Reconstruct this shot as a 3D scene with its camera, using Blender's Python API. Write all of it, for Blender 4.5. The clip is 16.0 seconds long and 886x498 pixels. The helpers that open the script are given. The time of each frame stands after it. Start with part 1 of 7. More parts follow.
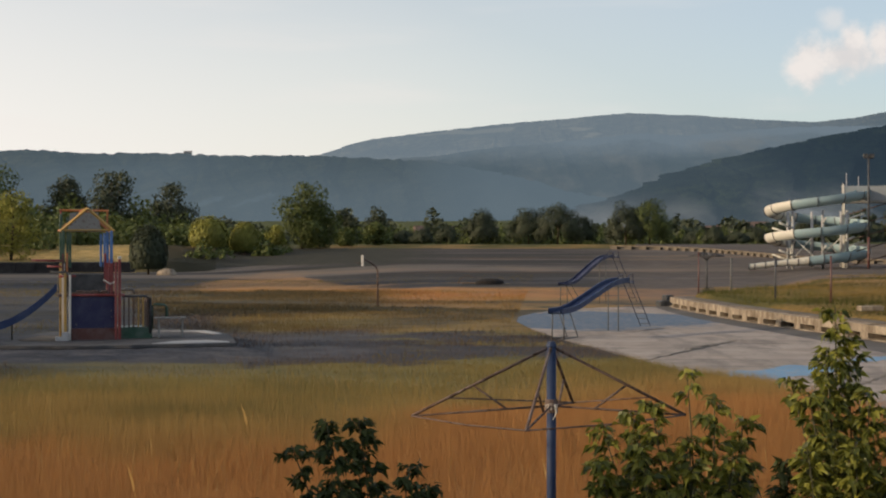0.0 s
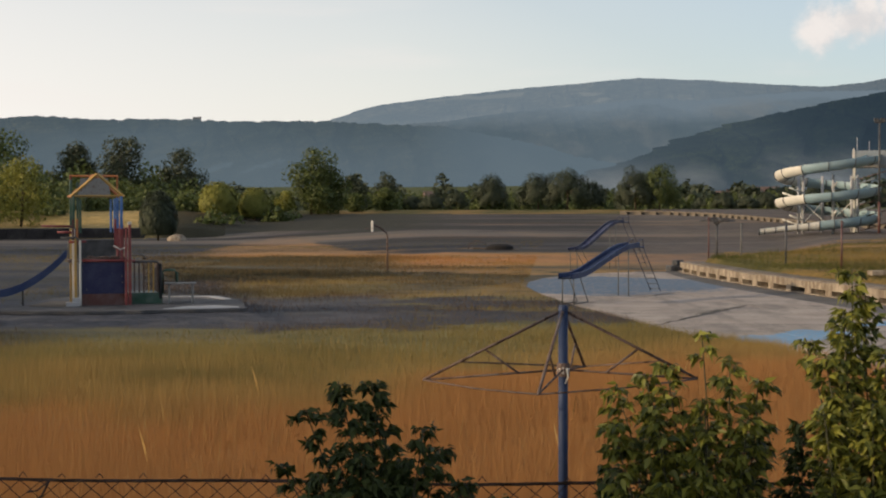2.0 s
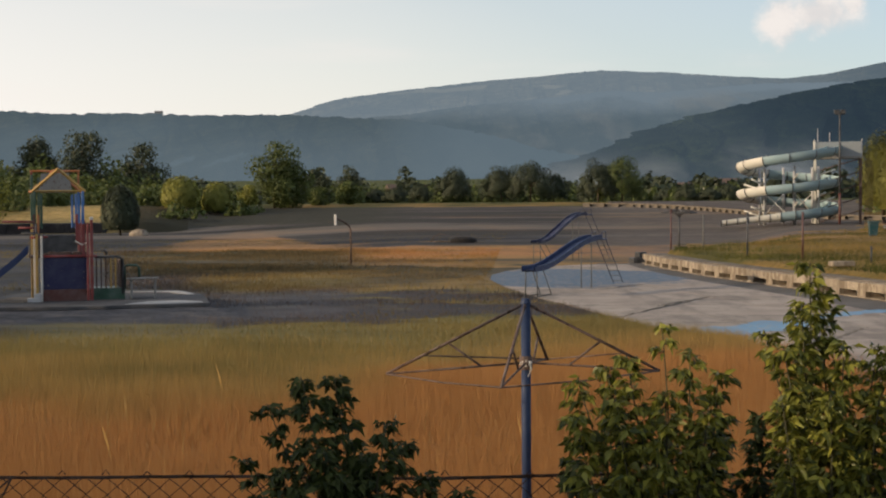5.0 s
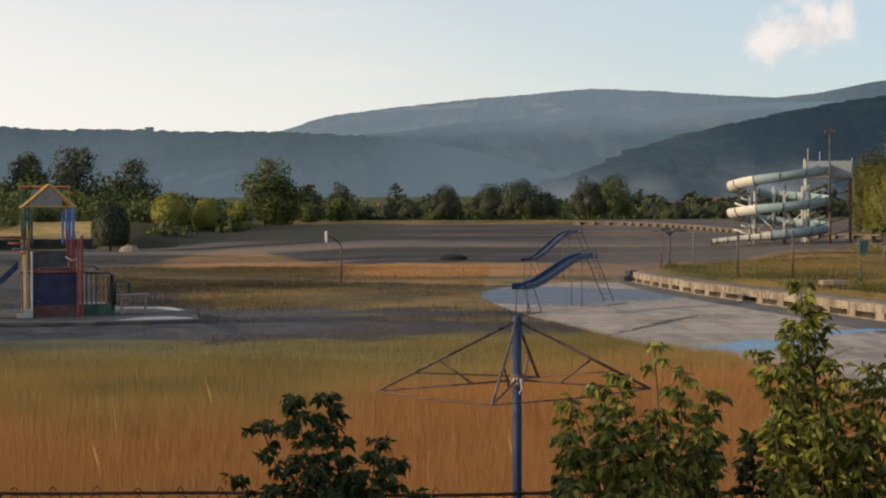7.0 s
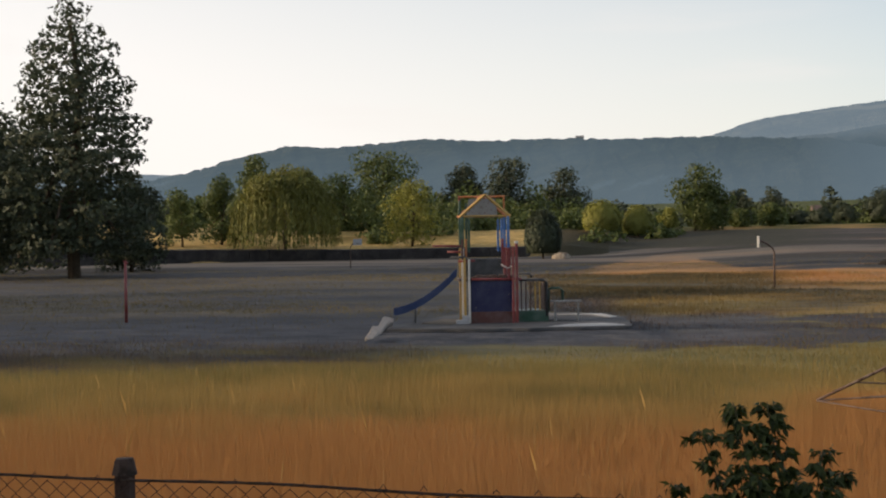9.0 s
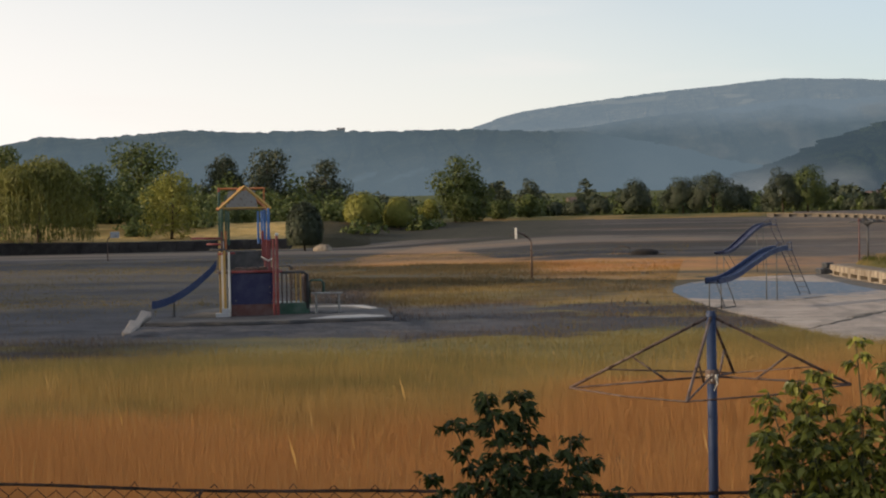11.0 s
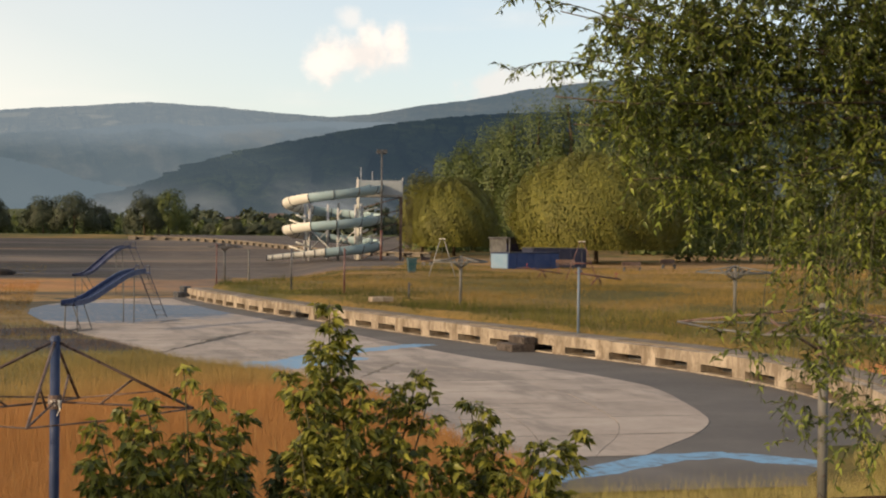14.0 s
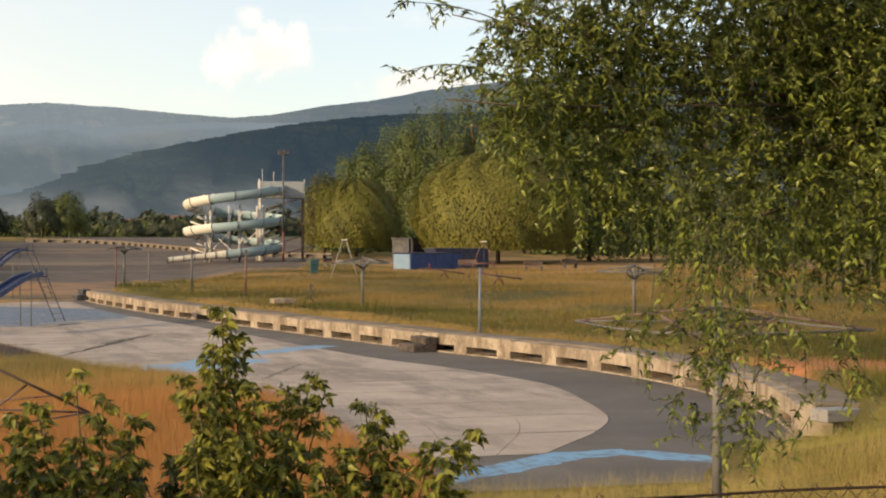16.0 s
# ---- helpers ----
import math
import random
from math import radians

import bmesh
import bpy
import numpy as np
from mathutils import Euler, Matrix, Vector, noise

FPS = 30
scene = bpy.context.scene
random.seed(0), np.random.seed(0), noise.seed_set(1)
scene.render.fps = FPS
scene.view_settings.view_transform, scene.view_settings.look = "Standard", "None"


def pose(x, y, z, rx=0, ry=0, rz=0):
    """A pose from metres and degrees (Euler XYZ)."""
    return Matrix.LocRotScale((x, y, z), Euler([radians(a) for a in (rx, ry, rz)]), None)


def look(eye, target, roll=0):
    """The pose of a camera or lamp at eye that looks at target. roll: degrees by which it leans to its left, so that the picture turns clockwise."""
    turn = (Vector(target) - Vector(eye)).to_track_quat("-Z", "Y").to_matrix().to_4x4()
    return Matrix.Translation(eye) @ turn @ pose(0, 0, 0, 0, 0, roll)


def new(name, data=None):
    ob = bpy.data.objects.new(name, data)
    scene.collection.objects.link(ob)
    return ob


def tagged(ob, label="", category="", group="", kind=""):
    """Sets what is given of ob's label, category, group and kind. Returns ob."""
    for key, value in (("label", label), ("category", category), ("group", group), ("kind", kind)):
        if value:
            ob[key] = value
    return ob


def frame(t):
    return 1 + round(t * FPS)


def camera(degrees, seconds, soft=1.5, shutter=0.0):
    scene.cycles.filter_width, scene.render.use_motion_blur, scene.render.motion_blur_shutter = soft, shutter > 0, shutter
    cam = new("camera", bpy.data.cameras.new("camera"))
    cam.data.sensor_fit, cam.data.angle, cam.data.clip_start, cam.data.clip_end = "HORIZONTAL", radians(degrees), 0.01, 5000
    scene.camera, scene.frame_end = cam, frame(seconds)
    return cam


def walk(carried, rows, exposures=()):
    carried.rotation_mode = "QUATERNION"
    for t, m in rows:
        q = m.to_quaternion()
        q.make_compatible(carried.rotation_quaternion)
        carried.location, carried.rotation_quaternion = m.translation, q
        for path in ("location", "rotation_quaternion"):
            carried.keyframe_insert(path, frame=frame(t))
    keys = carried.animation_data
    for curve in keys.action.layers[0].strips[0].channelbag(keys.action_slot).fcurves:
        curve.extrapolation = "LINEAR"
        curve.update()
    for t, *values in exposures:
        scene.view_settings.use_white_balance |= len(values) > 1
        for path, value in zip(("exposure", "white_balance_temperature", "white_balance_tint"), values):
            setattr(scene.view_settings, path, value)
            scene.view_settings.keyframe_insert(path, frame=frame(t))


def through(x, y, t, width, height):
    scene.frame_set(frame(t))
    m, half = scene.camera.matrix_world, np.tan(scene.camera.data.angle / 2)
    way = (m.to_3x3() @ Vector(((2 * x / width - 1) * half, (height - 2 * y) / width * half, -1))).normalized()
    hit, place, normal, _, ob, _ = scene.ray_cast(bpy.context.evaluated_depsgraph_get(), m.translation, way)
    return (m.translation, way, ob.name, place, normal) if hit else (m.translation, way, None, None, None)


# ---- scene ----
EYE = 3.7

# seconds, heading (right of +y), tilt, lean (degrees), and the hand's sway (metres)
ROWS = [
    (0.0, -3.852, -0.107, -0.018, -0.010, -0.025, 0.002),
    (0.5, -4.075, -0.690, -0.156, -0.031, 0.002, -0.014),
    (1.0, -4.138, -0.919, -0.269, -0.031, 0.001, -0.007),
    (1.5, -3.811, -1.249, 0.140, -0.034, 0.025, -0.018),
    (2.0, -4.197, -1.352, -0.107, -0.033, 0.027, -0.018),
    (2.5, -4.423, -2.003, -0.297, -0.034, -0.002, -0.022),
    (3.0, -4.736, -2.215, -0.491, -0.034, 0.022, -0.028),
    (3.5, -4.876, -2.236, -0.710, -0.029, 0.046, -0.024),
    (4.0, -3.938, -2.431, -0.434, -0.025, -0.003, -0.026),
    (4.5, -3.482, -2.173, -0.571, -0.028, 0.010, -0.024),
    (4.7, -3.199, -1.933, -0.541, -0.021, 0.003, -0.010),
    (6.8, -2.259, -0.914, -0.110, -0.022, -0.007, -0.005),
    (7.0, -2.525, -0.982, -0.167, -0.031, -0.013, -0.009),
    (7.5, -4.573, -0.972, -0.296, -0.046, 0.010, -0.013),
    (8.0, -9.490, -0.781, -0.541, -0.068, 0.010, -0.016),
    (8.5, -13.808, -0.655, -0.829, -0.078, -0.017, -0.012),
    (8.7, -15.733, -0.601, -0.890, -0.068, -0.010, -0.001),
    (9.3, -19.600, -0.700, -1.000, -0.075, 0.000, 0.000),
    (9.8, -20.900, -0.850, -1.050, -0.070, 0.010, 0.000),
    (10.4, -17.000, -0.970, -1.100, -0.055, 0.020, 0.000),
    (11.0, -9.411, -1.049, -1.109, -0.040, 0.056, -0.006),
    (11.5, -2.666, -1.060, -0.726, 0.008, -0.050, 0.018),
    (12.0, 3.047, -0.736, -0.583, 0.052, -0.015, 0.029),
    (12.5, 5.948, -0.277, -0.279, 0.075, 0.015, 0.020),
    (13.0, 8.032, -0.247, -0.400, 0.087, 0.010, 0.024),
    (13.5, 10.435, -0.069, 0.075, 0.098, 0.006, 0.023),
    (14.0, 13.431, -0.362, 0.539, 0.105, 0.023, 0.022),
    (14.5, 14.834, -0.214, 0.515, 0.115, 0.019, 0.022),
    (15.0, 15.810, -0.256, 0.302, 0.125, -0.020, 0.026),
    (15.5, 16.011, -0.258, 0.296, 0.133, -0.035, 0.027),
    (16.0, 16.949, -0.319, 0.216, 0.141, -0.035, 0.028),
]


def carried_pose(yaw, pitch, lean, ex, ey, ez):
    a, p = radians(yaw), radians(pitch)
    eye = Vector((ex, ey, EYE + ez))
    return look(eye, eye + Vector((math.sin(a) * math.cos(p), math.cos(a) * math.cos(p), math.sin(p))), lean)


cam = camera(31.32, 16.0, soft=2.1)
walk(cam, [(t, carried_pose(*r)) for t, *r in ROWS], [(0.0, 0.0, 6650, 12), (2.0, 0.03, 6650, 12), (3.5, 0.07, 6700, 12), (4.7, 0.06, 6700, 12), (8.5, 0.1, 6600, 12), (11.0, 0.12, 6650, 12), (11.8, 0.0, 6650, 12), (13.0, 0.14, 7000, 13), (14.5, 0.46, 7300, 14), (16.0, 0.55, 7400, 14)])

# ---------------------------------------------------------------- world and sun
SUN_AZ, SUN_EL = -111.0, 14.0
world = bpy.data.worlds.new("evening_sky")
scene.world = world
world.use_nodes = True
wn, wl = world.node_tree.nodes, world.node_tree.links
wn.clear()


def wnode(kind):
    return wn.new(kind)


def wmath(op, a, b=None, c=None):
    n = wn.new("ShaderNodeMath")
    n.operation = op
    for i, v in enumerate((a, b, c)):
        if v is None:
            continue
        if isinstance(v, (int, float)):
            n.inputs[i].default_value = v
        else:
            wl.new(v, n.inputs[i])
    return n.outputs[0]


def wsmooth(v, lo, hi):
    n = wn.new("ShaderNodeMapRange")
    n.interpolation_type = "SMOOTHSTEP"
    wl.new(v, n.inputs[0])
    n.inputs[1].default_value, n.inputs[2].default_value = lo, hi
    return n.outputs[0]


sky = wnode("ShaderNodeTexSky")
sky.sky_type, sky.sun_disc = "NISHITA", False
sky.sun_elevation, sky.sun_rotation = radians(SUN_EL), radians(SUN_AZ)
sky.altitude, sky.air_density, sky.dust_density, sky.ozone_density = 300.0, 1.0, 1.2, 1.6
coord = wnode("ShaderNodeTexCoord")
sep = wnode("ShaderNodeSeparateXYZ")
wl.new(coord.outputs["Generated"], sep.inputs[0])
ca, sa = math.cos(radians(10.4)), math.sin(radians(10.4))
u = wmath("SUBTRACT", wmath("MULTIPLY", sep.outputs[0], ca), wmath("MULTIPLY", sep.outputs[1], sa))
ahead = wmath("GREATER_THAN", sep.outputs[1], 0.2)
v = wmath("SUBTRACT", sep.outputs[2], 0.112)
puff = wnode("ShaderNodeTexNoise")
puff.inputs["Scale"].default_value, puff.inputs["Detail"].default_value, puff.inputs["Roughness"].default_value = 52.0, 7.0, 0.6
wl.new(coord.outputs["Generated"], puff.inputs["Vector"])
wob = wmath("SUBTRACT", puff.outputs["Fac"], 0.5)


def blob(u0, v0, ru, rv):
    a = wmath("DIVIDE", wmath("SUBTRACT", u, u0), ru)
    b = wmath("DIVIDE", wmath("SUBTRACT", v, v0), rv)
    return wmath("SUBTRACT", 1.0, wmath("SQRT", wmath("ADD", wmath("MULTIPLY", a, a), wmath("MULTIPLY", b, b))))


shape = wmath("MAXIMUM", blob(-0.0204, 0.001, 0.019, 0.025), blob(0.0045, 0.009, 0.0135, 0.022))
shape = wmath("MAXIMUM", shape, wmath("MAXIMUM", blob(0.0215, 0.0105, 0.0115, 0.017), blob(0.001, 0.0035, 0.036, 0.018)))
dim_part = wmath("MAXIMUM", blob(0.0137, 0.001, 0.026, 0.018), blob(-0.007, 0.026, 0.013, 0.012))
ragged = wmath("MULTIPLY", wob, 1.25)
cumulus = wmath("MULTIPLY", wsmooth(wmath("ADD", shape, ragged), 0.1, 0.72), ahead)
dim_part = wmath("MULTIPLY", wmath("MULTIPLY", wsmooth(wmath("ADD", dim_part, ragged), 0.15, 0.9), ahead), 0.5)
cumulus = wmath("MAXIMUM", cumulus, dim_part)
low = wmath("MULTIPLY", wsmooth(wmath("ADD", blob(0.105, -0.018, 0.05, 0.016), wmath("MULTIPLY", wob, 1.2)), 0.0, 0.5), ahead)
# thin high veils
stretch = wnode("ShaderNodeMapping")
stretch.inputs["Scale"].default_value = (2.2, 2.2, 16.0)
wl.new(coord.outputs["Generated"], stretch.inputs["Vector"])
veil = wnode("ShaderNodeTexNoise")
veil.inputs["Scale"].default_value, veil.inputs["Detail"].default_value = 1.8, 5.0
wl.new(stretch.outputs[0], veil.inputs["Vector"])
thin = wmath("MULTIPLY", wsmooth(veil.outputs["Fac"], 0.5, 0.78), 0.45)
cover = wmath("MINIMUM", wmath("ADD", wmath("MULTIPLY", cumulus, 0.92), wmath("ADD", wmath("MULTIPLY", low, 0.6), thin)), 1.0)
# pale haze, thicker low down and towards the sun
haze = wmath("ADD", wsmooth(sep.outputs[2], 0.34, -0.02), wmath("MULTIPLY", sep.outputs[0], -1.5))
haze = wmath("MINIMUM", wmath("MAXIMUM", wmath("MULTIPLY", haze, 0.62), 0.4), 0.9)
dim = wnode("ShaderNodeMix")
dim.data_type = "RGBA"
wl.new(haze, dim.inputs[0])
wl.new(sky.outputs[0], dim.inputs[6])
tint = wnode("ShaderNodeMix")
tint.data_type = "RGBA"
wl.new(wsmooth(sep.outputs[0], -0.14, 0.28), tint.inputs[0])
tint.inputs[6].default_value, tint.inputs[7].default_value = (6.5, 6.3, 6.05, 1), (4.15, 4.68, 5.35, 1)
wl.new(tint.outputs[2], dim.inputs[7])
mix = wnode("ShaderNodeMix")
mix.data_type = "RGBA"
wl.new(cover, mix.inputs[0])
wl.new(dim.outputs[2], mix.inputs[6])
lit = wnode("ShaderNodeMix")
lit.data_type = "RGBA"
wl.new(wsmooth(wmath("ADD", wmath("MULTIPLY", v, 14.0), wmath("SUBTRACT", wmath("MULTIPLY", wob, 2.6), wmath("MULTIPLY", u, 6.0))), -0.35, 0.4), lit.inputs[0])
lit.inputs[6].default_value, lit.inputs[7].default_value = (4.75, 4.65, 4.6, 1), (5.8, 5.5, 5.25, 1)
wl.new(lit.outputs[2], mix.inputs[7])
back = wnode("ShaderNodeBackground")
back.inputs["Strength"].default_value = 0.15
wl.new(mix.outputs[2], back.inputs["Color"])
wout = wnode("ShaderNodeOutputWorld")
wl.new(back.outputs[0], wout.inputs["Surface"])

sun = new("sun", bpy.data.lights.new("sun", "SUN"))
sun.data.energy, sun.data.angle, sun.data.color = 3.85, radians(0.6), (1.0, 0.78, 0.52)
to_sun = Vector((math.sin(radians(SUN_AZ)) * math.cos(radians(SUN_EL)), math.cos(radians(SUN_AZ)) * math.cos(radians(SUN_EL)), math.sin(radians(SUN_EL))))
sun.matrix_world = look(to_sun * 50, (0, 0, 0))

# ---------------------------------------------------------------- helpers


def at(az, d):
    """The place d metres off in the heading az."""
    return d * math.sin(radians(az)), d * math.cos(radians(az))


def sstep(lo, hi, v):
    k = np.clip((np.asarray(v, float) - lo) / (hi - lo), 0, 1)
    return k * k * (3 - 2 * k)


def wave(x, y, s):
    """Soft noise of a few sines, -1 to 1."""
    return (np.sin(x / s + 1.3 * np.sin(y / s * 0.7)) + np.sin(y / s * 1.1 + 1.7 * np.sin(x / s * 0.6 + 2.0)) + np.sin((x + y) / s * 1.9 + 4.0) * 0.6) / 2.6


def mesh_np(name, verts, faces, mats, parent=None, smooth=False):
    """A mesh from arrays: verts (n, 3), faces (m, k)."""
    verts, faces = np.asarray(verts, np.float32), np.asarray(faces, np.int32)
    me = bpy.data.meshes.new(name)
    k = faces.shape[1]
    me.vertices.add(len(verts))
    me.vertices.foreach_set("co", verts.ravel())
    me.loops.add(faces.size)
    me.loops.foreach_set("vertex_index", faces.ravel())
    me.polygons.add(len(faces))
    me.polygons.foreach_set("loop_start", np.arange(0, faces.size, k, dtype=np.int32))
    me.update(calc_edges=True)
    for m in mats if isinstance(mats, (list, tuple)) else [mats]:
        me.materials.append(m)
    if smooth:
        me.shade_smooth()
    ob = new(name, me)
    if parent is not None:
        ob.parent = parent
    return ob


def part(name, bm, material, parent=None, label="", smooth=False):
    me = bpy.data.meshes.new(name)
    bmesh.ops.recalc_face_normals(bm, faces=bm.faces)
    bm.to_mesh(me)
    bm.free()
    me.materials.append(material)
    if smooth:
        me.shade_smooth()
    ob = new(name, me)
    if parent is not None:
        ob.parent = parent
    return tagged(ob, label)


def thing(name, place, label, category, turn=0.0, group="", kind=""):
    ob = new(name)
    ob.empty_display_size = 0.2
    ob.matrix_world = pose(*place, 0, 0, turn)
    return tagged(ob, label, category, group, kind)


def box(bm, sx, sy, sz, x=0, y=0, z=0, m=None, bevel=0.0):
    """A box of that size, whose foot's centre is at x, y, z."""
    made = bmesh.ops.create_cube(bm, size=1.0)["verts"]
    bmesh.ops.scale(bm, vec=(sx, sy, sz), verts=made)
    bmesh.ops.translate(bm, vec=(x, y, z + sz / 2), verts=made)
    if m is not None:
        bmesh.ops.transform(bm, matrix=m, verts=made)
    if bevel:
        edges = list({e for w in made for e in w.link_edges})
        bmesh.ops.bevel(bm, geom=edges, offset=bevel, segments=1, affect="EDGES")
    return bm


def tube(bm, points, r, sides=8, r_end=None, caps=True):
    """A round bar along the points."""
    pts = [Vector(p) for p in points]
    rings = []
    for i, p in enumerate(pts):
        d = (pts[min(i + 1, len(pts) - 1)] - pts[max(i - 1, 0)]).normalized()
        side = d.cross(Vector((0, 0, 1)) if abs(d.z) < 0.95 else Vector((0, 1, 0))).normalized()
        up = side.cross(d)
        k = r if r_end is None else r + (r_end - r) * i / (len(pts) - 1)
        rings.append([bm.verts.new(p + (side * math.cos(a) + up * math.sin(a)) * k) for a in (2 * math.pi * j / sides for j in range(sides))])
    for a, b in zip(rings, rings[1:]):
        for j in range(sides):
            bm.faces.new((a[j], a[(j + 1) % sides], b[(j + 1) % sides], b[j]))
    if caps:
        bm.faces.new(rings[0])
        bm.faces.new(rings[-1][::-1])
    return bm


def loft(bm, sections, closed=False):
    """Skin over rows of points, each row of the same length."""
    rows = [[bm.verts.new(p) for p in s] for s in sections]
    n = len(rows[0])
    for a, b in zip(rows, rows[1:]):
        for j in range(n if closed else n - 1):
            bm.faces.new((a[j], a[(j + 1) % n], b[(j + 1) % n], b[j]))
    return rows


def bar(name, points, r, material, parent, sides=8, label=""):
    return part(name, tube(bmesh.new(), points, r, sides), material, parent, label, smooth=sides > 4)


def block(name, size, place, material, parent, label="", turn=0, bevel=0.01):
    bm = box(bmesh.new(), *size, bevel=min(bevel, min(size) / 4))
    ob = part(name, bm, material, parent, label)
    ob.matrix_basis = pose(*place, 0, 0, turn)
    return ob


# ---------------------------------------------------------------- materials
class Mat:
    """A node material with a few short calls."""

    def __init__(self, name, rough=0.7, metal=0.0, spec=0.4):
        self.m = bpy.data.materials.new(name)
        self.m.use_nodes = True
        self.n, self.l = self.m.node_tree.nodes, self.m.node_tree.links
        self.bsdf = self.n["Principled BSDF"]
        self.bsdf.inputs["Roughness"].default_value = rough
        self.bsdf.inputs["Metallic"].default_value = metal
        self.bsdf.inputs["Specular IOR Level"].default_value = spec
        self.coord = self.n.new("ShaderNodeTexCoord").outputs["Object"]

    def put(self, value, socket):
        if isinstance(value, (int, float)):
            socket.default_value = value
        elif isinstance(value, tuple):
            socket.default_value = (*value, 1) if len(value) == 3 and socket.type == "RGBA" else value
        else:
            self.l.new(value, socket)

    def math(self, op, a, b=0.0, c=0.0):
        n = self.n.new("ShaderNodeMath")
        n.operation = op
        for s, q in zip(n.inputs, (a, b, c)):
            self.put(q, s)
        return n.outputs[0]

    def smooth(self, q, lo, hi, a=0.0, b=1.0):
        n = self.n.new("ShaderNodeMapRange")
        n.interpolation_type = "SMOOTHSTEP"
        for s, w in zip(n.inputs, (q, lo, hi, a, b)):
            self.put(w, s)
        return n.outputs[0]

    def noise(self, scale, detail=4.0, rough=0.55, stretch=None, coord=None):
        n = self.n.new("ShaderNodeTexNoise")
        n.inputs["Scale"].default_value, n.inputs["Detail"].default_value, n.inputs["Roughness"].default_value = scale, detail, rough
        c = coord or self.coord
        if stretch:
            mp = self.n.new("ShaderNodeMapping")
            mp.inputs["Scale"].default_value = stretch
            self.l.new(c, mp.inputs["Vector"])
            c = mp.outputs[0]
        self.l.new(c, n.inputs["Vector"])
        return n.outputs["Fac"]

    def mix(self, f, a, b, how="MIX"):
        n = self.n.new("ShaderNodeMix")
        n.data_type, n.blend_type = "RGBA", how
        for s, q in zip((n.inputs[0], n.inputs[6], n.inputs[7]), (f, a, b)):
            self.put(q, s)
        return n.outputs[2]

    def ramp(self, f, stops):
        n = self.n.new("ShaderNodeValToRGB")
        e = n.color_ramp.elements
        e[0].position, e[0].color = stops[0][0], (*stops[0][1], 1)
        e[1].position, e[1].color = stops[-1][0], (*stops[-1][1], 1)
        for p, c in stops[1:-1]:
            e.new(p).color = (*c, 1)
        self.put(f, n.inputs[0])
        return n.outputs[0]

    def xyz(self):
        n = self.n.new("ShaderNodeSeparateXYZ")
        self.l.new(self.coord, n.inputs[0])
        return n.outputs

    def island(self):
        return self.n.new("ShaderNodeNewGeometry").outputs["Random Per Island"]

    def each(self):
        return self.n.new("ShaderNodeObjectInfo").outputs["Random"]

    def colour(self, c):
        self.put(c, self.bsdf.inputs["Base Color"])
        return self

    def bump(self, h, strength=0.4, distance=0.02):
        n = self.n.new("ShaderNodeBump")
        n.inputs["Strength"].default_value, n.inputs["Distance"].default_value = strength, distance
        self.put(h, n.inputs["Height"])
        self.l.new(n.outputs[0], self.bsdf.inputs["Normal"])
        return self

    def rough(self, f, a, b):
        self.put(self.smooth(f, 0.3, 0.7, a, b), self.bsdf.inputs["Roughness"])
        return self


def painted(name, c, worn=(0.25, 0.2, 0.16), rough=0.45, amount=0.62, scale=9.0, faded=0.4):
    """Old paint with scuffs and faded areas."""
    m = Mat(name, rough)
    fade = m.noise(2.0, 3)
    grain = m.noise(scale, 6, 0.7)
    base = m.mix(m.smooth(fade, 0.35, 0.7, 0.0, faded), c, tuple(min(1, 0.6 * q + 0.14) for q in c))
    m.colour(m.mix(m.smooth(grain, amount, amount + 0.1), base, worn))
    m.rough(grain, rough - 0.1, rough + 0.25)
    m.bump(grain, 0.15, 0.005)
    return m.m


def leafy(name, dark, light, rough=0.6, through=0.26, even=0.0):
    """Foliage that lets some light through; each leaf has its own shade."""
    m = Mat(name, rough, spec=0.3)
    c = m.mix(m.math("ADD", m.math("MULTIPLY", m.island(), 1.0 - even), 0.5 * even), dark, light)
    big = m.noise(0.35, 2)
    c = m.mix(m.smooth(big, 0.35, 0.7, 0.0, 0.45), c, tuple(0.55 * q for q in dark))
    m.colour(c)
    tr = m.n.new("ShaderNodeBsdfTranslucent")
    m.l.new(c, tr.inputs["Color"])
    ms = m.n.new("ShaderNodeMixShader")
    ms.inputs[0].default_value = through
    m.l.new(m.bsdf.outputs[0], ms.inputs[1])
    m.l.new(tr.outputs[0], ms.inputs[2])
    m.l.new(ms.outputs[0], m.n["Material Output"].inputs["Surface"])
    return m.m


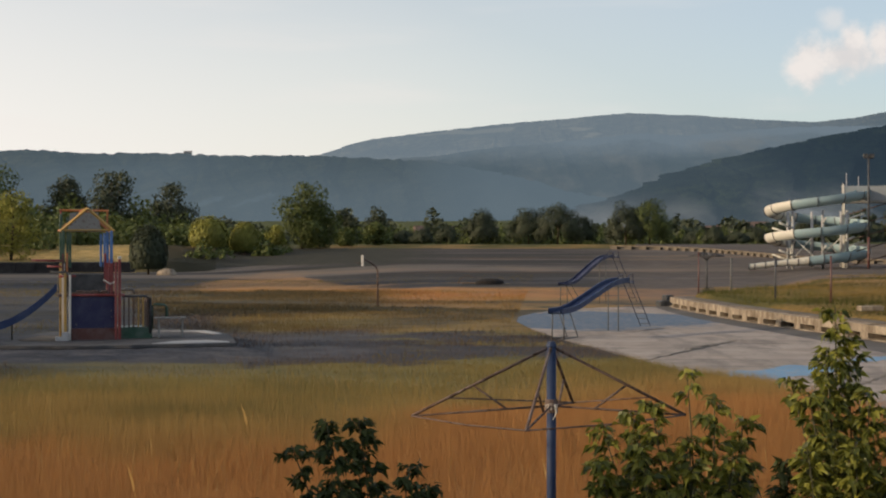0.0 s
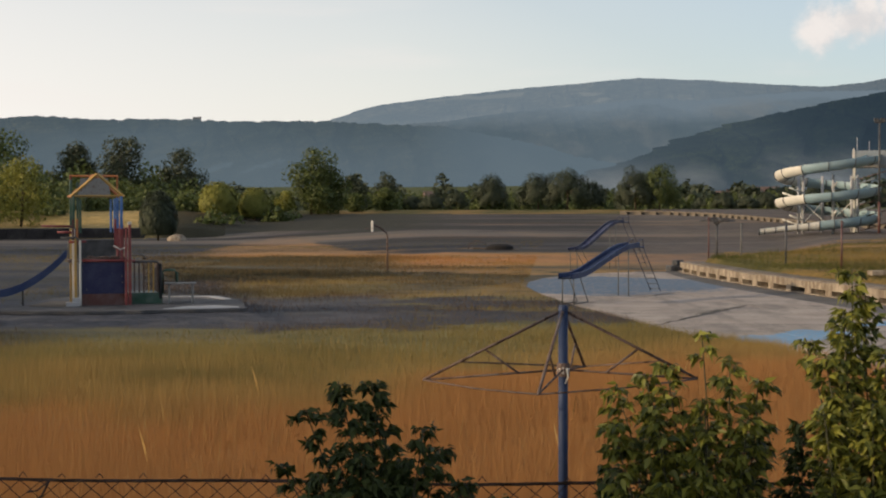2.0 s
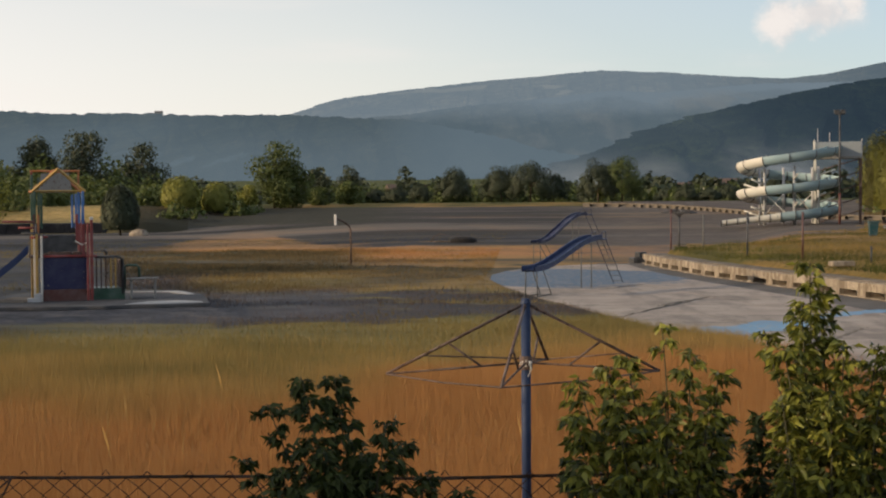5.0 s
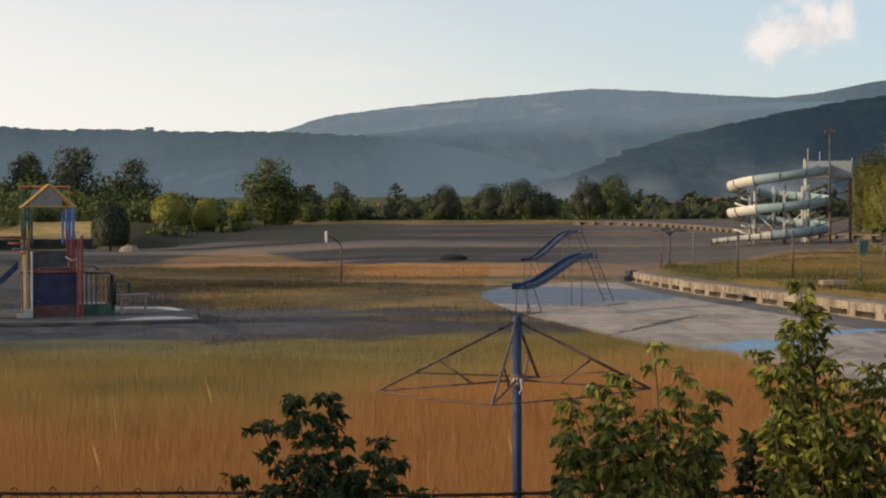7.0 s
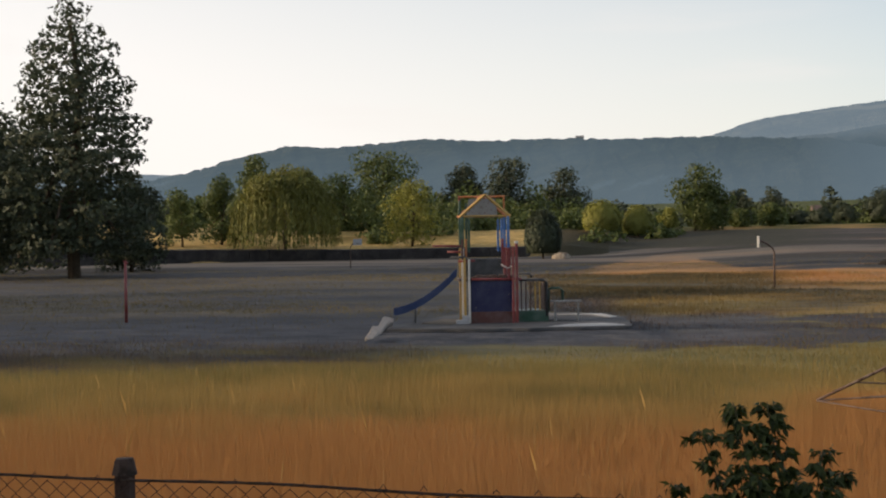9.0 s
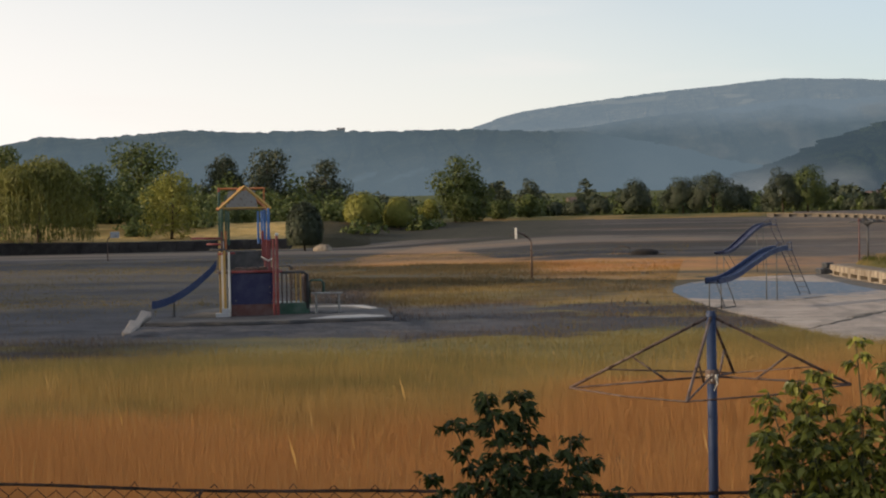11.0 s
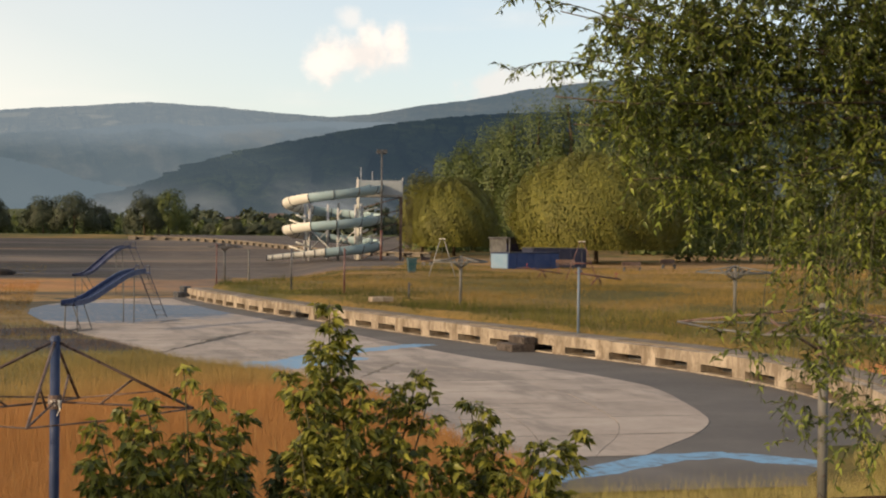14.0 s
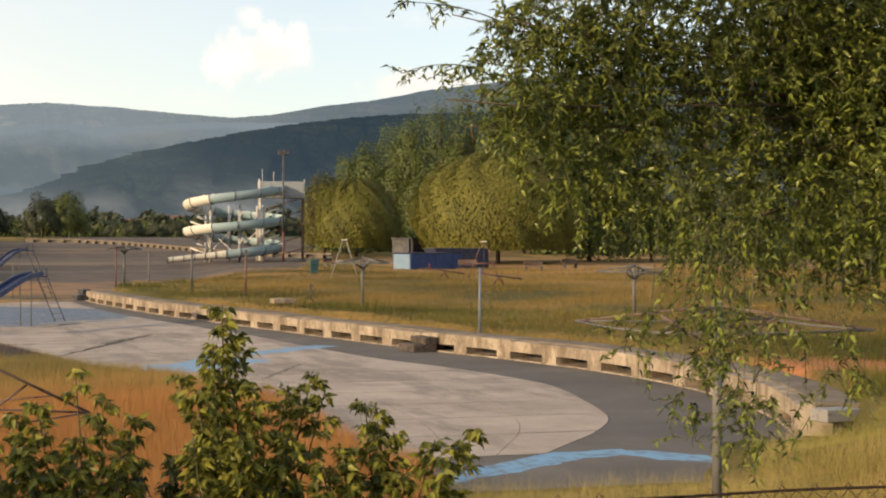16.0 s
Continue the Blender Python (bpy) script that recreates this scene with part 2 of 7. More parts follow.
def field_colour(m):
    """Dry grass, green grass and gravel by distance from the bank, with ragged borders."""
    x, y, z = m.xyz()
    r = m.math("SQRT", m.math("ADD", m.math("MULTIPLY", x, x), m.math("MULTIPLY", y, y)))
    n1 = m.math("SUBTRACT", m.noise(0.055, 4, 0.6, (0.6, 1.2, 1)), 0.5)
    n2 = m.math("SUBTRACT", m.noise(0.5, 4, 0.6), 0.5)
    r = m.math("SUBTRACT", r, m.math("MULTIPLY", m.smooth(x, -5.0, 2.5), m.smooth(r, 60.0, 42.0, 0.0, 10.0)))
    slope = m.math("DIVIDE", x, m.math("MAXIMUM", y, 1.0))
    r = m.math("SUBTRACT", r, m.math("MULTIPLY", m.smooth(slope, -0.09, -0.19), m.smooth(r, 85.0, 125.0, 0.0, 22.0)))
    rr = m.math("MULTIPLY", r, m.math("ADD", 1.0, m.math("ADD", m.math("MULTIPLY", n1, 0.75), m.math("ADD", m.math("MULTIPLY", n2, 0.2), m.math("MULTIPLY", m.math("SUBTRACT", m.noise(0.17, 5, 0.65), 0.5), 0.4)))))
    f = m.math("DIVIDE", rr, 400.0)
    return f, n1, n2


ORANGE, STRAW, OLIVE, GRAVEL = (0.375, 0.188, 0.068), (0.32, 0.225, 0.08), (0.21, 0.175, 0.062), (0.052, 0.054, 0.064)


def field_ramp(m, f):
    c = m.ramp(f, [(0.0, ORANGE), (0.066, ORANGE), (0.079, STRAW), (0.1, OLIVE), (0.118, OLIVE), (0.125, GRAVEL), (0.152, GRAVEL),
                   (0.16, OLIVE), (0.172, (0.3, 0.2, 0.068)), (0.19, (0.26, 0.17, 0.06)), (0.205, (0.062, 0.06, 0.032)), (0.24, (0.07, 0.064, 0.04)),
                   (0.255, (0.32, 0.2, 0.075)), (0.3, (0.44, 0.205, 0.075)), (0.325, (0.42, 0.21, 0.08)), (0.345, GRAVEL), (0.42, (0.068, 0.059, 0.057)), (0.7, (0.082, 0.069, 0.062)), (1.0, (0.12, 0.105, 0.084))])
    patchy = m.math("MULTIPLY", m.math("MULTIPLY", m.smooth(f, 0.155, 0.165), m.smooth(f, 0.345, 0.33)), m.smooth(m.noise(0.045, 5, 0.65, (0.7, 1, 1)), 0.47, 0.6, 0.0, 0.8))
    c = m.mix(patchy, c, (0.075, 0.07, 0.048))
    # greener tussocks in the near grass
    tussock = m.math("MULTIPLY", m.math("MULTIPLY", m.smooth(f, 0.06, 0.085), m.smooth(f, 0.13, 0.12)), m.smooth(m.noise(0.3, 5, 0.65, (0.7, 1, 1)), 0.47, 0.6, 0.0, 0.7))
    c = m.mix(tussock, c, (0.125, 0.118, 0.045))
    # long dark drifts, shadow bands put into the ground colour, and dry straw
    far = m.smooth(f, 0.1, 0.14)
    x, y, z = m.xyz()
    side = m.smooth(m.math("ADD", m.math("DIVIDE", x, m.math("MAXIMUM", y, 1.0)), m.math("MULTIPLY", m.math("SUBTRACT", m.noise(0.03, 3), 0.5), 0.2)), -0.25, -0.16)
    # gravel on the left is coloured dark for the shade of the bank's trees
    c = m.mix(m.math("MULTIPLY", far, m.smooth(side, 0.0, 1.0, 0.97, 0.0)), c, m.ramp(m.noise(0.07, 6, 0.66, (0.8, 1.2, 1)), [(0.36, (0.04, 0.043, 0.052)), (0.5, (0.063, 0.067, 0.08)), (0.64, (0.095, 0.088, 0.08))]))
    brown = m.math("MULTIPLY", m.math("MULTIPLY", m.smooth(f, 0.15, 0.18), m.smooth(f, 0.34, 0.27)), m.smooth(m.noise(0.08, 6, 0.66, (0.7, 1.2, 1)), 0.47, 0.6, 0.0, 0.5))
    c = m.mix(m.math("MULTIPLY", brown, m.smooth(side, 0.0, 1.0, 1.0, 0.0)), c, (0.12, 0.098, 0.06))
    straw = m.math("MULTIPLY", far, side)
    d1 = m.noise(0.05, 5, 0.6, (0.7, 1.5, 1))
    open_gravel = m.smooth(f, 0.33, 0.36, 0.25, 1.0)
    c = m.mix(m.math("MULTIPLY", m.math("MULTIPLY", far, open_gravel), m.smooth(d1, 0.48, 0.57, 0.0, 0.85)), c, (0.045, 0.044, 0.04))
    d2 = m.noise(0.035, 6, 0.66, (0.45, 1.0, 1.7))
    grassy = m.smooth(f, 0.15, 0.17)
    c = m.mix(m.math("MULTIPLY", m.math("MULTIPLY", straw, grassy), m.smooth(d2, 0.535, 0.61, 0.0, 0.7)), c, (0.38, 0.215, 0.075))
    # rubble and darker patches, a metre or two across, and thin long seams in the old floor
    lumps = m.noise(0.55, 6, 0.72, (0.6, 1.0, 1))
    c = m.mix(m.math("MULTIPLY", far, m.smooth(lumps, 0.5, 0.68, 0.0, 0.65)), c, (0.034, 0.033, 0.034))
    c = m.mix(m.math("MULTIPLY", far, m.smooth(lumps, 0.46, 0.3, 0.0, 0.4)), c, m.mix(grassy, (0.1, 0.1, 0.108), (0.22, 0.17, 0.115)))
    seams = m.noise(0.16, 5, 0.7, (0.22, 1.0, 1))
    out = m.smooth(f, 0.35, 0.4)
    c = m.mix(m.math("MULTIPLY", out, m.smooth(seams, 0.51, 0.58, 0.0, 0.85)), c, (0.032, 0.029, 0.028))
    c = m.mix(m.math("MULTIPLY", out, m.smooth(seams, 0.44, 0.38, 0.0, 0.4)), c, (0.2, 0.165, 0.135))
    slope = m.math("DIVIDE", x, m.math("MAXIMUM", y, 1.0))
    away = m.math("SQRT", m.math("ADD", m.math("MULTIPLY", x, x), m.math("MULTIPLY", y, y)))
    away = m.math("MULTIPLY", away, m.math("ADD", 1.0, m.math("ADD", m.math("MULTIPLY", m.math("SUBTRACT", m.noise(0.12, 5, 0.65, (0.6, 1, 1)), 0.5), 0.3), m.math("MULTIPLY", m.math("SUBTRACT", m.noise(0.9, 4, 0.7, (0.7, 1, 1)), 0.5), 0.08))))

    def band(near, far_side, edge=3.0):
        return m.math("MULTIPLY", m.smooth(away, near - edge, near + edge), m.math("SUBTRACT", 1.0, m.smooth(m.math("SUBTRACT", away, far_side), -edge, edge)))

    left = m.smooth(slope, -0.085, -0.125)
    tower_side = m.math("MULTIPLY", left, m.smooth(slope, -0.275, -0.235))
    # rubble beside the slab, then straw, dark sward and a dry golden rise
    rubble = m.ramp(lumps, [(0.36, (0.034, 0.036, 0.044)), (0.5, (0.064, 0.067, 0.08)), (0.62, (0.1, 0.1, 0.112)), (0.72, (0.05, 0.05, 0.056))])
    c = m.mix(m.math("MULTIPLY", m.math("MULTIPLY", band(51.0, 68.0, 2.5), left), 0.9), c, rubble)
    c = m.mix(m.math("MULTIPLY", m.math("MULTIPLY", band(71.0, 84.0, 2.0), m.math("MULTIPLY", left, m.smooth(slope, -0.225, -0.195))), m.smooth(lumps, 0.62, 0.45, 0.3, 0.9)), c, (0.25, 0.18, 0.062))
    sward = m.mix(m.smooth(lumps, 0.42, 0.62), (0.07, 0.066, 0.036), (0.04, 0.042, 0.024))
    c = m.mix(m.math("MULTIPLY", m.math("MULTIPLY", band(87.0, 130.0, 3.0), tower_side), 0.9), c, sward)
    c = m.mix(m.math("MULTIPLY", m.math("MULTIPLY", band(106.0, 115.0, 3.0), tower_side), m.smooth(d2, 0.4, 0.55, 0.0, 0.7)), c, (0.15, 0.128, 0.082))
    crest = m.math("ADD", 150.0, m.math("MULTIPLY", m.smooth(slope, -0.235, -0.18, 0.0, 55.0), m.smooth(slope, -0.125, -0.178)))
    c = m.mix(m.math("MULTIPLY", m.math("MULTIPLY", band(134.0, crest, 4.0), m.math("MULTIPLY", left, m.smooth(slope, -0.25, -0.21))), m.smooth(lumps, 0.68, 0.45, 0.45, 0.95)), c, (0.4, 0.215, 0.085))
    streak = m.noise(0.045, 5, 0.68, (0.13, 1.0, 1))
    c = m.mix(m.math("MULTIPLY", out, m.smooth(streak, 0.495, 0.535, 0.0, 0.85)), c, (0.027, 0.025, 0.025))
    c = m.mix(m.math("MULTIPLY", out, m.smooth(streak, 0.47, 0.43, 0.0, 0.65)), c, (0.17, 0.145, 0.125))
    # the dark overgrown slope below the far left shore, grass self-shadow put into colour
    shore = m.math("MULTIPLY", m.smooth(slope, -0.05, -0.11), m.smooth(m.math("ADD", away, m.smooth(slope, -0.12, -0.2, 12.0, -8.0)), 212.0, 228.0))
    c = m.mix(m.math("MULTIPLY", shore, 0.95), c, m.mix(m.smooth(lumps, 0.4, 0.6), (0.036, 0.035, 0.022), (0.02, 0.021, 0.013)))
    # dry pale floor towards the deck and the water slide
    pale = m.math("MULTIPLY", m.smooth(slope, 0.015, 0.07), m.smooth(y, 96.0, 112.0))
    return m.mix(m.math("MULTIPLY", pale, m.smooth(lumps, 0.35, 0.6, 0.75, 0.35)), c, (0.165, 0.132, 0.11))


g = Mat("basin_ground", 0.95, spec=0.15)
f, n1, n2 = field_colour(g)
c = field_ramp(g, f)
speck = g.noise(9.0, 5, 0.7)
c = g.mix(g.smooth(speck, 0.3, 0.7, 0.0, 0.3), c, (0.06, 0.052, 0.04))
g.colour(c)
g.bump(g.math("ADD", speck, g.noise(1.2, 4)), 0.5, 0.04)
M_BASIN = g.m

g = Mat("terrace_turf", 0.95, spec=0.1)
tone = g.noise(0.09, 5, 0.6, (1, 0.5, 1))
c = g.ramp(tone, [(0.34, (0.055, 0.056, 0.018)), (0.47, (0.12, 0.102, 0.032)), (0.56, (0.215, 0.142, 0.048)), (0.68, (0.33, 0.198, 0.07))])
x, y, z = g.xyz()
bare = g.math("MULTIPLY", g.smooth(y, 98.0, 125.0), g.smooth(y, 215.0, 180.0))
bare = g.math("MULTIPLY", bare, g.smooth(g.noise(0.05, 4, 0.6), 0.4, 0.55))
c = g.mix(bare, c, (0.36, 0.215, 0.1))
c = g.mix(g.smooth(y, 300.0, 340.0), c, (0.082, 0.095, 0.036))
c = g.mix(g.smooth(g.noise(2.5, 5, 0.7), 0.35, 0.7, 0.0, 0.5), c, (0.06, 0.06, 0.022))
c = g.mix(g.math("MULTIPLY", g.smooth(g.math("DIVIDE", x, g.math("MAXIMUM", y, 1.0)), -0.23, -0.26), g.math("MULTIPLY", g.smooth(y, 120.0, 170.0), g.smooth(g.noise(0.04, 4, 0.6), 0.3, 0.5))), c, g.mix(g.smooth(g.noise(0.6, 5, 0.7), 0.4, 0.65), (0.5, 0.34, 0.13), (0.28, 0.2, 0.07)))
patch_x, patch_y = g.math("SUBTRACT", x, 19.8), g.math("MULTIPLY", g.math("SUBTRACT", y, 32.6), 0.7)
spread = g.math("ADD", g.math("SQRT", g.math("ADD", g.math("MULTIPLY", patch_x, patch_x), g.math("MULTIPLY", patch_y, patch_y))), g.math("MULTIPLY", g.noise(0.7, 4, 0.65), 2.5))
c = g.mix(g.smooth(spread, 3.6, 2.4, 0.0, 0.9), c, (0.4, 0.17, 0.075))
# same dark slope on the turf, with the grass's self-shadow in its colour
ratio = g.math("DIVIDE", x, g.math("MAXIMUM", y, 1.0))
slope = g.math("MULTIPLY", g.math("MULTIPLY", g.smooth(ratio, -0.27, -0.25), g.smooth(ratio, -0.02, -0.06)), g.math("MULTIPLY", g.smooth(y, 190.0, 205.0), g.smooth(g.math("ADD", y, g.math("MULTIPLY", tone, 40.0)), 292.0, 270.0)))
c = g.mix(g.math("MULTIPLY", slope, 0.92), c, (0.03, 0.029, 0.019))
g.colour(c)
g.bump(g.noise(3.0, 6, 0.7), 0.9, 0.2)
M_TURF = g.m


def grass_mat(name, stops, big=0.06):
    m = Mat(name, 0.8, spec=0.15)
    tone = m.math("ADD", m.math("MULTIPLY", m.island(), 0.28), m.math("MULTIPLY", m.noise(big, 4, 0.6), 1.05))
    c = m.ramp(m.math("SUBTRACT", tone, 0.17), stops)
    m.colour(c)
    tr = m.n.new("ShaderNodeBsdfTranslucent")
    m.l.new(c, tr.inputs["Color"])
    ms = m.n.new("ShaderNodeMixShader")
    ms.inputs[0].default_value = 0.35
    m.l.new(m.bsdf.outputs[0], ms.inputs[1])
    m.l.new(tr.outputs[0], ms.inputs[2])
    m.l.new(ms.outputs[0], m.n["Material Output"].inputs["Surface"])
    return m.m


M_DRY = Mat("dry_grass", 0.85, spec=0.15)
f, n1, n2 = field_colour(M_DRY)
c = field_ramp(M_DRY, f)
c = M_DRY.mix(M_DRY.smooth(M_DRY.island(), 0.0, 1.0, 0.0, 0.3), c, (0.40, 0.23, 0.09))
M_DRY.colour(c)
tr = M_DRY.n.new("ShaderNodeBsdfTranslucent")
M_DRY.l.new(c, tr.inputs["Color"])
ms = M_DRY.n.new("ShaderNodeMixShader")
ms.inputs[0].default_value = 0.35
M_DRY.l.new(M_DRY.bsdf.outputs[0], ms.inputs[1])
M_DRY.l.new(tr.outputs[0], ms.inputs[2])
M_DRY.l.new(ms.outputs[0], M_DRY.n["Material Output"].inputs["Surface"])
M_DRY = M_DRY.m
M_TUFT = grass_mat("gravel_tufts", [(0.2, (0.08, 0.075, 0.03)), (0.5, (0.17, 0.135, 0.05)), (0.8, (0.3, 0.2, 0.075))], 0.1)
M_STALK = grass_mat("seed_stalks", [(0.2, (0.32, 0.2, 0.07)), (0.5, (0.4, 0.26, 0.1)), (0.8, (0.52, 0.37, 0.16))], 0.2)
M_MEADOW = grass_mat("meadow_grass", [(0.2, (0.05, 0.052, 0.015)), (0.4, (0.1, 0.085, 0.025)), (0.52, (0.205, 0.145, 0.042)), (0.68, (0.345, 0.21, 0.066)), (0.9, (0.46, 0.31, 0.12))], 0.06)
M_LUSH = grass_mat("kerbside_grass", [(0.2, (0.035, 0.042, 0.012)), (0.45, (0.085, 0.09, 0.022)), (0.62, (0.175, 0.15, 0.04)), (0.8, (0.36, 0.235, 0.08))], 0.1)
M_BANKGRASS = grass_mat("bank_grass", [(0.2, (0.125, 0.135, 0.036)), (0.45, (0.3, 0.265, 0.082)), (0.75, (0.56, 0.43, 0.19))], 0.3)

g = Mat("pale_concrete", 0.9, spec=0.2)
tone = g.noise(0.35, 6, 0.65)
fine = g.noise(6.0, 6, 0.7)
smear = g.noise(0.5, 6, 0.7, (1.0, 0.25, 1))
c = g.ramp(tone, [(0.25, (0.22, 0.184, 0.155)), (0.5, (0.35, 0.293, 0.246)), (0.75, (0.45, 0.388, 0.33))])
c = g.mix(g.smooth(fine, 0.5, 0.75, 0.0, 0.5), c, (0.2, 0.18, 0.15))
c = g.mix(g.smooth(smear, 0.46, 0.62, 0.0, 0.7), c, (0.17, 0.148, 0.13))
c = g.mix(g.smooth(g.noise(1.6, 7, 0.72), 0.54, 0.66, 0.0, 0.3), c, (0.2, 0.175, 0.15))
c = g.mix(g.smooth(g.noise(0.8, 5, 0.7, (0.3, 1, 1)), 0.56, 0.68, 0.0, 0.5), c, (0.5, 0.43, 0.36))
c = g.mix(g.smooth(g.each(), 0.0, 1.0, 0.0, 0.18), c, (0.22, 0.2, 0.18))


def paint_band(m, c, x0, y0, x1, y1, half, tint=(0.15, 0.3, 0.45), wear=0.56):
    """A worn painted band from one place to another."""
    x, y, z = m.xyz()
    L = math.hypot(x1 - x0, y1 - y0)
    dx, dy = (x1 - x0) / L, (y1 - y0) / L
    rx, ry = m.math("SUBTRACT", x, x0), m.math("SUBTRACT", y, y0)
    along = m.math("ADD", m.math("MULTIPLY", rx, dx), m.math("MULTIPLY", ry, dy))
    off = m.math("ABSOLUTE", m.math("SUBTRACT", m.math("MULTIPLY", rx, dy), m.math("MULTIPLY", ry, dx)))
    off = m.math("ADD", off, m.math("MULTIPLY", m.math("SUBTRACT", m.noise(1.2, 4), 0.5), half * 1.6))
    k = m.math("MULTIPLY", m.smooth(off, half * 0.8, half, 1.0, 0.0), m.math("MULTIPLY", m.math("GREATER_THAN", along, 0.0), m.math("LESS_THAN", along, L)))
    k = m.math("MULTIPLY", k, m.smooth(m.noise(3.5, 5, 0.7), wear - 0.22, wear, 0.35, 1.0))
    return m.mix(k, c, tint)


BANDS = ((6.0, 22.5, 10.2, 25.4, 0.45), (10.0, 25.42, 11.4, 25.5, 0.45), (11.2, 25.5, 13.0, 23.5, 0.45), (5.2, 44.4, 8.4, 48.6, 1.25), (8.9, 50.4, 12.4, 54.0, 0.55))
for band in BANDS:
    c = paint_band(g, c, *band)
c = paint_band(g, c, -3.5, 73.0, 7.0, 85.0, 8.0, (0.09, 0.14, 0.2), 0.55)
g.colour(c)
g.bump(fine, 0.4, 0.02)
M_CONCRETE = g.m

g = Mat("old_asphalt", 0.92, spec=0.2)
tone = g.noise(0.3, 5, 0.6)
fine = g.noise(25.0, 4, 0.7)
c = g.ramp(tone, [(0.3, (0.074, 0.069, 0.065)), (0.55, (0.105, 0.097, 0.09)), (0.75, (0.15, 0.136, 0.124))])
c = g.mix(g.smooth(fine, 0.45, 0.7, 0.0, 0.4), c, (0.15, 0.137, 0.125))
for band in BANDS:
    c = paint_band(g, c, *band)
g.colour(c)
g.bump(fine, 0.4, 0.01)
M_ASPHALT = g.m

g = Mat("weathered_kerb_concrete", 0.9, spec=0.2)
tone = g.noise(0.9, 6, 0.65)
c = g.ramp(tone, [(0.3, (0.15, 0.122, 0.092)), (0.5, (0.3, 0.25, 0.19)), (0.72, (0.46, 0.395, 0.31))])
drip = g.noise(2.2, 5, 0.65, (1, 1, 0.35))
c = g.mix(g.smooth(drip, 0.46, 0.62, 0.0, 0.75), c, (0.12, 0.09, 0.062))
c = g.mix(g.smooth(g.noise(0.35, 4, 0.6), 0.5, 0.65, 0.0, 0.5), c, (0.2, 0.165, 0.13))
c = g.mix(g.smooth(g.noise(5.0, 6, 0.75), 0.52, 0.66, 0.0, 0.55), c, (0.1, 0.078, 0.056))
g.colour(c)
g.bump(g.noise(12.0, 5, 0.7), 0.5, 0.02)
M_KERB = g.m

M_DECK = Mat("deck_concrete", 0.92, spec=0.2)
tone = M_DECK.noise(0.8, 6, 0.65)
M_DECK.colour(M_DECK.ramp(tone, [(0.3, (0.09, 0.075, 0.06)), (0.55, (0.16, 0.135, 0.105)), (0.75, (0.24, 0.2, 0.155))])).bump(M_DECK.noise(10.0, 5), 0.4, 0.02)
M_DECK = M_DECK.m

M_BARK = Mat("bark", 0.95, spec=0.1)
tone = M_BARK.noise(6.0, 5, 0.7, (1, 1, 0.25))
M_BARK.colour(M_BARK.ramp(tone, [(0.3, (0.035, 0.025, 0.018)), (0.7, (0.13, 0.1, 0.07))])).bump(tone, 0.8, 0.03)
M_BARK = M_BARK.m
M_STEM = Mat("green_stem", 0.7)
M_STEM.colour(M_STEM.ramp(M_STEM.noise(12, 3), [(0.3, (0.03, 0.03, 0.014)), (0.7, (0.07, 0.065, 0.028))]))
M_STEM = M_STEM.m

M_TREE = leafy("tree_leaves", (0.055, 0.08, 0.023), (0.145, 0.168, 0.045), even=0.4)
# leaf colour raised and blued a little, distance haze put into it
M_DARKTREE = leafy("dark_tree_leaves", (0.038, 0.05, 0.031), (0.085, 0.1, 0.052), even=0.4)
M_WILLOW = leafy("willow_leaves", (0.095, 0.1, 0.019), (0.225, 0.214, 0.042), 0.6, 0.24, 0.3)
M_YELLOWTREE = leafy("yellow_green_leaves", (0.18, 0.185, 0.036), (0.34, 0.325, 0.068), even=0.4)
M_OLIVETREE = leafy("olive_leaves", (0.115, 0.12, 0.028), (0.235, 0.23, 0.052), even=0.3)
# one bush leaf in two copies: shade in the first colour, sun in the second
M_BUSHSHADE = leafy("shaded_bush_leaves", (0.02, 0.035, 0.011), (0.08, 0.1, 0.024), 0.6, 0.3)
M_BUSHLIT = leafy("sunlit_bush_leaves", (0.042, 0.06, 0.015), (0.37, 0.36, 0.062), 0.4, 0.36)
M_NEARLEAF = leafy("near_tree_leaves", (0.03, 0.05, 0.012), (0.265, 0.31, 0.058), 0.3, 0.32)
M_POPLAR = leafy("poplar_leaves", (0.055, 0.085, 0.027), (0.165, 0.198, 0.052), 0.5, 0.3, 0.2)

M_BLUE = painted("blue_paint", (0.012, 0.03, 0.095), faded=0.15)
M_BLUEPOLE = painted("blue_pole_paint", (0.01, 0.026, 0.075), rough=0.6, amount=0.66, faded=0.06)
M_SKYBLUE = painted("sky_blue_paint", (0.045, 0.14, 0.36))
M_RED = painted("red_paint", (0.2, 0.028, 0.026))
M_ORANGE = painted("orange_paint", (0.38, 0.13, 0.035))
M_YELLOW = painted("yellow_paint", (0.38, 0.23, 0.05))
M_GREEN = painted("green_paint", (0.016, 0.062, 0.038))
M_WHITE = painted("white_paint", (0.55, 0.53, 0.48))
M_GREY = painted("grey_paint", (0.36, 0.36, 0.36))
M_RUST = painted("rusty_steel", (0.10, 0.06, 0.045), (0.05, 0.03, 0.022), 0.75, 0.5)
M_DARK = painted("dark_steel", (0.035, 0.037, 0.04), (0.1, 0.06, 0.04))
M_GALV = painted("dull_galvanised", (0.2, 0.2, 0.19), (0.11, 0.07, 0.045), 0.55, 0.55)
M_DULLSTEEL = painted("dull_steel", (0.09, 0.09, 0.083), (0.08, 0.055, 0.04), 0.6, 0.55)
M_FENCE = painted("rusted_wire", (0.05, 0.028, 0.02), (0.025, 0.016, 0.012), 0.85, 0.5, 20.0, 0.1)
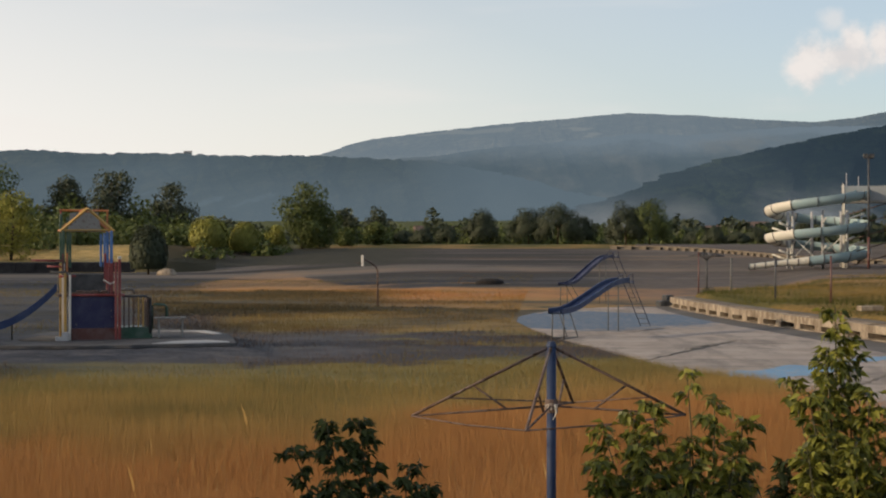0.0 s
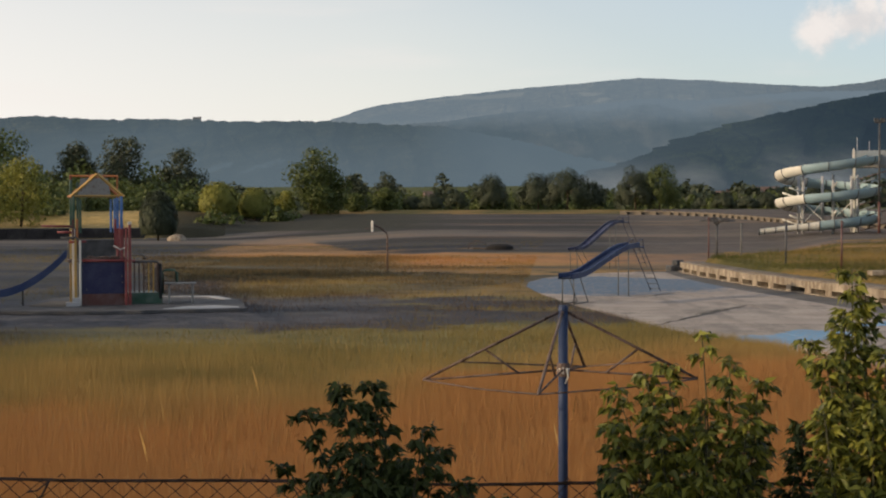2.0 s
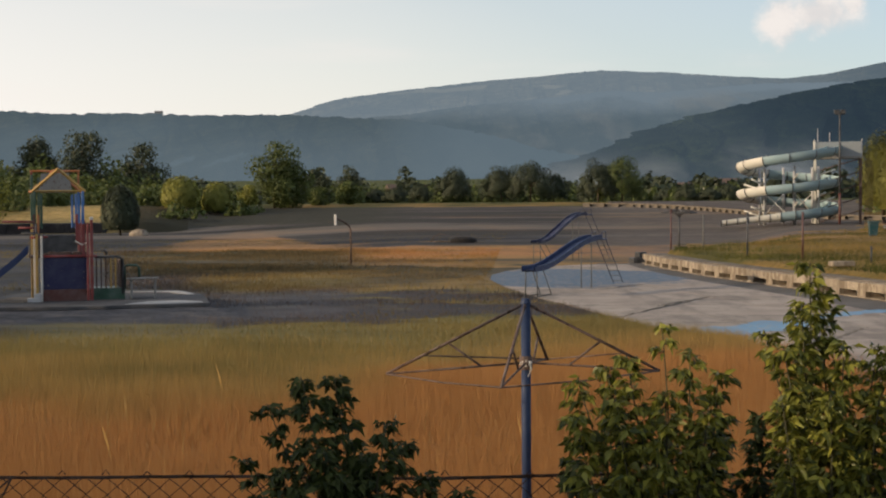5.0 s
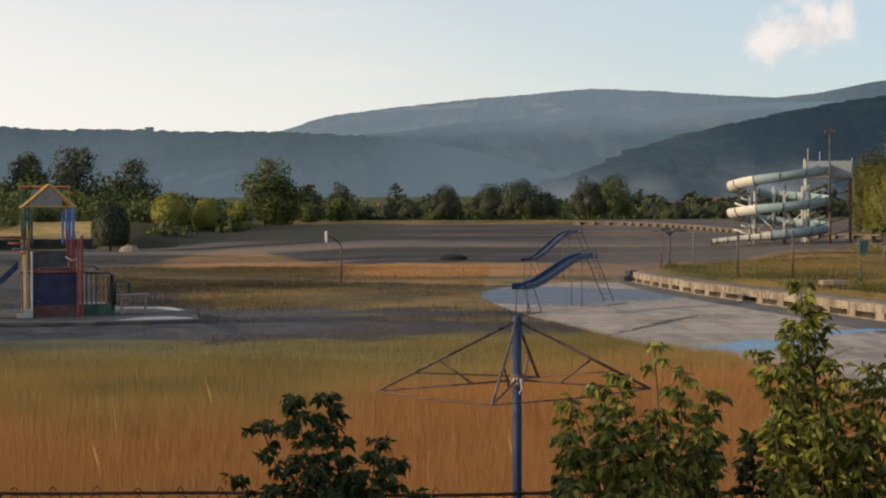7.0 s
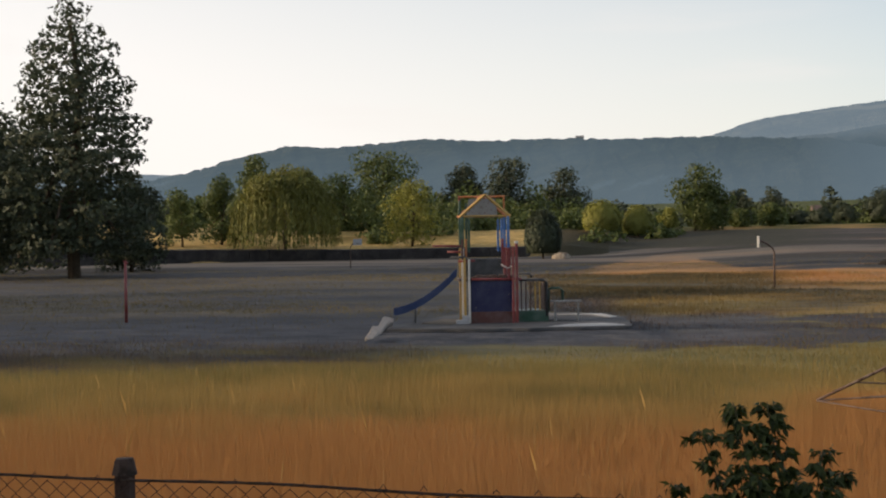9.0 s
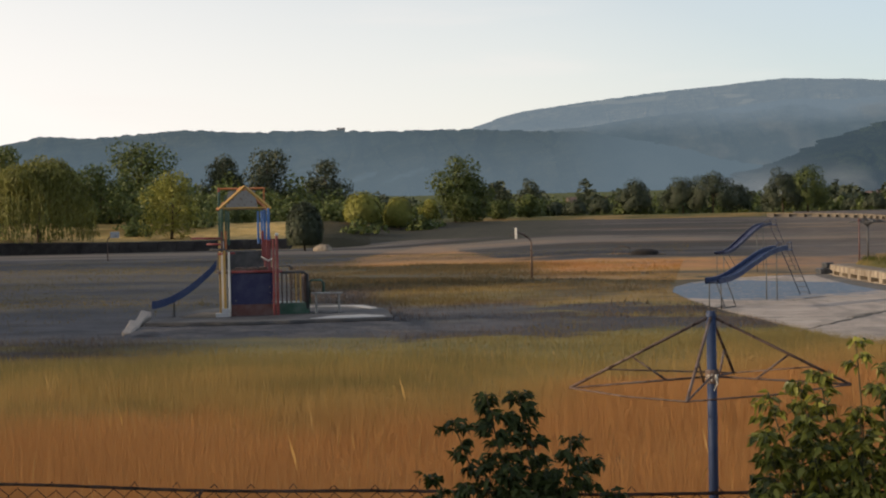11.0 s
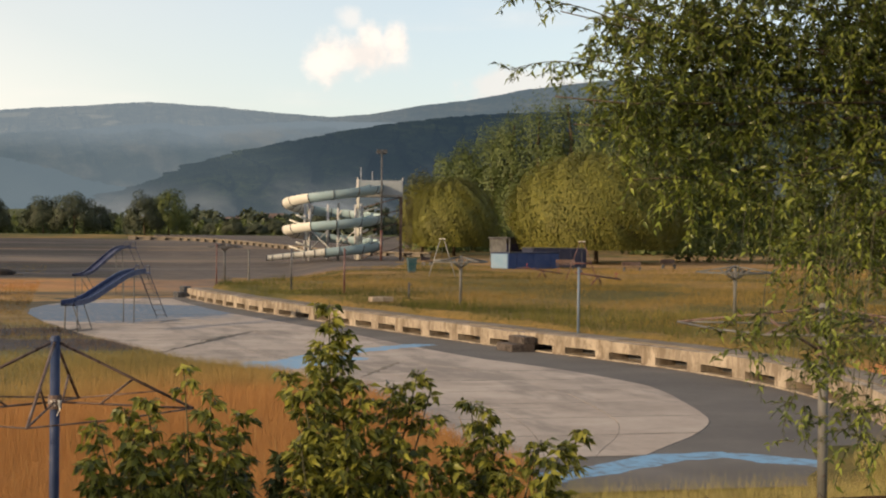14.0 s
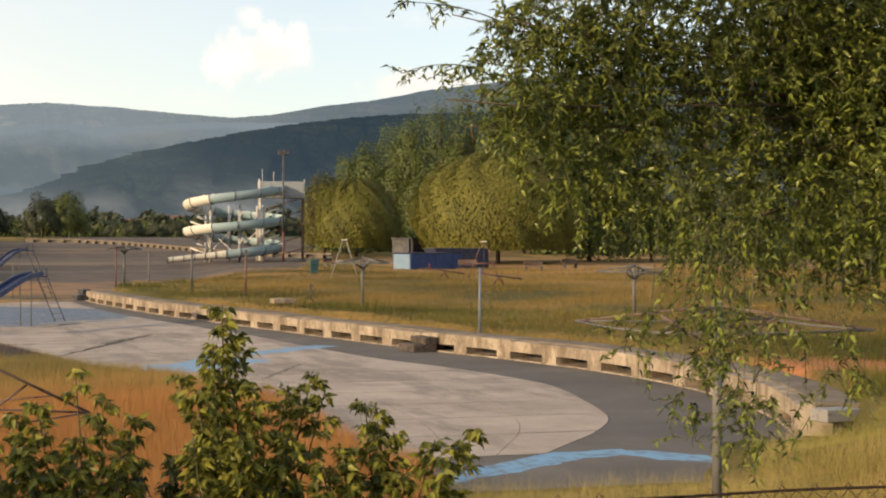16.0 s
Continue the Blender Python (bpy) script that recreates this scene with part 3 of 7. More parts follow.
M_TURQ = painted("pale_turquoise_fibreglass", (0.25, 0.355, 0.385), (0.48, 0.53, 0.52), 0.35, 0.66, 1.5)
M_SHELL = painted("cream_fibreglass", (0.6, 0.585, 0.52), (0.36, 0.38, 0.36), 0.35, 0.62, 1.5)
M_LINING = painted("faded_blue_lining", (0.3, 0.41, 0.43), (0.2, 0.26, 0.27), 0.4, 0.66, 1.5)
M_NAVY = painted("navy_panel", (0.012, 0.014, 0.06), faded=0.15)
M_OLDRED = painted("old_red_paint", (0.085, 0.028, 0.022), (0.06, 0.035, 0.025))
M_MESH = painted("blue_grey_sheet", (0.2, 0.23, 0.25))
M_TEAL = painted("teal_plastic", (0.008, 0.05, 0.06))

# ---------------------------------------------------------------- lie of the land
KERB_Y = [18.0, 23.0, 25.5, 27.8, 29.5, 31.1, 33.2, 35.2, 37.2, 38.8, 41.9, 43.9, 46.8, 50.4, 58.4, 70.0, 79.0, 89.0, 97.0, 110.0, 140.0, 200.0, 300.0, 500.0]
KERB_X = [11.0, 13.5, 14.8, 15.9, 16.5, 16.95, 17.35, 17.65, 17.78, 17.72, 17.4, 17.05, 16.25, 15.2, 13.4, 11.0, 9.2, 7.9, 7.1, 10.0, 14.0, 21.0, 27.0, 60.0]


def smooth_line(ys, xs, y):
    """A soft line through the places."""
    y = np.asarray(y, float)
    return (np.interp(y - 2.5, ys, xs) + 2 * np.interp(y, ys, xs) + np.interp(y + 2.5, ys, xs)) / 4


def kerb_x(y):
    return smooth_line(KERB_Y, KERB_X, y)


# the edge of the paved shallow end towards the grass
EDGE_Y = [14.0, 21.8, 27.7, 36.0, 44.0, 47.0, 61.3, 70.0, 77.0, 82.0, 87.0, 91.0, 94.0, 96.0]
EDGE_X = [6.8, 7.2, 7.1, 6.9, 5.6, 3.9, 0.7, -0.8, -1.6, -1.6, -0.8, 0.6, 2.4, 4.6]


def edge_x(y):
    return np.interp(y, EDGE_Y, EDGE_X)


def wall_y(x):
    """The line of the old basin wall on the far left bank."""
    return 216.0 + (np.asarray(x, float) + 66.0) * 0.42 - 16.0 * sstep(-90, -130, x)


def wall_top(x):
    return 1.42 + 0.5 * sstep(-80, -112, x)


def land(x, y):
    x, y = np.asarray(x, float), np.asarray(y, float)
    r, az = np.hypot(x, y), np.degrees(np.arctan2(x, y))
    r0 = 115 + 90 * sstep(-3, -14, az)
    basin = 4.1 * sstep(0, 1, (r - r0) / (335 - r0)) + 0.012 * (wave(x, y, 3.0) - 1)
    basin = np.where(az < -13, np.minimum(basin, 0.1), basin)
    # left bank behind the wall
    behind = y - wall_y(x)
    left = sstep(-10.5, -13.5, az)
    bank_l = wall_top(x) * sstep(2.0, 4.4, behind) + 2.5 * sstep(4, 44, behind) + 2.0 * sstep(40, 130, behind)
    h = basin * (1 - left) + np.where(behind > 0, bank_l, basin * (1 - left)) * left
    # right terrace
    off = x - kerb_x(y)
    wide = 1.6 + 9 * sstep(95, 115, y)
    terrace = 0.85 + 0.25 * sstep(2, 14, off) + 0.7 * sstep(150, 240, r) + 3.0 * sstep(240, 420, r)
    terrace = terrace + 0.07 * wave(x, y, 4.0)
    k = sstep(0.45, 1.0, off / wide) * (y > 12)
    h = h * (1 - k) + np.maximum(terrace, h) * k
    # the near bank on which the camera stands
    L = 15 + 6.0 * sstep(2, 7, x) + 7.0 * sstep(11, 13.5, x)
    near = 2.1 * (1 - sstep(0, 1, (y - 2.0) / (L - 2.0)))
    near = near + 0.6 * np.exp(-((x - 15.2) ** 2 + (y - 20.6) ** 2) / (2 * 1.75 ** 2))
    h = np.maximum(h, near)
    # far ground swells towards the hills
    return h + 25 * sstep(700, 1600, r)


def height(x, y):
    return float(land(x, y))


def grass_end(x, y):
    """How far out the terrace grass reaches before the bare floor round the water slide."""
    return 141 + 5 * wave(x, y, 4.0) + 3 * wave(x, y, 1.3)


# one sheet in rings round the camera's bank, out to the hills
def ground_sheet():
    ring = np.concatenate([np.linspace(0.0, 14.0, 29), 14.0 * 1.0145 ** np.arange(1, 370)])
    ring = ring[ring < 2600]
    az = np.radians(np.concatenate([np.arange(-180, -42, 6.0), np.arange(-42, 40, 0.28), np.arange(40, 180, 6.0)]))
    R, A = np.meshgrid(ring, az, indexing="ij")
    X, Y = R * np.sin(A), R * np.cos(A)
    V = np.stack([X, Y, land(X, Y)], -1).reshape(-1, 3)
    nr, na = len(ring), len(az)
    i, j = np.meshgrid(np.arange(nr - 1), np.arange(na), indexing="ij")
    j2 = (j + 1) % na
    F = np.stack([i * na + j, (i + 1) * na + j, (i + 1) * na + j2, i * na + j2], -1).reshape(-1, 4)
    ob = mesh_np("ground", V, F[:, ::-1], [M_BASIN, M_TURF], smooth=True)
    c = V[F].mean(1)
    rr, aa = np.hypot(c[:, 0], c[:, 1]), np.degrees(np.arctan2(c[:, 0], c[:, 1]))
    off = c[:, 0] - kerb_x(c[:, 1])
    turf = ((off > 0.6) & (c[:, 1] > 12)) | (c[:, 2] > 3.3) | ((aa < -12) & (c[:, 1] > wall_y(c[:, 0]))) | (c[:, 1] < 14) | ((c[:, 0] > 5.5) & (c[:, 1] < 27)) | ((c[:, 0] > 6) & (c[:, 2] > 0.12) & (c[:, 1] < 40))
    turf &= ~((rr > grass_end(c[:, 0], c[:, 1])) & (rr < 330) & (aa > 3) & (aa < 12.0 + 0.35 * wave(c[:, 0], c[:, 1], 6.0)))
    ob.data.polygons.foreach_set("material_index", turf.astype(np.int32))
    return tagged(ob, "drained basin floor of dry grass and gravel with turf banks", "ground", kind="structure")


ground_sheet()


# ---------------------------------------------------------------- hills
def hill(name, skyline, dist, front, mats, label, rough=0.03, teeth=0.0, seed=0):
    """A wooded ridge: the skyline as (heading, degrees above the eye), its distance, and how far its foot comes forward."""
    r = np.random.default_rng(seed)
    a0, e0 = np.array(skyline).T
    az = np.arange(a0[0], a0[-1], 0.09)
    el = np.interp(az, a0, e0)
    k = np.hanning(9)
    el = np.convolve(np.pad(el, 4, mode="edge"), k / k.sum(), mode="valid")
    bumps = np.interp(az, np.arange(a0[0], a0[-1] + 1, 0.11), r.random(len(np.arange(a0[0], a0[-1] + 1, 0.11))))
    el = el + teeth * (bumps - 0.5)
    rows = 44
    V = []
    for i in range(rows + 1):
        f = i / rows
        d = dist * (front + (1 - front) * f)
        x, y = d * np.sin(np.radians(az)), d * np.cos(np.radians(az))
        top = EYE + dist * np.tan(np.radians(el))
        g = f ** 0.9
        fold = wave(az * 14 + f * 6, f * 18 + az * 3, 5.0) + 0.5 * wave(az * 40, f * 50 + az * 13, 5.0)
        z = -6 + (top + 6) * g + rough * top * fold * math.sin(math.pi * f)
        V.append(np.stack([x + 20 * fold * (f < 1), y, z], -1))
    # the far slope falls away behind
    x, y = dist * 1.15 * np.sin(np.radians(az)), dist * 1.15 * np.cos(np.radians(az))
    V.append(np.stack([x, y, np.full(len(az), -6.0)], -1))
    V = np.array(V).reshape(-1, 3)
    na, nr = len(az), rows + 2
    i, j = np.meshgrid(np.arange(nr - 1), np.arange(na - 1), indexing="ij")
    F = np.stack([i * na + j, i * na + j + 1, (i + 1) * na + j + 1, (i + 1) * na + j], -1).reshape(-1, 4)
    ob = mesh_np(name, V, F, mats, smooth=True)
    return tagged(ob, label, "hill", kind="structure")


def hill_mat(name, lo, hi, haze_glow, thick, low, top, mist=(0.33, 0.36, 0.37), veil=0.6, fade=None, thin=None, fields=0.0, puffs=0.43, crest=None, clear=None):
    """Woods and meadows with haze painted on as a glow, thickest at the foot, with drifts of smoke and mist."""
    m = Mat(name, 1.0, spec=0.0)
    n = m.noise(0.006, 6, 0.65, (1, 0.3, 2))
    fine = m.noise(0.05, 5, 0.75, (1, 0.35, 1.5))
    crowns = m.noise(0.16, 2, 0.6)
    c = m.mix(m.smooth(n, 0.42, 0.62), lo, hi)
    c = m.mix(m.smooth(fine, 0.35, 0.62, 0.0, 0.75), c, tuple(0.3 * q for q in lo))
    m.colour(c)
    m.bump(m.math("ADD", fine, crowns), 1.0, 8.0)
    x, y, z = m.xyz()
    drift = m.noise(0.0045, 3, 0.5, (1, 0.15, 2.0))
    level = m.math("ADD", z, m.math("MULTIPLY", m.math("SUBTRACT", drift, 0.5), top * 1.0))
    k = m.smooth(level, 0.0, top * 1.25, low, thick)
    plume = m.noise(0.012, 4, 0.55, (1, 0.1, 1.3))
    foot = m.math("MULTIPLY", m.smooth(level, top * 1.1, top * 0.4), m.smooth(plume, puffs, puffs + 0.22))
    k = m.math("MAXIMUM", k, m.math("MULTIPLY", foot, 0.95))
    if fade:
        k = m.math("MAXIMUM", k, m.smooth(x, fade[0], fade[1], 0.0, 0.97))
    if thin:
        far_glow = m.smooth(m.math("ADD", x, m.math("MULTIPLY", m.math("SUBTRACT", drift, 0.5), 260.0)), thin[0], thin[1])
        k = m.math("MAXIMUM", k, m.math("MULTIPLY", far_glow, 0.86))
    # the slope itself emits the haze colour; no air is modelled
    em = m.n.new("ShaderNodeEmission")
    low_glow = m.mix(m.smooth(level, 0.0, top * 0.9), tuple(0.72 * a + 0.28 * b for a, b in zip(haze_glow, mist)), haze_glow)
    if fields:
        low_glow = m.mix(m.smooth(m.noise(0.007, 2, 0.5, (1, 0.3, 4)), 0.63, 0.67, 0.0, fields), low_glow, (0.36, 0.39, 0.39))
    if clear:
        low_glow = m.mix(m.smooth(x, clear[0], clear[1]), low_glow, clear[2])
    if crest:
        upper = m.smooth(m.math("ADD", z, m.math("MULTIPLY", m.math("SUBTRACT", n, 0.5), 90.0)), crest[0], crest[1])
        low_glow = m.mix(upper, low_glow, crest[2])
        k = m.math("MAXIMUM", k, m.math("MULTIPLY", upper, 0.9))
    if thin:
        low_glow = m.mix(far_glow, low_glow, thin[2])
    m.put(m.mix(m.math("MULTIPLY", foot, veil), low_glow, mist), em.inputs["Color"])
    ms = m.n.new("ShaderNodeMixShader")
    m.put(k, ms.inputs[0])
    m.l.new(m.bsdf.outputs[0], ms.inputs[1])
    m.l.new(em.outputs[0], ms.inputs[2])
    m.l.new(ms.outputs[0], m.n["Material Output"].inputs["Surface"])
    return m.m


# each ridge carries its distance haze as glow in its own material
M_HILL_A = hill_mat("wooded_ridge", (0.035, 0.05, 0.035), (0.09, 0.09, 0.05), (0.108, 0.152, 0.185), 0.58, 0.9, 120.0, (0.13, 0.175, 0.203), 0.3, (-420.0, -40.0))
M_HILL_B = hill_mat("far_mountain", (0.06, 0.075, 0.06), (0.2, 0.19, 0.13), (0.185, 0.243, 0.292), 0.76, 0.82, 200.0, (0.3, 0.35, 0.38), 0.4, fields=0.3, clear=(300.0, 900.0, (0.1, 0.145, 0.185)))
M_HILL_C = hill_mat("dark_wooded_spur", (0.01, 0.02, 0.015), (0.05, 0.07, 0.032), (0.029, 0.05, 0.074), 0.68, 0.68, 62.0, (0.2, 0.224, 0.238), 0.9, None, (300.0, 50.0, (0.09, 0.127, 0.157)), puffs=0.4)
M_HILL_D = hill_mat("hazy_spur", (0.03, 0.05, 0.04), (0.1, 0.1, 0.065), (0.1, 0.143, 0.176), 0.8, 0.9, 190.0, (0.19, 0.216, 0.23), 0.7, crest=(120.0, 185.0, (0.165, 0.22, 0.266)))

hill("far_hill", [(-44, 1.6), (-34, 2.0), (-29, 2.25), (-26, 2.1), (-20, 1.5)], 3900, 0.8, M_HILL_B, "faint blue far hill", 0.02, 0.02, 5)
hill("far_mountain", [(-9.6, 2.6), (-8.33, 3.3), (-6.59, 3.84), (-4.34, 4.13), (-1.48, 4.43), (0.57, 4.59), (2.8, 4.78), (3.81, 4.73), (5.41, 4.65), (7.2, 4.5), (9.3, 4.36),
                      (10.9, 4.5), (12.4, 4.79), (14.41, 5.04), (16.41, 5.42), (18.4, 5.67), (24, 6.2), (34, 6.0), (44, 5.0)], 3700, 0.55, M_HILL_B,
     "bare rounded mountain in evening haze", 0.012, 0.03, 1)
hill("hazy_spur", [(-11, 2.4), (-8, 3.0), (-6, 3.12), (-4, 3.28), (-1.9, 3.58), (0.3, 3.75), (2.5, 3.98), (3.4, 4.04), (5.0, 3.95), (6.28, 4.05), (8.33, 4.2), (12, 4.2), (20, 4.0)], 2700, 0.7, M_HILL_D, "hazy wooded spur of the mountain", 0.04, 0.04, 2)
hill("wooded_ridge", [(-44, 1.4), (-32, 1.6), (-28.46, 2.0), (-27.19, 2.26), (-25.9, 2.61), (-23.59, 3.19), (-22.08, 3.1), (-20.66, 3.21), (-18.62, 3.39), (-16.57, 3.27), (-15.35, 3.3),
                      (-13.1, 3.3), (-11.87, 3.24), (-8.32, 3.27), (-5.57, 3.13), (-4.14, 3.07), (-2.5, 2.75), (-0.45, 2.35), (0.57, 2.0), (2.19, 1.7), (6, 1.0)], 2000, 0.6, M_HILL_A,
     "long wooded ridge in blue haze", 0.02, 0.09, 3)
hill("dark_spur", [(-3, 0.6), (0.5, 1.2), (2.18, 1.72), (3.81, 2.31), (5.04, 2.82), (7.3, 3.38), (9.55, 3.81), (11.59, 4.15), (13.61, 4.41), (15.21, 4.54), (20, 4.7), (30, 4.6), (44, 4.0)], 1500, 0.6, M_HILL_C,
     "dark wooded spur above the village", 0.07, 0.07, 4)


# ---------------------------------------------------------------- kerb wall, deck and paving
def along_kerb(y0, y1, n):
    """Places and outward normals at even steps along the kerb."""
    ys = np.linspace(y0, y1, 600)
    xs = kerb_x(ys)
    s = np.concatenate([[0], np.cumsum(np.hypot(np.diff(xs), np.diff(ys)))])
    yy = np.interp(np.linspace(0, s[-1], n), s, ys)
    xx = kerb_x(yy)
    dx, dy = np.gradient(xx), np.gradient(yy)
    l = np.hypot(dx, dy)
    return xx, yy, dy / l, -dx / l, s[-1]


def kerb_wall():
    wall = thing("basin_wall", (0, 0, 0), "weathered concrete basin wall pierced by a row of overflow slots", "wall", kind="structure")
    length = along_kerb(26.9, 97.0, 10)[4]
    bays = int(length / 2.4)
    xx, yy, nx, ny, _ = along_kerb(26.9, 97.0, bays * 10 + 1)
    H, T = 0.62, 1.0

    def piece(ids, z0, z1, depth0, depth1):
        bm = bmesh.new()
        loft(bm, [[(xx[i] + nx[i] * a, yy[i] + ny[i] * a, z) for a, z in ((depth0, z0), (depth0, z1), (depth1, z1), (depth1, z0))] for i in ids], closed=True)
        for end in (0, -1):
            bm.verts.ensure_lookup_table()
            vs = bm.verts[:4] if end == 0 else bm.verts[-4:]
            bm.faces.new(vs)
        return bm

    for b in range(bays):
        i = b * 10
        part("pier", piece(range(i, i + 4), 0.07, 0.29, 0.0, T), M_KERB, wall)
        part("sill", piece(range(i, i + 11), -0.1, 0.07, -0.06 - 0.02 * math.sin(b * 3.1), T), M_KERB, wall)
        part("lintel", piece(range(i, i + 11), 0.29, H + 0.02 * math.sin(b * 1.7), 0.01 * math.sin(b * 2.3), T), M_KERB, wall)
    # dark colour on this face stands in for the shade inside the slots
    part("slot_shade_face", piece(range(bays * 10 + 1), -0.1, 0.5, 0.7, 0.82), M_DARK, wall)
    deck = thing("deck", (0, 0, 0), "stained concrete deck slabs behind the basin wall", "pavement", kind="structure")
    for b in range(bays):
        i = b * 10
        bm = piece(range(i, i + 11), 0.3, H + 0.035 + 0.01 * math.sin(b * 1.3), T - 0.62, 2.0)
        part("slab", bm, M_DECK, deck)


kerb_wall()
# ---------------------------------------------------------------- trees
def leaf_cards(P, N, L, W, r, droop=0.0):
    """Folded leaves or leaf clumps: centres P, facing N, length L, width W; two quads each."""
    n = len(P)
    N = N / (np.linalg.norm(N, axis=1, keepdims=True) + 1e-9)
    t = r.normal(size=(n, 3))
    t[:, 2] -= droop
    t -= (t * N).sum(1, keepdims=True) * N
    t /= np.linalg.norm(t, axis=1, keepdims=True) + 1e-9
    b = np.cross(N, t)
    L, W = np.broadcast_to(L, n)[:, None], np.broadcast_to(W, n)[:, None]
    fold = N * W * 0.25
    tip, root = P + t * L / 2, P - t * L / 2
    m1, m2 = P + t * L * 0.06, P - t * L * 0.12
    V = np.stack([root, m2 + b * W / 2 + fold, tip, m1 - b * W / 2 + fold], 1).reshape(-1, 3)
    return V, np.arange(4 * n).reshape(-1, 4)


def lobes_of(kind, H, R, r):
    """Centres and radii of the crown's lobes."""
    out = []
    if kind == "poplar":
        for i in range(16):
            f = (i + 0.5) / 16
            w = R * (0.45 + 0.75 * math.sin(math.pi * min(1, f * 0.85 + 0.12)))
            for k in range(2):
                a = r.random() * 6.28
                out.append((w * 0.45 * math.cos(a), w * 0.45 * math.sin(a), H * (0.1 + 0.84 * f), w * (0.42 + 0.2 * r.random()), w * (0.42 + 0.2 * r.random()), H * (0.09 + 0.07 * r.random())))
    elif kind in ("dome", "mound"):
        for i in range(46):
            a, q = i * 2.4 + r.random(), (i + 0.5) / 46
            e = math.asin(min(1.0, q * 1.02))
            w = 0.95 + 0.14 * r.normal() * 0.6
            s = 0.2 + 0.08 * r.random()
            out.append((0.8 * R * w * math.cos(e) * math.cos(a), 0.8 * R * w * math.cos(e) * math.sin(a), H * (0.16 + 0.68 * w * math.sin(e)), R * s, R * s, min(R * s, H * 0.13)))
    elif kind == "conifer":
        for i in range(15):
            f = (i + 0.5) / 15
            w = R * (1.0 - 0.97 * f ** 2.6)
            for k in range(7):
                a = k * 0.9 + i * 1.7 + 0.5 * r.random()
                q = w * (0.45 + 0.5 * r.random())
                out.append((q * math.cos(a), q * math.sin(a), H * (0.1 + 0.87 * f) - 0.12 * q, w * 0.3 + 0.1, w * 0.3 + 0.1, H * 0.03))
            out.append((0, 0, H * (0.1 + 0.86 * f), w * 0.4 + 0.08, w * 0.4 + 0.08, H * 0.04))
    elif kind == "willow":
        for i in range(11):
            a, q = r.random() * 6.28, r.random() ** 0.6
            out.append((R * 0.62 * q * math.cos(a), R * 0.62 * q * math.sin(a), H * (0.62 + 0.2 * (1 - q) + 0.06 * r.random()), R * 0.42, R * 0.42, H * 0.16))
    else:
        n = 24
        for i in range(n):
            a, q = r.random() * 6.28, r.random() ** 0.5
            zf = 0.1 + 0.74 * r.random()
            w = R * (0.95 if zf < 0.62 else 0.68)
            s = 0.33 + 0.17 * r.random()
            out.append((w * 0.78 * q * math.cos(a), w * 0.78 * q * math.sin(a), H * zf, R * s, R * s, min(R * s, H * 0.2)))
        out.append((0, 0, H * 0.86, R * 0.36, R * 0.36, H * 0.13))
    return out


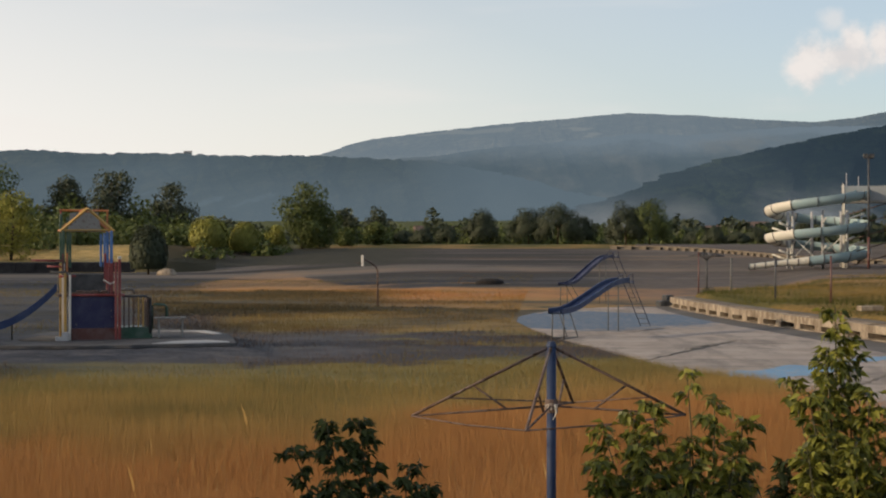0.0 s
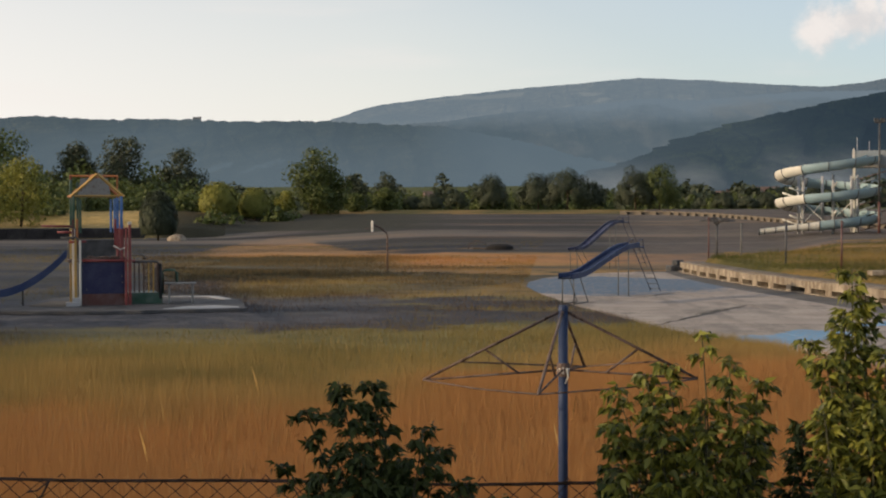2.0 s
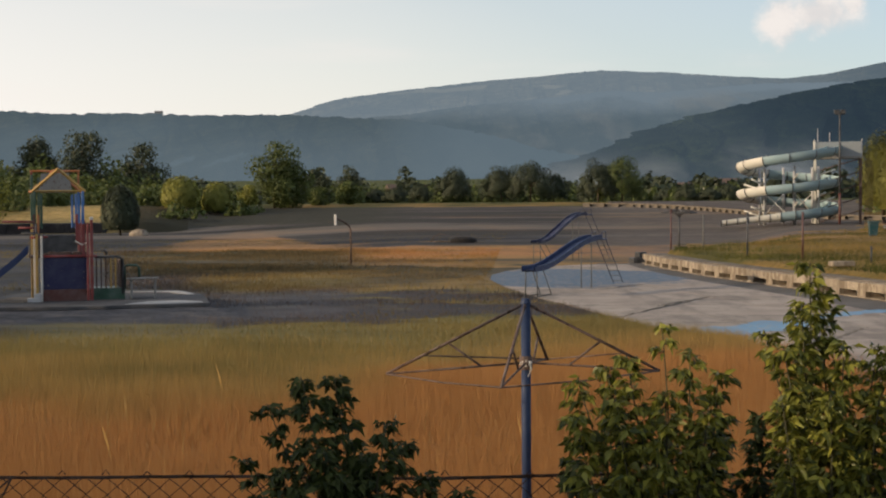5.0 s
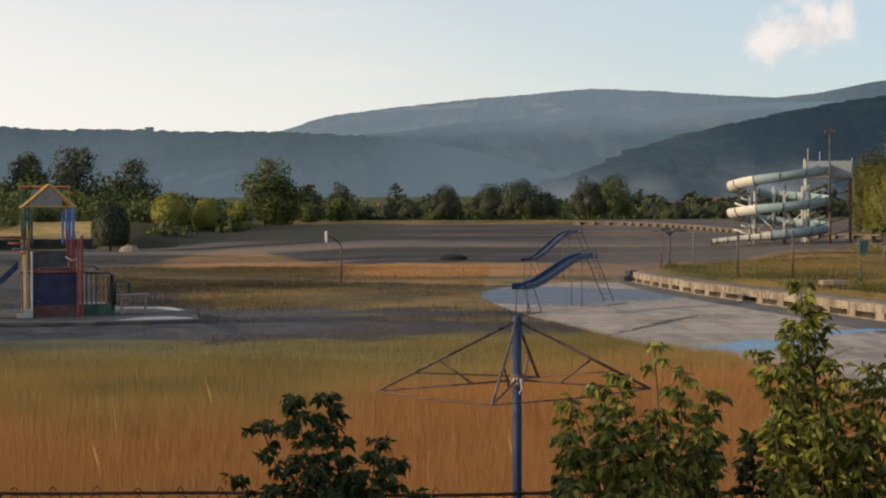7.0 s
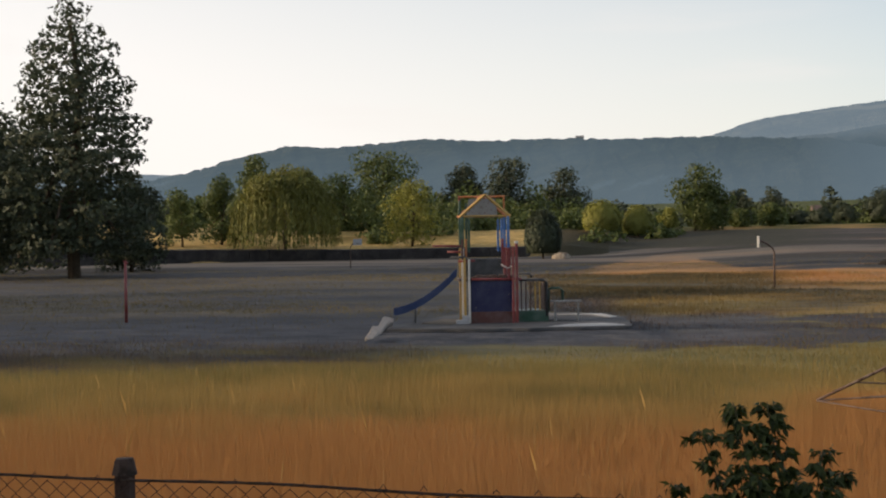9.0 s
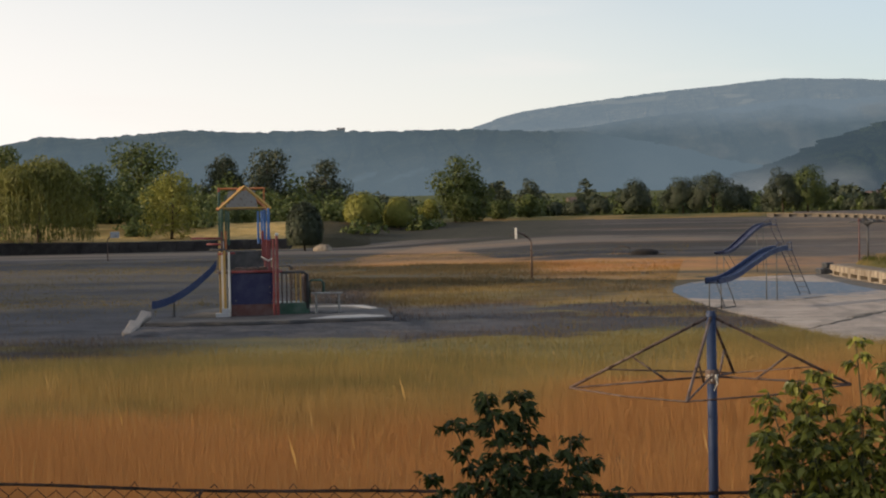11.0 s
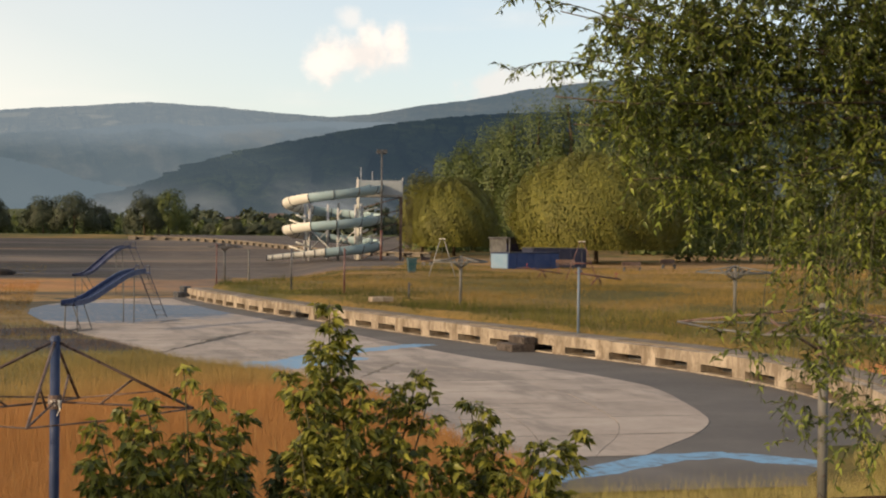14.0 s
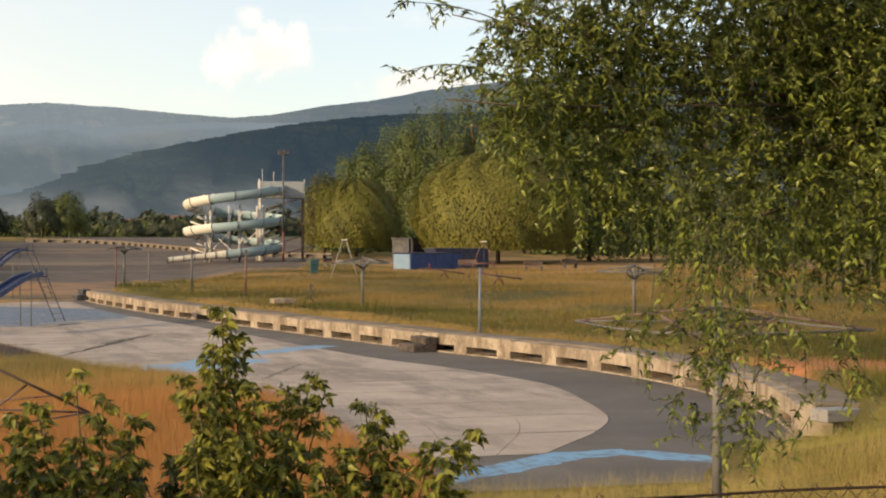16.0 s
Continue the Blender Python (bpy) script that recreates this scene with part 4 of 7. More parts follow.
def tree(name, az, d, top, half, kind="round", mat=None, leaf=0.5, count=2600, seed=0, label="", category="tree", group=""):
    """A tree at a heading and distance, whose crown tops out at 'top' degrees and spans 'half' degrees to each side."""
    r = np.random.default_rng(seed + 100)
    x, y = at(az, d)
    z0 = height(x, y) - 0.05
    H = EYE + d * math.tan(radians(top)) - z0
    R = d * math.tan(radians(half))
    root = thing(name, (x, y, z0), label, category, group=group)
    leaf, count = leaf * 0.76, int(count * 1.25)
    lobes = lobes_of(kind, H, R, r)
    bm = bmesh.new()
    tr = max(0.09, 0.022 * H)
    lean = [(0, 0, 0), (0.03 * H * r.normal() * 0.4, 0.02 * H * r.normal() * 0.4, H * 0.3), (0.02 * H * r.normal(), 0.02 * H * r.normal(), H * 0.62), (0, 0, H * 0.85)]
    tube(bm, lean, tr, 7, tr * 0.25)
    for lb in lobes[:7]:
        foot = Vector(lean[1]).lerp(Vector(lean[2]), r.random() * 0.7)
        mid = foot.lerp(Vector(lb[:3]), 0.5) + Vector((0, 0, 0.03 * H))
        tube(bm, [foot, mid, lb[:3]], tr * 0.42, 5, tr * 0.1)
    part("trunk", bm, M_BARK, root, smooth=True)
    vol = np.array([q[3] * q[4] for q in lobes])
    pick = r.choice(len(lobes), count, p=vol / vol.sum())
    lob = np.array(lobes)[pick]
    dirs = r.normal(size=(count, 3))
    dirs /= np.linalg.norm(dirs, axis=1, keepdims=True)
    rad = 0.62 + 0.46 * r.random(count) ** 0.7
    gaps = 0.5 + 0.5 * np.sin(dirs[:, 0] * 7 + lob[:, 0] * 3) * np.sin(dirs[:, 2] * 8 + lob[:, 1] * 2)
    rad *= (0.85 + 0.25 * gaps) if kind != "dome" else (0.95 + 0.1 * gaps)
    P = lob[:, :3] + dirs * lob[:, 3:] * rad[:, None]
    N = dirs + (0.25 if kind == "dome" else 0.5) * r.normal(size=(count, 3))
    if kind == "mound":
        # one close, even dome whose skirt hangs nearly to the ground
        up = 1 - 1.32 * r.random(count)
        turn = r.random(count) * 6.28
        ring = np.sqrt(np.clip(1 - np.maximum(up, 0) ** 2, 0, 1)) * (1 + 0.5 * np.minimum(up, 0))
        puff = 1 + 0.05 * np.sin(turn * 5 + up * 3) * np.sin(up * 7 + turn * 2) + 0.035 * np.sin(turn * 13 + up * 11)
        puff *= 1 - (0.16 if R > 5 else 0.42) * r.random(count) ** (1.6 if R > 5 else 1.1)
        P = np.stack([R * ring * np.cos(turn) * puff, R * ring * np.sin(turn) * puff, H * 0.36 + np.where(up > 0, 0.64, 0.72) * H * up * np.where(up > 0, puff, 1)], -1)
        dirs = np.stack([ring * np.cos(turn), ring * np.sin(turn), 0.8 * up], -1)
    if kind in ("dome", "poplar", "mound"):
        # the whole crown turns its leaves outwards
        out = P - np.array([0, 0, 0.3 * H]) if kind != "poplar" else P * np.array([1, 1, 0.12])
        N = 0.4 * dirs + 0.22 * r.normal(size=(count, 3)) + out / (np.linalg.norm(out, axis=1, keepdims=True) + 1e-6)
    size = leaf * (0.6 + 0.8 * r.random(count))
    if kind == "willow":
        # weeping strands under the dome
        ns = count // 14
        a, q = r.random(ns) * 6.28, 0.45 + 0.6 * r.random(ns) ** 0.6
        sx, sy = R * q * np.cos(a), R * q * np.sin(a)
        sz = H * (0.86 - 0.36 * q ** 2.2 + 0.05 * r.random(ns))
        ln = np.minimum(sz - 0.05 * H, H * (0.3 + 0.38 * r.random(ns)))
        f = r.random((ns, 13))
        S = np.stack([sx[:, None] * (1 + 0.08 * f), sy[:, None] * (1 + 0.08 * f), sz[:, None] - ln[:, None] * f], -1).reshape(-1, 3)
        S += r.normal(size=S.shape) * 0.07 * leaf
        Nn = np.stack([np.cos(a), np.sin(a), np.zeros(ns)], -1).repeat(13, 0) + 0.5 * r.normal(size=S.shape)
        V1, F1 = leaf_cards(S, Nn, leaf * 1.7 * (0.6 + 0.8 * r.random(len(S))), leaf * 0.42, r, droop=6.0)
        V2, F2 = leaf_cards(P, N, size * 1.2, size * 0.5, r, droop=1.5)
        V, F = np.concatenate([V1, V2]), np.concatenate([F1, F2 + len(V1)])
    else:
        V, F = leaf_cards(P, N, size, size * (0.5 if kind in ("dome", "mound") else 0.72), r, 2.0 if kind in ("dome", "mound") else 0.0)
    V[:, 2] = np.maximum(V[:, 2], 0.12)
    tagged(mesh_np("crown", V, F, mat or M_TREE, root), "")
    return root


def far_woods():
    """The belt of trees and hedges between the basin and the foot of the hills."""
    r = np.random.default_rng(5)
    Vs, Fs, n0 = [], [], 0
    for i in range(320):
        az = -40 + 78 * (i + r.random()) / 320
        d = 380 + 220 * r.random()
        x, y = at(az, d)
        z = height(x, y)
        H, R = 4 + 5 * r.random() ** 1.5, 5 + 7 * r.random()
        n = 220
        dirs = r.normal(size=(n, 3))
        dirs /= np.linalg.norm(dirs, axis=1, keepdims=True)
        dirs[:, 2] = np.abs(dirs[:, 2])
        P = np.array([x, y, z]) + dirs * np.array([R, R, H]) * (0.7 + 0.35 * r.random((n, 1))) * (0.8 + 0.25 * np.sin(dirs[:, :1] * 5 + i))
        V, F = leaf_cards(P, dirs + 0.6 * r.normal(size=(n, 3)), 1.9, 1.45, r)
        Vs.append(V)
        Fs.append(F + n0)
        n0 += len(V)
    ob = mesh_np("far_woods", np.concatenate(Vs), np.concatenate(Fs), M_DARKTREE)
    tagged(ob, "distant belt of dark trees and hedges", "woods", kind="stuff")


far_woods()


def undergrowth():
    """Low bushes and saplings between the trunks along the banks."""
    r = np.random.default_rng(15)
    Vs, Fs, n0 = [], [], 0
    spots = [(-34 + 24 * r.random(), 240 + 70 * r.random(), 1.0) for k in range(70)] + [(-24 + 13 * r.random(), 262 + 60 * r.random(), 1.5) for k in range(60)] + [(-11 + 20 * r.random(), 345 + 45 * r.random(), 1.2) for k in range(70)] + [(12 + 26 * r.random(), 215 + 30 * r.random(), 1.5) for k in range(60)]
    spots += [(-35 + 20.5 * r.random(), 300 + 50 * r.random(), 2.3) for k in range(56)]
    for i, (az, d, big) in enumerate(spots):
        x, y = at(az, d)
        z = height(x, y)
        H, R = big * (1.2 + 2.6 * r.random()), big * (1.6 + 2.6 * r.random())
        n = 260 if big < 2 else 700
        dirs = r.normal(size=(n, 3))
        dirs /= np.linalg.norm(dirs, axis=1, keepdims=True)
        dirs[:, 2] = np.abs(dirs[:, 2])
        P = np.array([x, y, z]) + dirs * np.array([R, R, H]) * (0.6 + 0.45 * r.random((n, 1))) * (0.8 + 0.3 * np.sin(dirs[:, :1] * 6 + i))
        V, F = leaf_cards(P, dirs + 0.7 * r.normal(size=(n, 3)), 0.72 if big < 2 else 0.9, 0.56 if big < 2 else 0.7, r)
        Vs.append(V)
        Fs.append(F + n0)
        n0 += len(V)
    tagged(mesh_np("undergrowth", np.concatenate(Vs), np.concatenate(Fs), M_TREE), "bushes and saplings between the trees", "undergrowth", kind="stuff")


undergrowth()

# left bank
WILLOW_LABEL = "weeping willow with long trailing strands on the grassy bank"
tree("conifer", -31.2, 150, 9.2, 2.9, "conifer", M_DARKTREE, 0.6, 12000, 1, "tall dark tree with ragged outline on the bank")
tree("broadleaf_tree", -34.8, 160, 6.0, 2.4, "round", M_DARKTREE, 0.6, 8000, 2, "tall dark broadleaf tree on the bank")
tree("broadleaf_tree", -29.2, 172, 2.4, 1.3, "round", M_DARKTREE, 0.5, 4000, 3, "low dark broadleaf tree beside a taller one")
tree("broadleaf_tree", -27.4, 232, 1.75, 0.75, "round", M_TREE, 0.5, 2200, 4, "small green broadleaf tree on dry grass")
tree("broadleaf_tree", -26.0, 236, 2.25, 0.8, "round", M_TREE, 0.55, 2600, 5, "green broadleaf tree on dry grass")
tree("broadleaf_tree", -24.9, 262, 2.95, 0.8, "round", M_TREE, 0.6, 2600, 6, "taller green broadleaf tree behind willows")
tree("willow_tree", -23.75, 228, 2.62, 1.85, "willow", M_OLIVETREE, 0.55, 7000, 7, WILLOW_LABEL)
tree("broadleaf_tree", -21.6, 262, 2.2, 1.1, "round", M_TREE, 0.6, 2800, 8, "dense green tree between willow and taller crown")
tree("broadleaf_tree", -20.1, 330, 3.05, 1.4, "round", M_TREE, 0.8, 3600, 9, "broad tall tree behind the bank")
tree("broadleaf_tree", -19.15, 236, 2.0, 1.0, "round", M_YELLOWTREE, 0.5, 3000, 10, "yellow-green young tree with thin trunk")
tree("broadleaf_tree", -17.3, 330, 2.55, 0.95, "round", M_DARKTREE, 0.8, 2600, 11, "dark tree behind the bank")
tree("broadleaf_tree", -15.7, 318, 2.65, 0.95, "round", M_DARKTREE, 0.75, 3000, 12, "dark dense tree behind the bank")
tree("broadleaf_tree", -13.6, 340, 2.2, 0.95, "round", M_DARKTREE, 0.75, 2800, 13, "dark round-topped tree behind the bank")
tree("shrub", -14.42, 209, 0.8, 0.7, "mound", M_DARKTREE, 0.62, 4600, 14, "dark dense shrub at the end of the old wall", "shrub")
tree("shrub", -12.3, 262, 1.1, 0.72, "mound", M_YELLOWTREE, 0.6, 4000, 15, "round yellow-green small tree", "shrub")
tree("shrub", -11.0, 266, 0.88, 0.58, "mound", M_YELLOWTREE, 0.6, 3200, 16, "round light green small tree", "shrub")
tree("broadleaf_tree", -8.95, 285, 2.35, 1.0, "round", M_TREE, 0.6, 4200, 17, "tall leafy tree at the far side of the basin")
tree("broadleaf_tree", -8.3, 286, 1.7, 0.75, "round", M_TREE, 0.6, 2600, 18, "leafy tree at the far side of the basin")
tree("broadleaf_tree", -7.5, 340, 1.35, 0.6, "round", M_DARKTREE, 0.7, 1800, 19, "small dark tree at the far side")
tree("broadleaf_tree", -6.3, 400, 1.5, 0.6, "round", M_DARKTREE, 0.8, 1800, 20, "small grey-green tree at the far side")
tree("shrub", -6.3, 300, 0.9, 0.5, "round", M_TREE, 0.6, 1500, 21, "light green shrub at the far side", "shrub")
tree("shrub", -7.4, 296, 0.7, 0.45, "round", M_TREE, 0.6, 1300, 22, "low green shrub at the far side", "shrub")
tree("shrub", -9.9, 300, 0.75, 0.4, "round", M_YELLOWTREE, 0.6, 1300, 23, "low yellow-green shrub at the far side", "shrub")
tree("broadleaf_tree", -2.45, 350, 1.38, 0.75, "dome", M_DARKTREE, 0.55, 4200, 24, "dark rounded tree at the far side")
tree("broadleaf_tree", -0.75, 335, 1.45, 0.9, "dome", M_DARKTREE, 0.55, 4600, 25, "dark rounded tree at the far side")
tree("broadleaf_tree", 0.3, 332, 1.6, 1.1, "dome", M_DARKTREE, 0.55, 5600, 26, "broad dark tree at the far side")
tree("broadleaf_tree", 1.15, 338, 1.2, 0.6, "dome", M_DARKTREE, 0.55, 3000, 27, "dark tree at the far side")
tree("willow_tree", 2.75, 310, 1.6, 0.8, "dome", M_DARKTREE, 0.5, 5200, 28, "dark drooping willow at the far side")
tree("willow_tree", 3.6, 312, 1.78, 0.95, "dome", M_TREE, 0.5, 6000, 29, "dark drooping willow at the far side")
for i, (az, top) in enumerate(((-4.6, 0.75), (-3.7, 0.85), (-5.3, 0.7), (5.2, 0.62), (5.9, 0.75), (6.7, 0.6), (7.4, 0.8), (8.2, 0.9), (9.0, 1.1))):
    tree("shrub", az, 330 + 9 * (i % 4), top * 0.9, 0.5, "dome", M_DARKTREE, 0.5, 2200, 40 + i, "dark shrub at the foot of the hills", "shrub")

# right side: willows before a row of poplars
tree("willow_tree", 13.85, 205, 2.2, 1.6, "mound", M_WILLOW, 0.4, 22000, 60, WILLOW_LABEL)
tree("willow_tree", 12.7, 215, 2.5, 0.95, "mound", M_WILLOW, 0.42, 9000, 61, WILLOW_LABEL)
tree("willow_tree", 19.0, 172, 3.15, 3.2, "mound", M_WILLOW, 0.37, 42000, 62, "broad dome-shaped willow behind the play meadow")
tree("willow_tree", 22.3, 185, 2.7, 2.0, "round", M_TREE, 0.45, 8000, 63, "willow beside a broader one")
POP = "tall poplar in a dense row"
for i, (az, top) in enumerate(((13.6, 3.05), (14.4, 3.7), (15.2, 4.3), (16.0, 4.85), (16.9, 5.25), (17.9, 5.75), (18.9, 6.0), (20.0, 5.95), (21.1, 5.8), (22.2, 5.8), (23.4, 5.6), (24.8, 5.5), (26.3, 5.8), (28.0, 5.7), (30.0, 5.6), (32.0, 5.9), (34.2, 5.8))):
    tree("poplar_tree", az, 285 - 3.0 * i, top, 0.92, "poplar", M_POPLAR, 0.43, 8600 if az < 24 else 3600, 70 + i, POP, group="poplars in a row")
for i, (az, d, top) in enumerate(((24.5, 190, 2.0), (26.5, 175, 2.2), (28.6, 160, 2.4), (30.8, 150, 2.6), (33.2, 140, 3.0), (36.0, 130, 3.2))):
    tree("broadleaf_tree", az, d, top, 1.5, "round", M_POPLAR, 0.5, 3600, 90 + i, "green tree behind the play meadow")
# a mostly unseen row on the left bank, added to shade the basin
for i, (px, py, hh) in enumerate(((-64, 28, 15), (-67, 36, 17), (-70, 45, 18), (-64, 53, 17), (-72, 62, 18), (-68, 71, 18), (-76, 81, 17), (-88, 124, 17), (-92, 135, 17), (-98, 147, 18), (-104, 160, 17))):
    az, d = math.degrees(math.atan2(px, py)), math.hypot(px, py)
    tree("broadleaf_tree", az, d, math.degrees(math.atan2(hh - EYE, d)), math.degrees(math.atan2(6.0, d)), "round", M_DARKTREE, 0.7, 2400, 120 + i, "broadleaf tree added on the side bank to shade the basin")


# unseen broad shrubs behind the viewpoint, added to cast shade on fence and bushes
for i, (px, py, hh) in enumerate(((-13.6, 2.6, 6.3), (-13.0, -0.6, 5.5), (-15.0, 5.6, 5.8))):
    az, d = math.degrees(math.atan2(px, py)), math.hypot(px, py)
    tree("shrub", az, d, math.degrees(math.atan2(hh - EYE, d)), math.degrees(math.atan2(2.9, d)), "round", M_DARKTREE, 0.34, 8000, 150 + i, "unseen broad shrub added to shade the fence bushes", "shrub")


# ---------------------------------------------------------------- grass
def blades(name, X, Y, hgt, wid, mat, label, r, lean=0.3, plain=False):
    n = len(X)
    Z = land(X, Y) - 0.03
    a = r.random(n) * 6.28
    wx, wy = np.cos(a) * wid / 2, np.sin(a) * wid / 2
    lx, ly = r.normal(size=n) * lean * hgt, r.normal(size=n) * lean * hgt
    base, tip = np.stack([X, Y, Z], -1), np.stack([X + lx, Y + ly, Z + hgt], -1)
    if plain:
        w = np.stack([wx, wy, 0 * wx], -1)
        V = np.stack([base - w, base + w, tip], 1).reshape(-1, 3)
        return tagged(mesh_np(name, V, np.arange(3 * n).reshape(-1, 3), mat), label, "grass", kind="stuff")
    mid = base * 0.45 + tip * 0.55 - np.stack([lx, ly, 0 * lx], -1) * 0.18
    w = np.stack([wx, wy, 0 * wx], -1)
    V = np.stack([base - w, base + w, mid + w * 0.8, tip, mid - w * 0.8], 1).reshape(-1, 3)
    F = np.arange(5 * n).reshape(-1, 5)
    return tagged(mesh_np(name, V, F, mat), label, "grass", kind="stuff")


def scatter(n, az0, az1, r0, r1, r, power=1.0):
    az = np.radians(az0 + (az1 - az0) * r.random(n))
    d = r0 + (r1 - r0) * r.random(n) ** power
    return d * np.sin(az), d * np.cos(az)


def grasses():
    r = np.random.default_rng(21)
    X, Y = scatter(690000, -38, 17, 14.5, 58, r, 1.25)
    dens = 0.6 + 0.3 * wave(X, Y, 1.7) + 0.3 * wave(X, Y, 0.6)
    rr = np.hypot(X, Y)
    lim = 46 + 8.0 * wave(X, Y, 5.0) + 4.5 * wave(X, Y, 1.6) + 6 * sstep(-2, 5, X) + 6.0 * r.normal(size=len(X))
    ok = (X < edge_x(Y) + 0.15 * r.random(len(X))) & (r.random(len(X)) < np.clip(dens + 0.35, 0.05, 1)) & (rr < lim)
    X, Y, rr = X[ok], Y[ok], rr[ok]
    n = len(X)
    h = (0.3 + 0.35 * r.random(n)) * (0.85 + 0.25 * wave(X, Y, 2.5)) * (1 - 0.6 * sstep(32, 54, rr))
    blades("dry_grass", X, Y, h, 0.004 + 0.00017 * rr, M_DRY, "tall dry orange and straw grass on the basin floor", r, 0.16, True)
    # pale stalks standing above the rest
    X, Y = scatter(7000, -38, 17, 14.8, 44, r, 1.1)
    ok = (X < edge_x(Y) - 0.1) & (wave(X, Y, 1.3) + 0.8 * wave(X, Y, 4.0) + 0.5 * r.normal(size=len(X)) > 0.15)
    X, Y = X[ok], Y[ok]
    rr = np.hypot(X, Y)
    blades("seed_stalk_stand", X, Y, (0.45 + 0.3 * r.random(len(X))) * (1 - 0.5 * sstep(32, 46, rr)), 0.003 + 0.00011 * rr, M_STALK, "pale seeding stalks standing in the dry grass", r, 0.12)
    # thin tufts further out
    X, Y = scatter(220000, -36, 6, 38, 170, r, 1.3)
    ok = (X < edge_x(np.minimum(Y, 83)) - 0.2) & (0.6 * wave(X, Y, 9.0) + 0.5 * wave(X * 0.4, Y, 4.0) + 0.45 * r.normal(size=len(X)) > 0.3) & (np.hypot(X + 15, Y - 56) > 9)
    ok &= ~((Y > 49) & (Y < 68) & (X / Y < -0.11) & (r.random(len(X)) < 0.75))
    far = np.hypot(X, Y)
    ok &= ~((far > 94) & (far < 146) & (X / Y > -0.22))
    X, Y = X[ok], Y[ok]
    blades("grass_tufts", X, Y, 0.05 + 0.13 * r.random(len(X)), 0.006 + 0.00025 * Y, M_TUFT, "sparse dry grass tufts on gravel", r, 0.3)
    # longer grass in the straw and olive bands beyond the gravel
    X, Y = scatter(150000, -15, 3, 58, 132, r, 0.9)
    far = np.hypot(X, Y)
    ok = (X < edge_x(np.minimum(Y, 83)) - 0.3) & ((Y < 84) | (X < -1.5 + 0.06 * (Y - 84))) & (0.5 * wave(X, Y, 5.0) + 0.5 * wave(X * 0.5, Y, 2.0) + 0.4 * r.normal(size=len(X)) > -0.1)
    X, Y, far = X[ok], Y[ok], far[ok]
    blades("band_grass", X, Y, (0.08 + 0.26 * r.random(len(X)) ** 1.4) * (0.8 + 0.5 * wave(X, Y, 3.0)), 0.006 + 0.0004 * far, M_DRY, "patches of longer dry grass across the basin floor", r, 0.3, True)
    # the terrace meadow
    X, Y = scatter(420000, 3, 37, 28, 150, r, 1.5)
    off = X - kerb_x(Y)
    ok = (off > 1.5 + 0.5 * wave(X, Y, 1.0) + 4 * sstep(96, 110, Y)) & (r.random(len(X)) < 0.55 + 0.5 * wave(X, Y, 2.2))
    ok &= (np.hypot(X, Y) < grass_end(X, Y)) | (X / Y > 0.21)
    ok &= (np.hypot(X - 19.8, 0.7 * (Y - 32.6)) > 1.5) | (r.random(len(X)) < 0.2)
    X, Y = X[ok], Y[ok]
    d = np.hypot(X, Y)
    lush = X - kerb_x(Y) < 6.5 + 3.0 * wave(X, Y, 3.0) + r.normal(size=len(X))
    blades("kerbside_grass", X[lush], Y[lush], (0.16 + 0.34 * r.random(lush.sum())) * (0.75 + 0.5 * wave(X[lush], Y[lush], 1.1)), 0.004 + 0.0003 * d[lush], M_LUSH, "greener long grass along the basin deck", r, 0.35, True)
    X, Y, d = X[~lush], Y[~lush], d[~lush]
    blades("meadow_grass", X, Y, (0.08 + 0.28 * r.random(len(X)) ** 1.5) * (0.9 + 0.5 * wave(X, Y, 2.1)), 0.004 + 0.0002 * d, M_MEADOW, "rough uncut meadow grass, green and straw", r, 0.5, True)
    # the bank round the fence
    X, Y = scatter(70000, -60, 42, 2.5, 15.5, r, 0.8)
    ok = (np.abs(Y - 8.7) > 0.06) & (r.random(len(X)) < 0.7 + 0.4 * wave(X, Y, 0.7))
    X, Y = X[ok], Y[ok]
    blades("fence_grass", X, Y, 0.1 + 0.25 * r.random(len(X)) ** 1.5, 0.003, M_BANKGRASS, "rough straw-green grass under the wire fence", r, 0.3, True)
    # near bank
    X, Y = scatter(290000, 11, 40, 9, 29, r, 1.0)
    off = kerb_x(Y) - X
    ok = (X > 3.5) & ((X > 5.6) | (Y < 12)) & ((Y < 21.8 + 0.7 * wave(X, Y, 1.0)) | (land(X, Y) > 0.12)) & ((X < kerb_x(Y) - 0.3) | (Y < 24.5)) & (r.random(len(X)) < 0.75 + 0.4 * wave(X, Y, 0.8)) & (off > -40)
    X, Y = X[ok], Y[ok]
    blades("bank_grass", X, Y, 0.12 + 0.36 * r.random(len(X)) ** 2, 0.0018 + 0.00008 * Y, M_BANKGRASS, "long seeding grass on the near bank", r, 0.3, True)


grasses()
